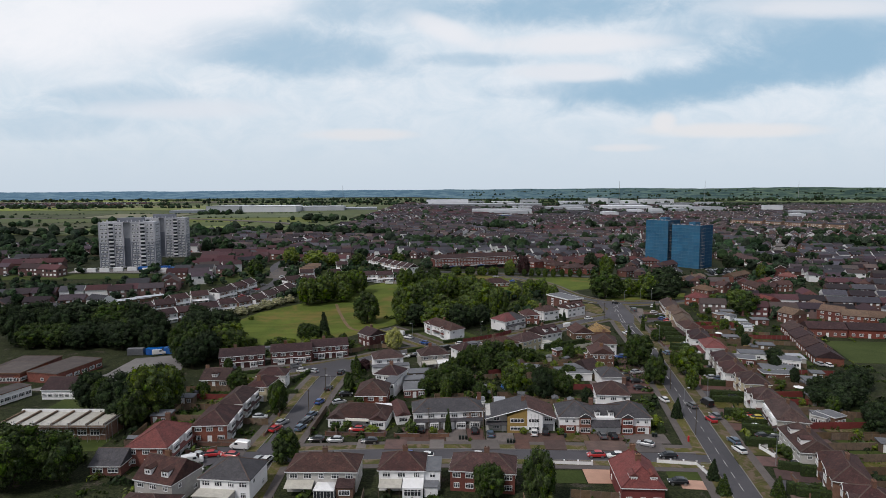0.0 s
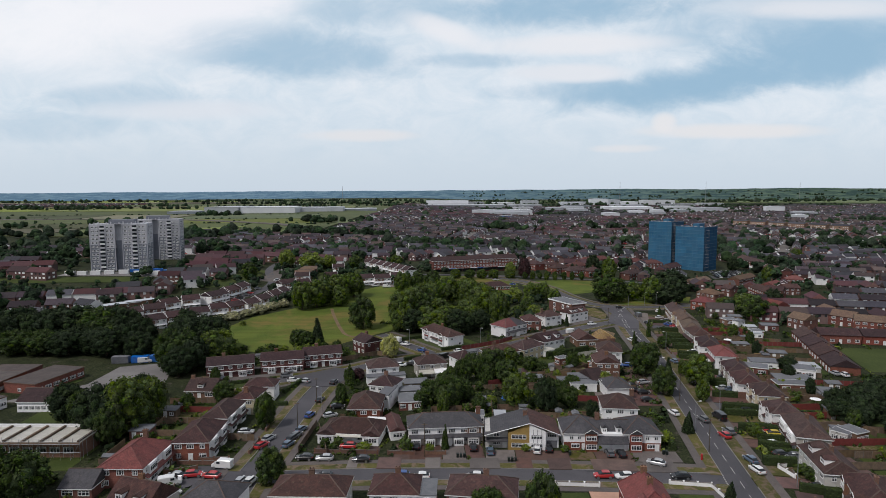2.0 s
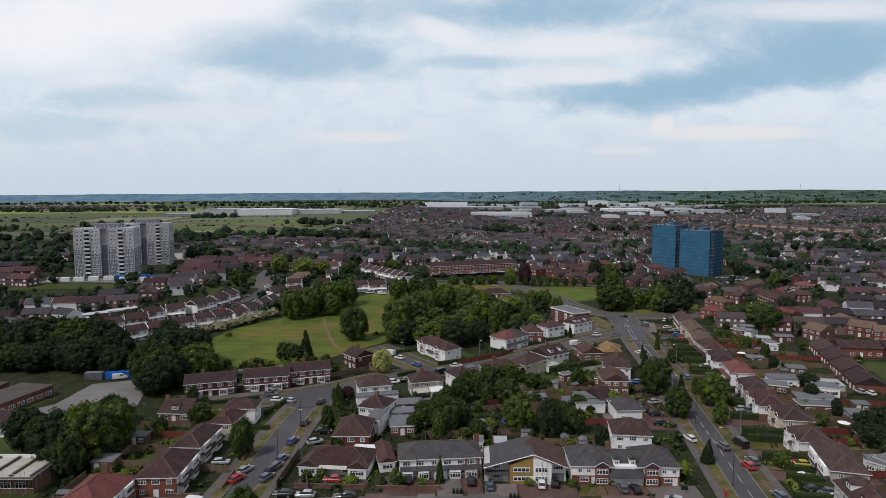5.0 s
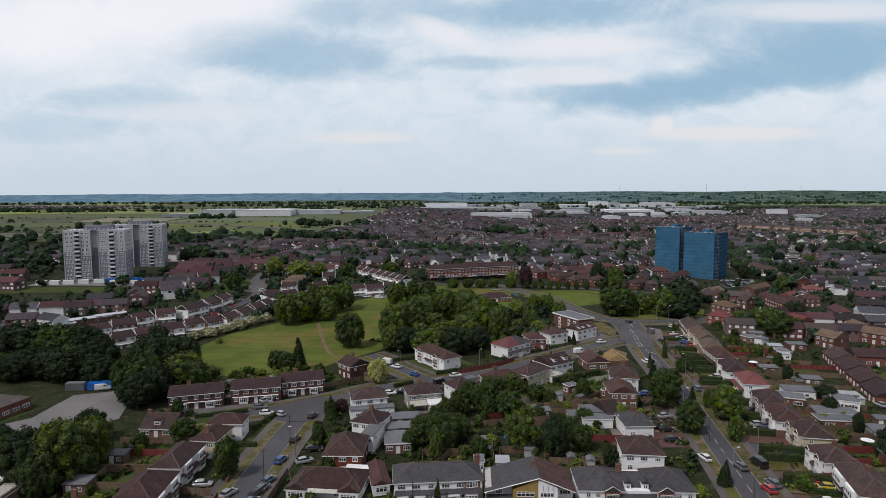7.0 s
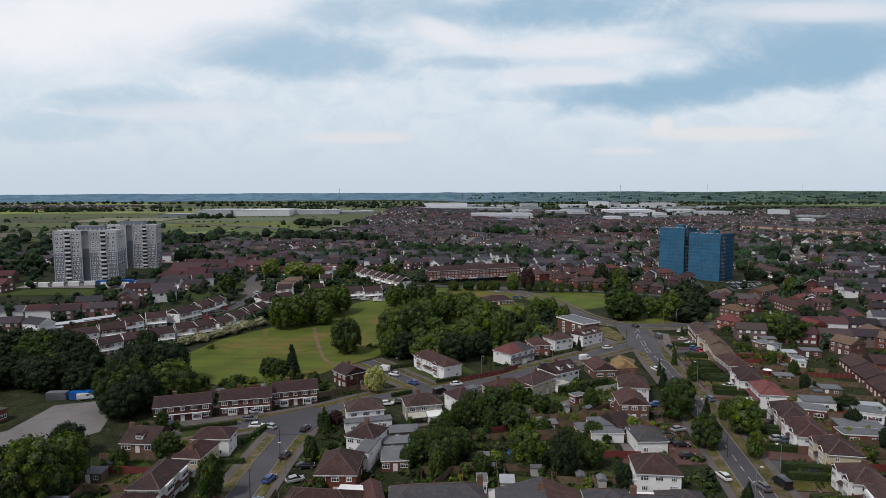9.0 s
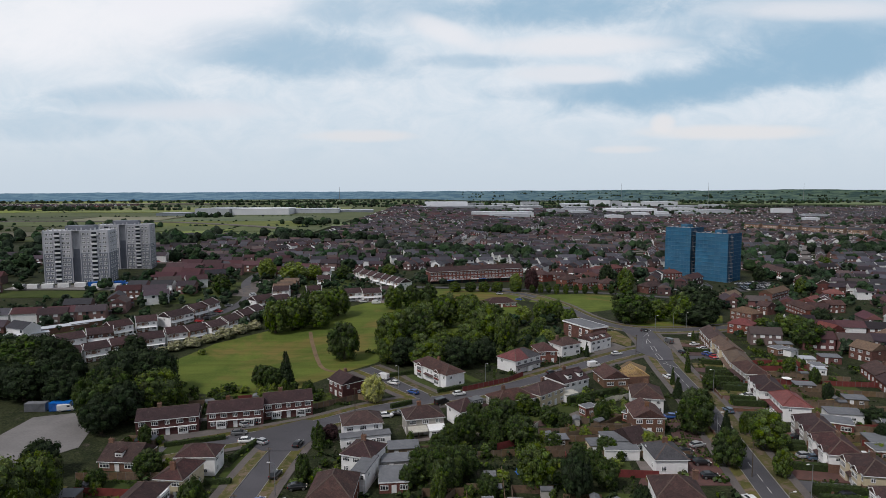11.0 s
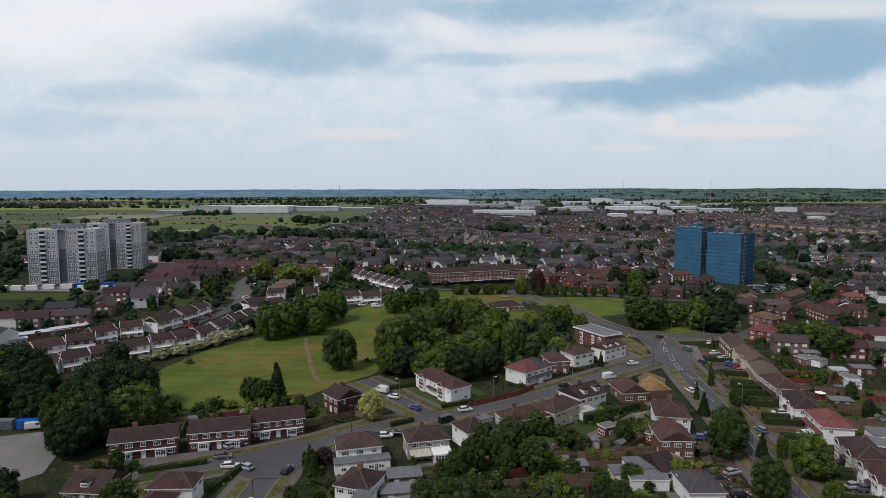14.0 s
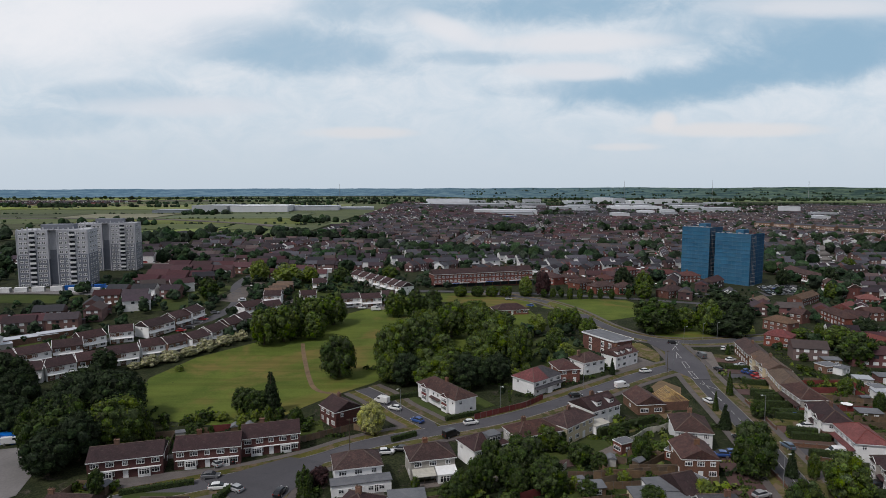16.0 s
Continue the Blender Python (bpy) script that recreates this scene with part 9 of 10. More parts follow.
for q in ((67.6, 166, 10), (79.5, 178, 190), (73.0, 208, 10), (89.0, 246, 190), (84, 300, 20), (16, 254.5, -60), (-13, 252.5, -130), (-34.5, 180, 180), (111, 338, -90), (118, 340, -90), (76.2, 134, 190), (100, 331, -60), (45, 275, -60)):
    street_lamp(*q)
for q in ((-37.3, 186), (-38, 165), (-4, 150), (65.2, 152), (78, 290), (-24, 227.5), (10, 150.2), (72, 188), (-48, 172)):
    telegraph_pole(*q)
post_box(61.5, 147.5)
for q in ((-205, 414, 13, "tarp"), (-198, 416, 13, "tarp"), (-192, 419, 20, "tarp"), (-211, 411, 13, "white"), (-184, 416, 5, "tarp"), (-235, 405, 0, "white"), (-243, 405, 0, "white"), (-200, 409, 8, "white"), (-190, 410, 8, "white"), (-181, 410, 10, "plastic"), (-219, 408, 13, "white"), (-227, 406, 13, "white"), (-113, 233, 5, "tarp"), (-106.5, 234, 5, "tarp"), (-120, 232.5, 4, "slate")):
    skip_container(*q)



def low_wall(x0, y0, x1, y1, material="brown_brick", h=0.9):
    t = base("garden_wall", x0, y0, math.degrees(math.atan2(y1 - y0, x1 - x0)))
    tagged(t, "low brick front garden wall with piers" if material != "white" else "low white front garden wall with piers", "wall", "garden walls")
    L = math.hypot(x1 - x0, y1 - y0)
    part("wall", box(0, -0.11, -0.2, L, 0.11, h), MAT[material], t)
    part("coping", box(-0.03, -0.15, h, L + 0.03, 0.15, h + 0.07), MAT["concrete"], t)
    n = max(1, round(L / 3.2))
    for k in range(n + 1):
        X = L * k / n
        part("pier", box(X - 0.17, -0.17, -0.2, X + 0.17, 0.17, h + 0.25), MAT[material], t)


for q in ((-31, 153.0, -15.5, 152.0), (-13, 151.6, -6.5, 151.4), (-4, 151.4, 1, 151.3), (76.4, 128, 75, 119), (79, 141, 77.2, 133), (81, 156, 80, 148), (83.2, 170, 82.2, 163), (85.2, 184, 84.2, 176), (86.6, 205, 85.6, 195), (86.4, 222, 95.5, 220), (87, 230, 96, 228), (90.4, 250, 89, 240),
          (91.6, 262, 90.8, 255), (-46.8, 160, -46.8, 152), (-47, 172, -46.8, 166), (-50, 146.6, -62, 147), (-63.0, 142.2, -56.3, 144.2), (-57.5, 148.5, -50.6, 148.8), (73.6, 206, 75.6, 226), (72, 196, 73, 204)):
    low_wall(*q)
for q in ((77.2, 143, 82.5, 144.5), (77.2, 143, 78.2, 138), (49.5, 135.6, 58, 134.2), (58, 134.2, 58.6, 128.5), (24.5, 135.4, 34, 134.6)):
    low_wall(*q, "white", 1.0)

# back-garden fences
for q in ((-4, 196, 40, 203), (20, 199, 62, 198), (28, 207, 60, 210), (33, 213, 58, 216), (-5, 163.5, 4, 180), (14, 167, 15, 190), (-48, 160, -70, 163), (-62, 172, -84, 172), (-63, 188, -82, 188), (-28, 152, -33, 168), (-35, 152.5, -34, 170),
          (26, 120, 38, 118), (-2, 108, -3, 119), (-17, 110, -17, 121), (16, 106, 16, 119), (-34, 106, -35, 118), (-56, 128.5, -57, 134), (110, 178, 125, 174), (98, 148, 125, 146), (100, 165, 128, 160), (104, 190, 130, 184), (108, 215, 128, 209),
          (112, 232, 140, 226), (114, 246, 142, 240), (116, 262, 140, 256), (120, 280, 142, 276), (-41, 230, -25, 241), (-25, 241, -18, 237)):
    fence(*q)
for q in ((8, 247.5, 24, 257.5), (24, 257.5, 30, 264), (108, 204, 136, 200), (113, 254, 146, 250)):
    fence(*q, material="redpaint")
for q in ((80.5, 165.5, 88, 163.5, 2.0), (83.5, 180, 92, 178, 2.2), (81, 160, 88, 158, 1.4), (79.5, 151, 86, 149, 1.6), (79, 129, 84, 128, 2.6), (78, 123, 86, 121, 1.3), (95, 250, 102, 249, 2.0), (95, 257, 103, 256, 2.2), (97, 263, 105, 262, 2.0),
          (98, 266.5, 106, 265.5, 2.2), (-30, 186.5, -24, 187, 1.2), (-52, 186, -46, 186, 1.2), (-13, 168, 0, 170, 2.0), (-31, 160, -31, 172, 1.6), (-50, 197, -47, 208, 1.3), (47, 155, 49, 163, 1.6), (57, 153, 58, 162, 1.8), (40, 236, 58, 246, 2.2),
          (-20, 262, -8, 268, 1.5), (0, 247, 10, 252, 1.4), (-14, 233, -8, 237, 1.4), (-70, 206, -56, 211, 1.2)):
    hedge(*q[:4], h=q[4])

# hedges between the front plots of the row
for ob in [o for o in scene.objects if o.name.startswith("house") and not o.parent]:
    x, y = ob.location.x, ob.location.y
    if 78 < x < 116 and 100 < y < 300:
        m = ob.matrix_basis
        for k, u in enumerate((-5.8, 5.8) if int(y) % 3 else (-5.8,)):
            p, q = m @ Vector((u, -0.8, 0)), m @ Vector((u, -8.0 - (int(x) % 3), 0))
            if not near_road(q.x, q.y, None, 4.5):
                hedge(p.x, p.y, q.x, q.y, h=1.5 + 0.4 * ((int(y) + k) % 3), w=1.3)

for q in ((-29.1, 156.0, 2.4, 1.5), (-26.9, 153.9, 1.9, 1.4), (-26.0, 157.0, 2.2, 1.4), (-8.8, 153.2, 3.9, 1.8), (-2.9, 152.6, 2.4, 1.3), (20.7, 153.2, 1.7, 1.3), (30.2, 152.5, 1.8, 1.2), (-18.5, 153.6, 1.2, 0.9), (12.2, 153.8, 1.1, 0.8), (56.5, 157.5, 3.2, 2.2),
          (84.6, 134.6, 3.4, 2.3), (84.3, 128.0, 2.8, 1.8), (80.9, 139.8, 2.6, 1.9)):
    tree("bush", *q)
tree("conifer", 0.9, 154.6, 7.2, 1.2)


def wheelie_bin(x, y, a):
    t = base("wheelie_bin", x, y, a)
    tagged(t, "dark green plastic wheelie bin standing by the drive", "bin", "wheelie bins")
    bm = bmesh.new()
    add_solid(bm, [(-0.24, -0.26, 0.06), (0.24, -0.26, 0.06), (0.24, 0.2, 0.06), (-0.24, 0.2, 0.06)], [(-0.29, -0.34, 1.0), (0.29, -0.34, 1.0), (0.29, 0.34, 1.0), (-0.29, 0.34, 1.0)])
    part("body", bm, MAT["bin"], t)
    bm = bmesh.new()
    add_solid(bm, [(-0.31, -0.37, 1.0), (0.31, -0.37, 1.0), (0.31, 0.37, 1.0), (-0.31, 0.37, 1.0)], [(-0.27, -0.3, 1.08), (0.27, -0.3, 1.08), (0.27, 0.33, 1.1), (-0.27, 0.33, 1.1)])
    part("lid", bm, MAT["bin"], t)
    for u in (-0.25, 0.25):
        bm = bmesh.new()
        add_bar(bm, (u - 0.03, 0.28, 0.1), (u + 0.03, 0.28, 0.1), 0.1, n=8)
        part("wheel", bm, MAT["tyre"], t)


for q in ((3.9, 149.7, 5), (4.7, 149.7, -4), (5.5, 149.6, 8), (15.9, 147.3, 0), (16.7, 147.3, 7), (17.5, 147.2, -6), (53.6, 150.6, 3), (54.3, 150.4, 0), (31.0, 150.5, 5)):
    wheelie_bin(*q)

# front plots along the streets
rng = random.Random(4)
for ob in [o for o in scene.objects if o.name.startswith("house") and not o.parent]:
    x, y = ob.location.x, ob.location.y
    a = math.degrees(ob.matrix_world.to_euler().z)
    if 78 < x < 116 and 100 < y < 312:
        w = 13
        for k, m in enumerate(("pavers", "verge") if int(y) % 2 else ("asphalt", "pavers")):
            s = -1 if k else 1
            patch(x, y, a, min(s * 0.3, s * 5.5), max(s * 0.3, s * 5.5), -11 if y > 150 else -9, -0.1, m, "paved front drive before the house", 0.065 + 0.004 * k)
for q in ((-23, 158, -3, -8, 8, -6.0, -1.5, "pavers"), (-8, 158, 0, -3.5, 3.5, -10, -0.3, "pavers"), (1, 157, 3, -9, -1.2, -9, -0.2, "pavers"), (1, 157, 3, -1.0, 4.5, -9, -0.2, "concrete"), (1, 157, 3, 4.7, 9, -9, -0.2, "pavers"), (19, 155, -3, -8, -1, -7.5, -1.5, "concrete"), (19, 155, -3, -0.8, 12, -7.5, -1.5, "pavers"),
          (42, 153, -3, -11, -5, -5.5, -0.2, "verge"), (42, 153, -3, -4.8, 4, -6, -0.2, "pavers"), (42, 153, -3, 4.2, 15, -6, -0.2, "concrete"), (31, 132, -2, -7, 0, -6, 0, "grass"), (31, 132, -2, 0.3, 8, -6, 1, "pinkpave"),
          (54, 132, -8, -4, 4, -5, 3, "grass"), (54, 126, -8, -3, 4, -3, 1, "pinkpave"), (-50, 152, 0, 0, 5, -4, 4, "grass"), (-51, 163, 0, 0, 6, -3, 3, "pavers"), (-48, 190, 0, -2, 4, -6, 4, "grass"),
          (-45, 200, 0, -4, 2, -6, 6, "grass"), (20, 105, 0, -60, 8, -12, 6, "grass"), (-40, 236, 15, -8, 8, -2, 10, "grass"), (30, 205, 5, -8, 10, -4, 3, "grass"), (120, 155, 0, -12, 8, -10, 16, "grass"), (122, 190, 0, -12, 6, -10, 16, "grass"),
          (128, 222, 0, -12, 6, -10, 10, "grass"), (130, 250, 0, -12, 8, -6, 14, "grass"), (42, 222, 30, -8, 8, -6, 4, "verge"), (-72, 168, 0, -8, 8, -8, 3, "grass"), (-72, 180, 0, -8, 8, -6, 4, "verge"), (64, 268, 40, -10, -4, -12, 2, "verge"),
          (-56, 228, 13, -22, 16, -13.5, -9.5, "concrete"), (-12, 146.5, 0, -3, 2.5, -2.6, 3, "pavers"), (-2.2, 146.3, 0, -1.6, 2.0, -2.5, 3, "concrete"), (10, 146, 0, -3.4, 3.6, -2.5, 3, "concrete"), (19.6, 146, -2, -2.2, 1.6, -2.5, 3, "pavers"), (27.5, 145.5, -3, -2.6, 2.6, -2.6, 3, "pavers"), (39, 144.8, -4, -4, 6, -2.6, 3, "pavers"), (50, 143.6, -4, -3, 4, -2.4, 3, "concrete"), (-21, 146.8, 0, -1, 1.4, -2.6, 3, "concrete")):
    patch(*q, "small plot beside the house", 0.055 if q[7] in ("grass", "verge") else (0.20 if 143 < q[1] < 147 else 0.075))



def shed(x, y, a, material="timber"):
    t = base("garden_shed", x, y, a)
    tagged(t, "small timber garden shed with a felt roof" if material == "timber" else "pale garden shed with a felt roof", "shed", "garden sheds")
    bm = box(-1.2, -0.9, 0, 1.2, 0.9, 1.9)
    gable_fill(bm, "gable", -1.2, -0.9, 1.2, 0.9, 1.9, 0.55)
    part("wall", bm, MAT[material], t)
    bm, _ = roof_mesh(-1.2, -0.9, 1.2, 0.9, 1.9, 0.6, "gable", 0.15)
    part("roof", bm, MAT["slate"], t)


def run_fence(t, x0, y0, x1, y1, h, material):
    """One long boarded side of a plot."""
    L = math.hypot(x1 - x0, y1 - y0)
    n = max(2, int(L / 0.9))
    bm = bmesh.new()
    vs = []
    for k in range(n + 1):
        X, Y = x0 + (x1 - x0) * k / n, y0 + (y1 - y0) * k / n
        o = 0.03 if k % 2 else 0.05
        nx, ny = -(y1 - y0) / L * o, (x1 - x0) / L * o
        vs.append([bm.verts.new(p) for p in ((X - nx, Y - ny, -0.3), (X - nx, Y - ny, h), (X + nx, Y + ny, h), (X + nx, Y + ny, -0.3))])
    for p, q in zip(vs, vs[1:]):
        for k in range(4):
            bm.faces.new((p[k], q[k], q[(k + 1) % 4], p[(k + 1) % 4]))
    bm.faces.new(vs[0])
    bm.faces.new(vs[-1][::-1])
    bmesh.ops.recalc_face_normals(bm, faces=bm.faces)
    part("boarding", bm, MAT[material], t)


def garden(x, y, a, w, L, seed):
    """A fenced back garden in its own axes, running away along y: patio, lawn, borders, shed and shrubs."""
    rng = random.Random(seed)
    c, s = math.cos(radians(a)), math.sin(radians(a))
    at = lambda u, v: (x + c * u - s * v, y + s * u + c * v)
    f = base("garden_fence", x, y, a)
    tagged(f, "weathered timber boundary fence round a back garden", "fence", "garden fences")
    m = rng.choice(("timber", "timber", "timber", "redpaint"))
    run_fence(f, -w / 2, 0, -w / 2, L, 1.8, m)
    run_fence(f, -w / 2, L, w / 2, L, 1.8, m)
    patch(x, y, a, -w / 2 + 0.4, w / 2 - 0.4, 0.2, rng.uniform(2.5, 4.5), rng.choice(("concrete", "pavers", "concrete")), "paved patio behind the house", 0.07)
    e = rng.uniform(0.4, 1.2)
    patch(x, y, a, -w / 2 + e, w / 2 - rng.uniform(0.3, 1.2), 5, L - rng.uniform(1, 4), rng.choice(("grass", "grass", "verge")), "back garden lawn", 0.055)
    if rng.random() < 0.8:
        u, v = rng.choice((-1, 1)) * (w / 2 - 1.7), L - 1.6
        shed(*at(u, v), a + rng.choice((0, 90)), rng.choice(("timber", "timber", "render")))
    for _ in range(rng.randrange(1, 4)):
        u, v = rng.choice((-1, 1)) * (w / 2 - 0.6), rng.uniform(3, L)
        tree("bush", *at(u, v), rng.uniform(1.2, 3.4), rng.uniform(0.7, 1.6))
    if rng.random() < 0.4:
        tree("broad", *at(rng.uniform(-w / 3, w / 3), L - 3), rng.uniform(4.5, 7.5), rng.uniform(1.8, 3.0))


k = 0
for x, y, a, w, n in ((104, 126, -102, 6.5, 9), (110, 190, -101, 6.8, 9), (121, 252, -103, 7.2, 7)):
    for j in range(n):
        d = (j - (n - 1) / 2) * w
        k += 1
        garden(x - 14 + 0.2 * d, y + d, a + 12, w, 19 + (k * 7) % 4, k)
for x, y, a, w, L in ((48, 176, 82, 8, 20), (51, 192, 85, 9, 20), (55, 216, 85, 8, 18), (-63, 152, 90, 12, 17), (-60, 168, 88, 10, 17), (-62, 184, 86, 8, 16), (-4, 212, -165, 9, 10), (14, 216, -152, 10, 12), (27, 222, -156, 11, 14), (40, 229, -140, 10, 13),
                      (2, 166, 2, 9, 14), (10.5, 166, 0, 8, 16), (20, 165, -3, 9, 16), (30, 163, -3, 8, 14), (39, 163, -3, 8, 12), (-24, 168, 0, 9, 6), (-72, 222, 14, 8, 14), (-64, 224, 14, 8, 14), (-56, 227, 13, 8, 14), (-48, 231, 15, 8, 12), (-41, 235, 15, 7, 10),
                      (4, 262, 25, 8, 12), (33, 278, 35, 9, 10), (44, 288, 20, 8, 10), (-77, 201, -5, 9, 8)):
    k += 1
    garden(x, y, a, w, L, k * 3)


def roof_trusses(x, y, a):
    """New roof timbers over an unfinished house."""
    t = base("unfinished_house", x, y, a)
    tagged(t, "unfinished house with bare new timber roof trusses", "building site")
    part("wall", box(-4, 0, 0, 4, 7, 2.6), MAT["brown_brick"], t)
    for k in range(9):
        Y = 0.2 + 6.6 * k / 8
        bm = bmesh.new()
        add_bar(bm, (-4.3, Y, 2.6), (0, Y, 5.2), 0.07)
        add_bar(bm, (4.3, Y, 2.6), (0, Y, 5.2), 0.07)
        add_bar(bm, (-4.3, Y, 2.65), (4.3, Y, 2.65), 0.07)
        add_bar(bm, (-2, Y, 2.7), (0, Y, 5.1), 0.05)
        add_bar(bm, (2, Y, 2.7), (0, Y, 5.1), 0.05)
        part("truss", bm, MAT["fresh"], t)
    for u, z in ((-2.2, 3.95), (2.2, 3.95), (0, 5.25)):
        part("batten", box(u - 0.05, 0, z, u + 0.05, 7, z + 0.08), MAT["fresh"], t)


roof_trusses(67.5, 255, 5)


def school_hall():
    """A flat-roofed school building with white beams over sunken bays, its front behind a builder's scaffold."""
    t = base("school_hall", -98, 151, -1)
    tagged(t, "flat-roofed brick school building with white roof beams and scaffolding", "building")
    part("wall", box(-17, 0, -0.5, 11, 9.5, 3.8), MAT["brown_brick"], t)
    part("roof", box(-17.2, -0.2, 3.8, 11.2, 9.7, 3.95), MAT["clear_roof"], t)
    for k in range(7):
        X = -16.7 + 27.4 * k / 6
        part("roof_beam", box(X - 0.25, -0.3, 3.95, X + 0.25, 9.3, 4.4), MAT["timber"], t)
    part("roof_edge", box(-17.4, 9.31, 3.8, 11.4, 9.8, 4.6), MAT["plastic"], t)
    for k in range(8):
        window(t, -15 + 3.3 * k, 0, 1.2, 0, 2.4, 1.5, 3, True)
    bm = bmesh.new()
    for k in range(13):
        X = -17.5 + 2.45 * k
        add_bar(bm, (X, -1.6, -0.3), (X, -1.6, 5.2), 0.05)
        add_bar(bm, (X, -0.4, -0.3), (X, -0.4, 5.2), 0.05)
        if k % 2:
            add_bar(bm, (X, -1.6, 0.0), (X + 2.4, -1.6, 4.4), 0.04)
    for z in (2.0, 4.0, 4.6, 5.1):
        add_bar(bm, (-17.6, -1.6, z), (12, -1.6, z), 0.05)
    for k in range(5):
        add_bar(bm, (11.9, -1.6 + 2.7 * k, -0.3), (11.9, -1.6 + 2.7 * k, 5.2), 0.05)
    for z in (4.6, 5.1):
        add_bar(bm, (11.9, -1.6, z), (11.9, 9.4, z), 0.05)
    tagged(part("scaffold", bm, MAT["steel"], t), "galvanised scaffold tubes", kind="stuff")
    part("scaffold_deck", box(-17.4, -1.5, 3.9, 11.8, -0.45, 3.98), MAT["timber"], t)


school_hall()
# garden shrubs
rng = random.Random(8)
for x0, y0, x1, y1, n in ((-5, 182, 45, 206, 60), (-78, 150, -62, 205, 22), (100, 118, 130, 250, 30), (-35, 100, 36, 117, 26), (-33, 176, -24, 206, 14), (20, 205, 60, 246, 34), (-28, 262, 30, 276, 16), (116, 255, 146, 320, 26), (-88, 226, -40, 248, 34),
                          (-62, 228, -34, 244, 10), (60, 100, 90, 118, 6), (30, 276, 70, 312, 12), (-110, 130, -82, 142, 10), (150, 255, 240, 330, 28), (-30, 150, -14, 157, 4), (128, 318, 200, 360, 18), (-95, 290, -84, 300, 4), (-92, 244, -46, 250, 60), (-104, 232, -84, 250, 24)):
    for _ in range(int(n * 0.45)):
        x, y = rng.uniform(x0, x1), rng.uniform(y0, y1)
        if not near_road(x, y, None, 5):
            tree("bush", x, y, rng.uniform(1.4, 3.6), rng.uniform(0.9, 2.2))


def outbuilding(x, y, a, w, d, h, wall, top="slate", fall=0.25):
    """A flat-roofed garage, garden room or lean-to with a door and a window."""
    t = base("outbuilding", x, y, a)
    tagged(t, f"small {WORD.get(wall, 'timber')} garden outbuilding with a flat roof", "outbuilding", "garden outbuildings")
    part("wall", box(-w / 2, 0, -0.2, w / 2, d, h), MAT[wall], t)
    bm = bmesh.new()
    add_solid(bm, [(-w / 2 - 0.2, -0.25, h), (w / 2 + 0.2, -0.25, h), (w / 2 + 0.2, d + 0.15, h), (-w / 2 - 0.2, d + 0.15, h)],
              [(-w / 2 - 0.2, -0.25, h + 0.12), (w / 2 + 0.2, -0.25, h + 0.12), (w / 2 + 0.2, d + 0.15, h + 0.12 + fall), (-w / 2 - 0.2, d + 0.15, h + 0.12 + fall)])
    part("roof", bm, MAT[top], t)
    door(t, -w * 0.25, 0, 0)
    window(t, w * 0.2, 0, 0.9, 0, 1.2, 1.0, 2, True)


for q in ((125.3, 213, -11, 9, 6.5, 2.5, "render", "clad"), (114.5, 219.5, -11, 9, 5, 2.6, "white", "slate"), (113.7, 200, -11, 11, 5.5, 2.5, "brown_brick", "slate"), (117, 187, -10, 4.5, 5, 2.5, "render", "slate"), (102.3, 157, -10, 5, 4.5, 2.4, "white", "slate"),
          (134.2, 263, -10, 4, 3.4, 2.5, "white", "clad"), (118.9, 246, -10, 6, 3.5, 2.3, "timber", "slate"), (142, 299, -10, 6, 4, 2.4, "timber", "slate"), (137.9, 276, -10, 5, 4, 2.4, "render", "clad"), (140.2, 289, 30, 5, 4, 2.4, "white", "slate"),
          (147.7, 278, -10, 7, 4.5, 2.5, "brick", "slate"), (-8, 198.5, 8, 7.5, 4.5, 2.5, "timber", "slate"), (-8.4, 191.8, 8, 8.5, 4, 2.4, "render", "slate"), (40, 200, 4, 4, 4, 2.4, "cream", "slate"), (46.3, 202, 4, 8, 5.5, 2.7, "white", "slate"),
          (41.8, 238.5, 33, 5, 3, 2.3, "white", "clear_roof"), (12, 185, 0, 2.4, 1.8, 2.0, "white", "slate"), (104, 128, -12, 5, 4, 2.4, "brick", "slate"), (107, 140, -12, 4, 3, 2.3, "timber", "slate"), (110, 172, -12, 6, 4.5, 2.5, "brown_brick", "slate"),
          (124, 196, -12, 4, 3, 2.3, "timber", "slate"), (126, 232, -12, 6, 4, 2.4, "timber", "slate"), (16, 170, -3, 3, 3.4, 2.6, "clear_roof", "clad"), (31, 204, 6, 5, 3, 2.3, "timber", "slate"), (-78, 161, 0, 5, 4, 2.4, "brick", "slate"), (-77, 176, 0, 4, 3, 2.3, "timber", "slate"), (-168, 322, 42, 22, 5, 2.6, "brown_brick", "clad"), (-176, 310, 42, 18, 5, 2.6, "render", "clad"), (-160, 330, 42, 14, 4, 2.6, "brown_brick", "clad")):
    outbuilding(*q)


def zigzag_fence(pts, h, label):
    """A pale curving screen of upright boards."""
    t = base("garden_screen", pts[0][0], pts[0][1])
    tagged(t, label, "fence")
    line = densify(smooth(pts), 0.5)
    for k, ((x0, y0), (x1, y1)) in enumerate(zip(line, line[1:])):
        p = part("board", box(0, -0.03, 0, math.hypot(x1 - x0, y1 - y0) - 0.03, 0.03, h + 0.05 * (k % 2)), MAT["clear_roof"], t)
        p.matrix_basis = pose(x0 - pts[0][0], y0 - pts[0][1], 0, 0, 0, math.degrees(math.atan2(y1 - y0, x1 - x0)))


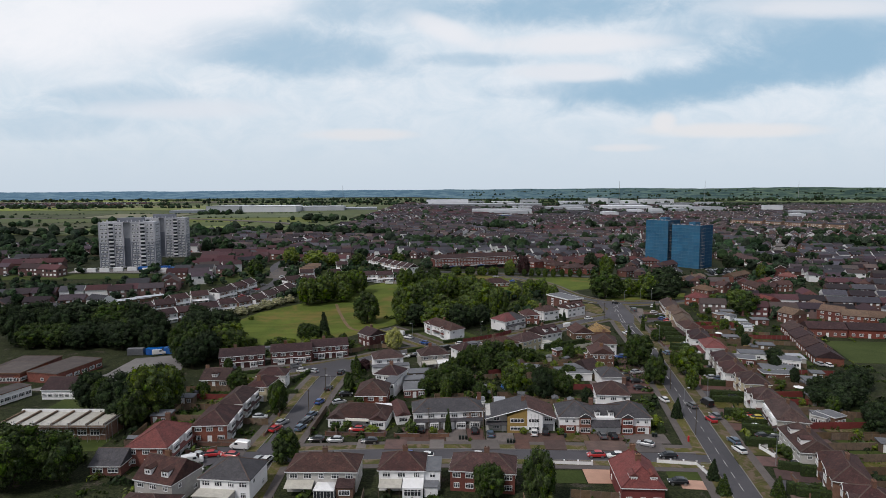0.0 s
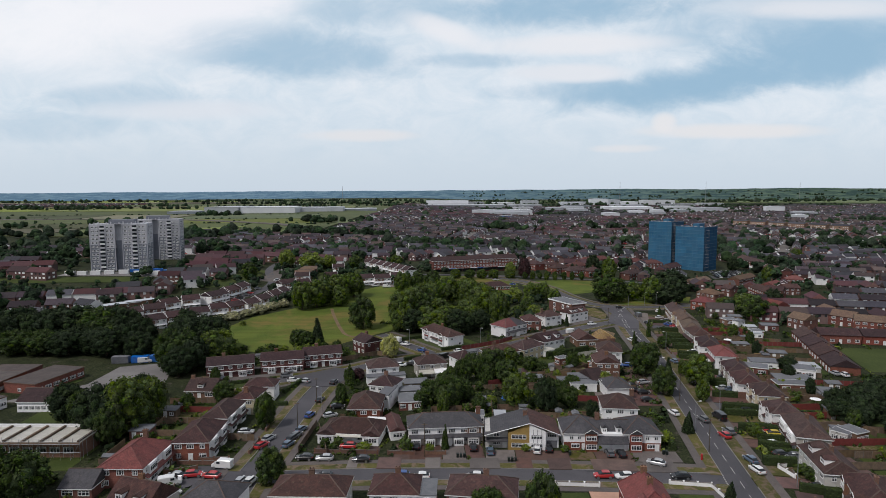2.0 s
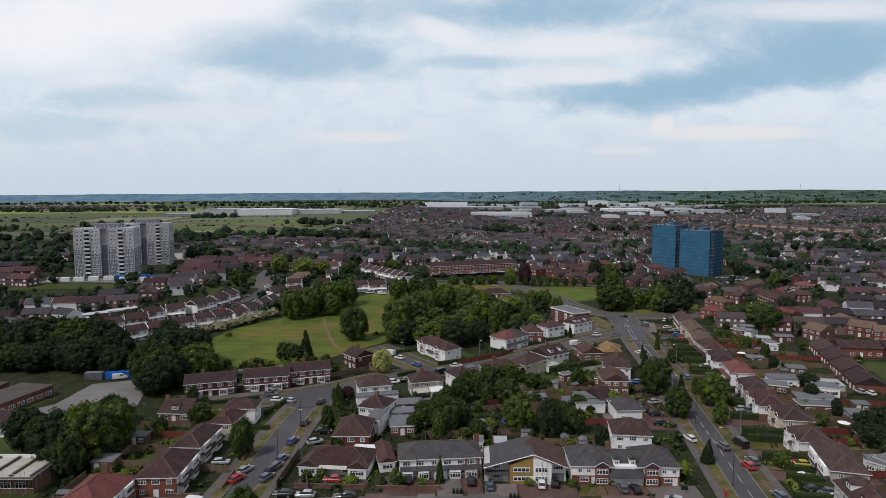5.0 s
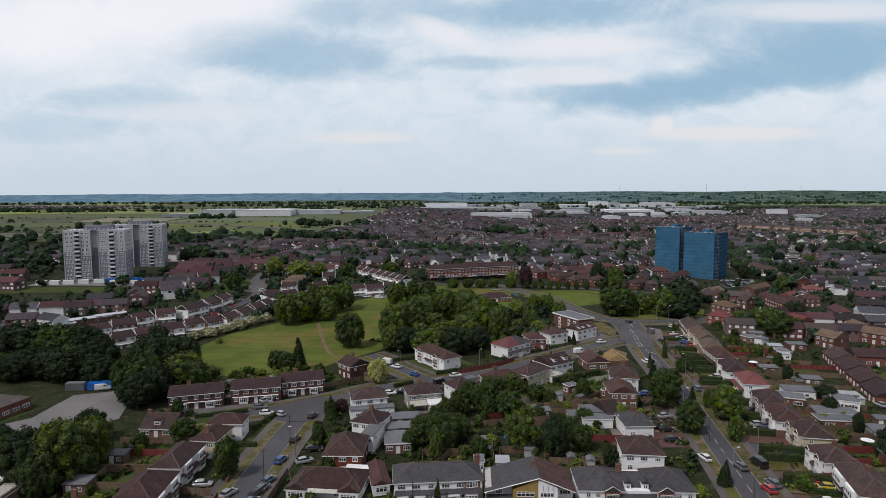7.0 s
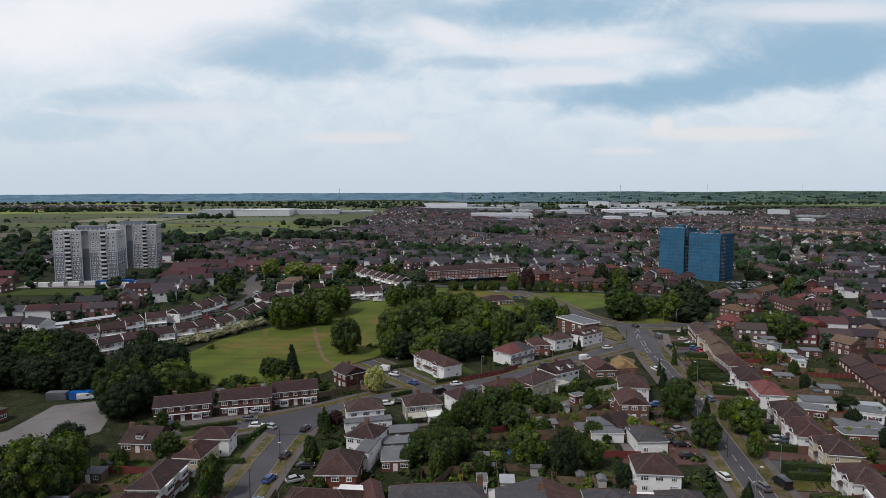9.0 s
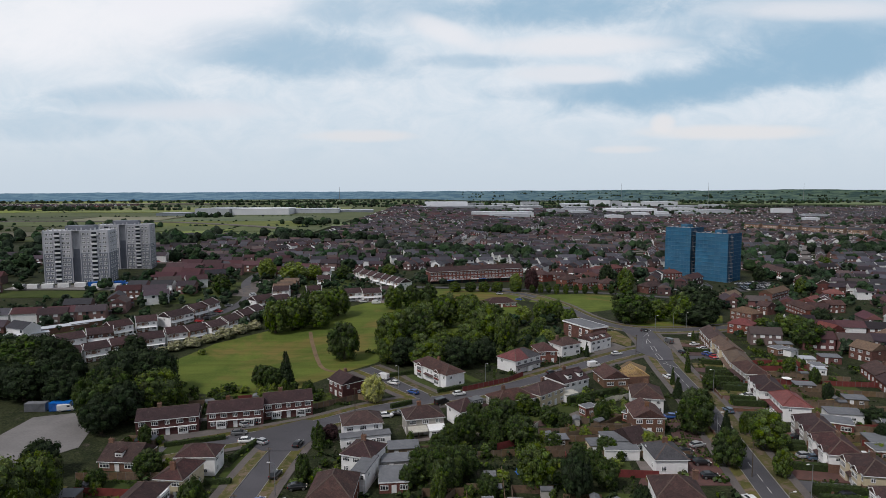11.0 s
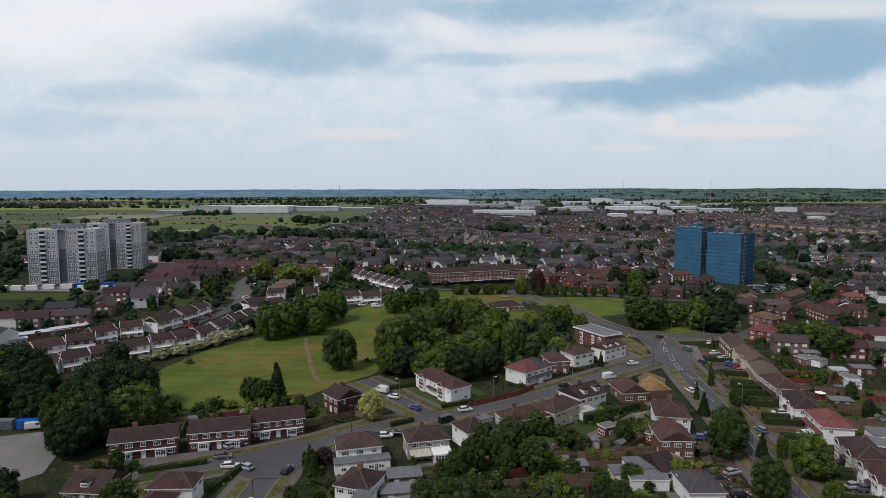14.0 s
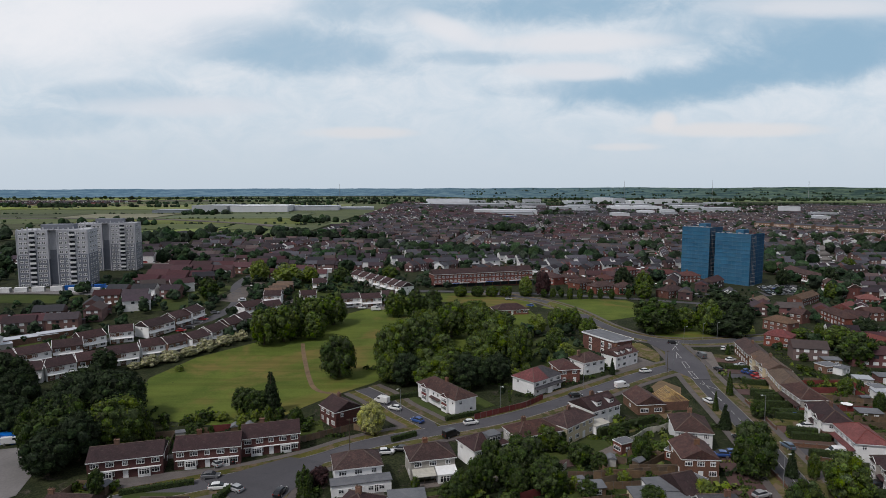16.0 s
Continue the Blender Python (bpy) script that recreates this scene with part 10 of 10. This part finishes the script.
zigzag_fence([(45.3, 230.8), (49, 233), (53.3, 238.1), (57, 239), (60.7, 241.5)], 1.7, "pale curving board screen in a back garden")
zigzag_fence([(21.1, 211.0), (25, 214), (28.0, 218.0)], 1.6, "pale board screen beside a garden path")
for q in ((27.2, 212.9, 38.4, 212.0), (34, 222.4, 42.5, 219.5), (44, 224, 56, 222), (42, 216, 55, 216)):
    fence(*q)
fence(118, 234.4, 122.3, 234.3, material="fresh")


def tarp_sheet(x, y, w, d):
    """A blue tarpaulin draped over a heap."""
    t = base("tarpaulin", x, y, 15)
    tagged(t, "bright blue tarpaulin over a garden heap", "tarpaulin")
    rng = random.Random(3)
    bm = bmesh.new()
    g = [[bm.verts.new((w * (i / 6 - 0.5), d * (j / 6 - 0.5), (1.5 if 0 < i < 6 and 0 < j < 6 else 0.1) + rng.uniform(-0.1, 0.25) * (0 < i < 6))) for i in range(7)] for j in range(7)]
    for j in range(6):
        for i in range(6):
            bm.faces.new((g[j][i], g[j][i + 1], g[j + 1][i + 1], g[j + 1][i]))
    part("sheet", bm, MAT["tarp"], t)


tarp_sheet(19.8, 190, 2.4, 3.4)
tarp_sheet(27, 233, 3.0, 2.0)


def parasol(x, y):
    t = base("parasol", x, y)
    tagged(t, "open white garden parasol on a pole", "parasol")
    bm = bmesh.new()
    add_bar(bm, (0, 0, 0), (0, 0, 2.5), 0.03, n=6)
    part("pole", bm, MAT["steel"], t)
    bm = bmesh.new()
    add_bar(bm, (0, 0, 2.1), (0, 0, 2.6), 1.6, 0.05, 8)
    part("canopy", bm, MAT["white"], t)


parasol(117.3, 254.2)
parasol(110, 183)

# low planting along garden edges
SOLID = []
for ob in scene.objects:
    if not ob.parent and ob.name.split(".")[0] in ("house", "bungalow", "outbuilding", "garden_shed", "car", "van", "wide_gable_house", "new_terrace", "shop_block", "school_hall"):
        xs = [v for c in ob.children if c.type == "MESH" and c.name.split(".")[0] in ("wall", "body") for v in c.bound_box]
        if xs:
            SOLID.append((ob.matrix_basis.inverted(), min(v[0] for v in xs) - 0.4, max(v[0] for v in xs) + 0.4, min(v[1] for v in xs) - 0.4, max(v[1] for v in xs) + 0.4))


def free(x, y):
    if near_road(x, y, None, 4.8):
        return False
    for px, py, c, s, x0, x1, y0, y1 in PAVED:
        u, v = (x - px) * c + (y - py) * s, -(x - px) * s + (y - py) * c
        if x0 < u < x1 and y0 < v < y1:
            return False
    for m, x0, x1, y0, y1 in SOLID:
        p = m @ Vector((x, y, 0))
        if x0 < p.x < x1 and y0 < p.y < y1:
            return False
    return True


rng = random.Random(77)
PV, PF, PM = [], [], []
for x0, y0, x1, y1, lines in ((84, 104, 130, 300, 330), (-8, 163, 46, 214, 190), (20, 205, 62, 246, 90), (-84, 120, -47, 206, 110), (-36, 148, 56, 157, 60), (-36, 160, -12, 206, 50), (-90, 224, -30, 250, 80), (-30, 255, 70, 300, 90), (-40, 100, 60, 118, 60),
                              (112, 255, 160, 330, 110), (150, 240, 230, 330, 90), (-50, 186, -46, 215, 20), (47, 160, 66, 250, 70), (-120, 232, -84, 250, 30), (120, 120, 150, 230, 90), (75, 102, 92, 300, 90)):
    for _ in range(lines):
        x, y = rng.uniform(x0, x1), rng.uniform(y0, y1)
        a = radians(rng.choice((-10, 78)) + rng.gauss(0, 5))
        L, tall = rng.uniform(1.5, 11), rng.choice((0.35, 0.5, 0.7, 1.0, 1.5))
        leaf = rng.choice((0, 0, 0, 1, 2, 2, 3))
        for k in range(int(L / (0.45 + 0.35 * tall))):
            px, py = x + math.cos(a) * k * (0.45 + 0.35 * tall) + rng.gauss(0, 0.15), y + math.sin(a) * k * (0.45 + 0.35 * tall) + rng.gauss(0, 0.15)
            if not free(px, py):
                continue
            r = tall * rng.uniform(0.55, 1.15)
            for _ in range(9):
                v = Vector((rng.gauss(0, 1), rng.gauss(0, 1), abs(rng.gauss(0, 1)))).normalized()
                p = Vector((px, py, gz(px, py))) + Vector((v.x * 0.75, v.y * 0.75, v.z * 1.1)) * r * rng.uniform(0.6, 1.0)
                nrm = (v + Vector((rng.gauss(0, 0.5), rng.gauss(0, 0.5), rng.gauss(0.2, 0.4)))).normalized()
                tt = nrm.orthogonal().normalized()
                q = nrm.cross(tt)
                e = r * rng.uniform(0.28, 0.5)
                i = len(PV)
                PV += [p - tt * e, p - q * e * 0.8, p + tt * e, p + q * e * 0.8]
                PF.append((i, i + 1, i + 2, i + 3))
                PM.append(leaf)
me = bpy.data.meshes.new("garden_plants")
me.from_pydata([tuple(v) for v in PV], [], PF)
for m in ("leaf", "leaf_mid", "leaf_fir", "leaf_lime"):
    me.materials.append(MAT[m])
me.polygons.foreach_set("material_index", PM)
tagged(part("garden_plants", me, None), "low leafy plants and borders along the garden edges", "plants", kind="stuff")

bungalow(34.3, 382.8, 12, 17, 9, wall="brick", roof="hip", rmat="brown")
for q in ((-2.9, 259, -56, -10, 10, -6, -1, "grass"), (-2.9, 259, -56, -10, 10, 8.5, 15, "grass"), (32.8, 271.2, 41, -7, 7, -5, -1, "verge"), (53, 290.5, 30, -7, 7, 10, 18, "grass"), (23, 227, 22, -6, 6, -9, -1, "grass"), (35, 234.7, 43, -5, 5, -9, -1, "grass"),
          (44.5, 244.9, 33, -5, 5, -8, -1, "verge"), (-19.3, 209.2, 14, -6, 5, -7, -1.5, "concrete"), (51, 229, 5, -7, 6, -3, 4, "grass"), (-60, 205, 0, -9, 4, -6, 2, "grass"), (-105, 175, 0, -12, 10, -9, 9, "grass"), (-92, 176, 0, -3, 10, -9, 9, "verge")):
    patch(*q, "small lawn or plot beside the house", 0.058)
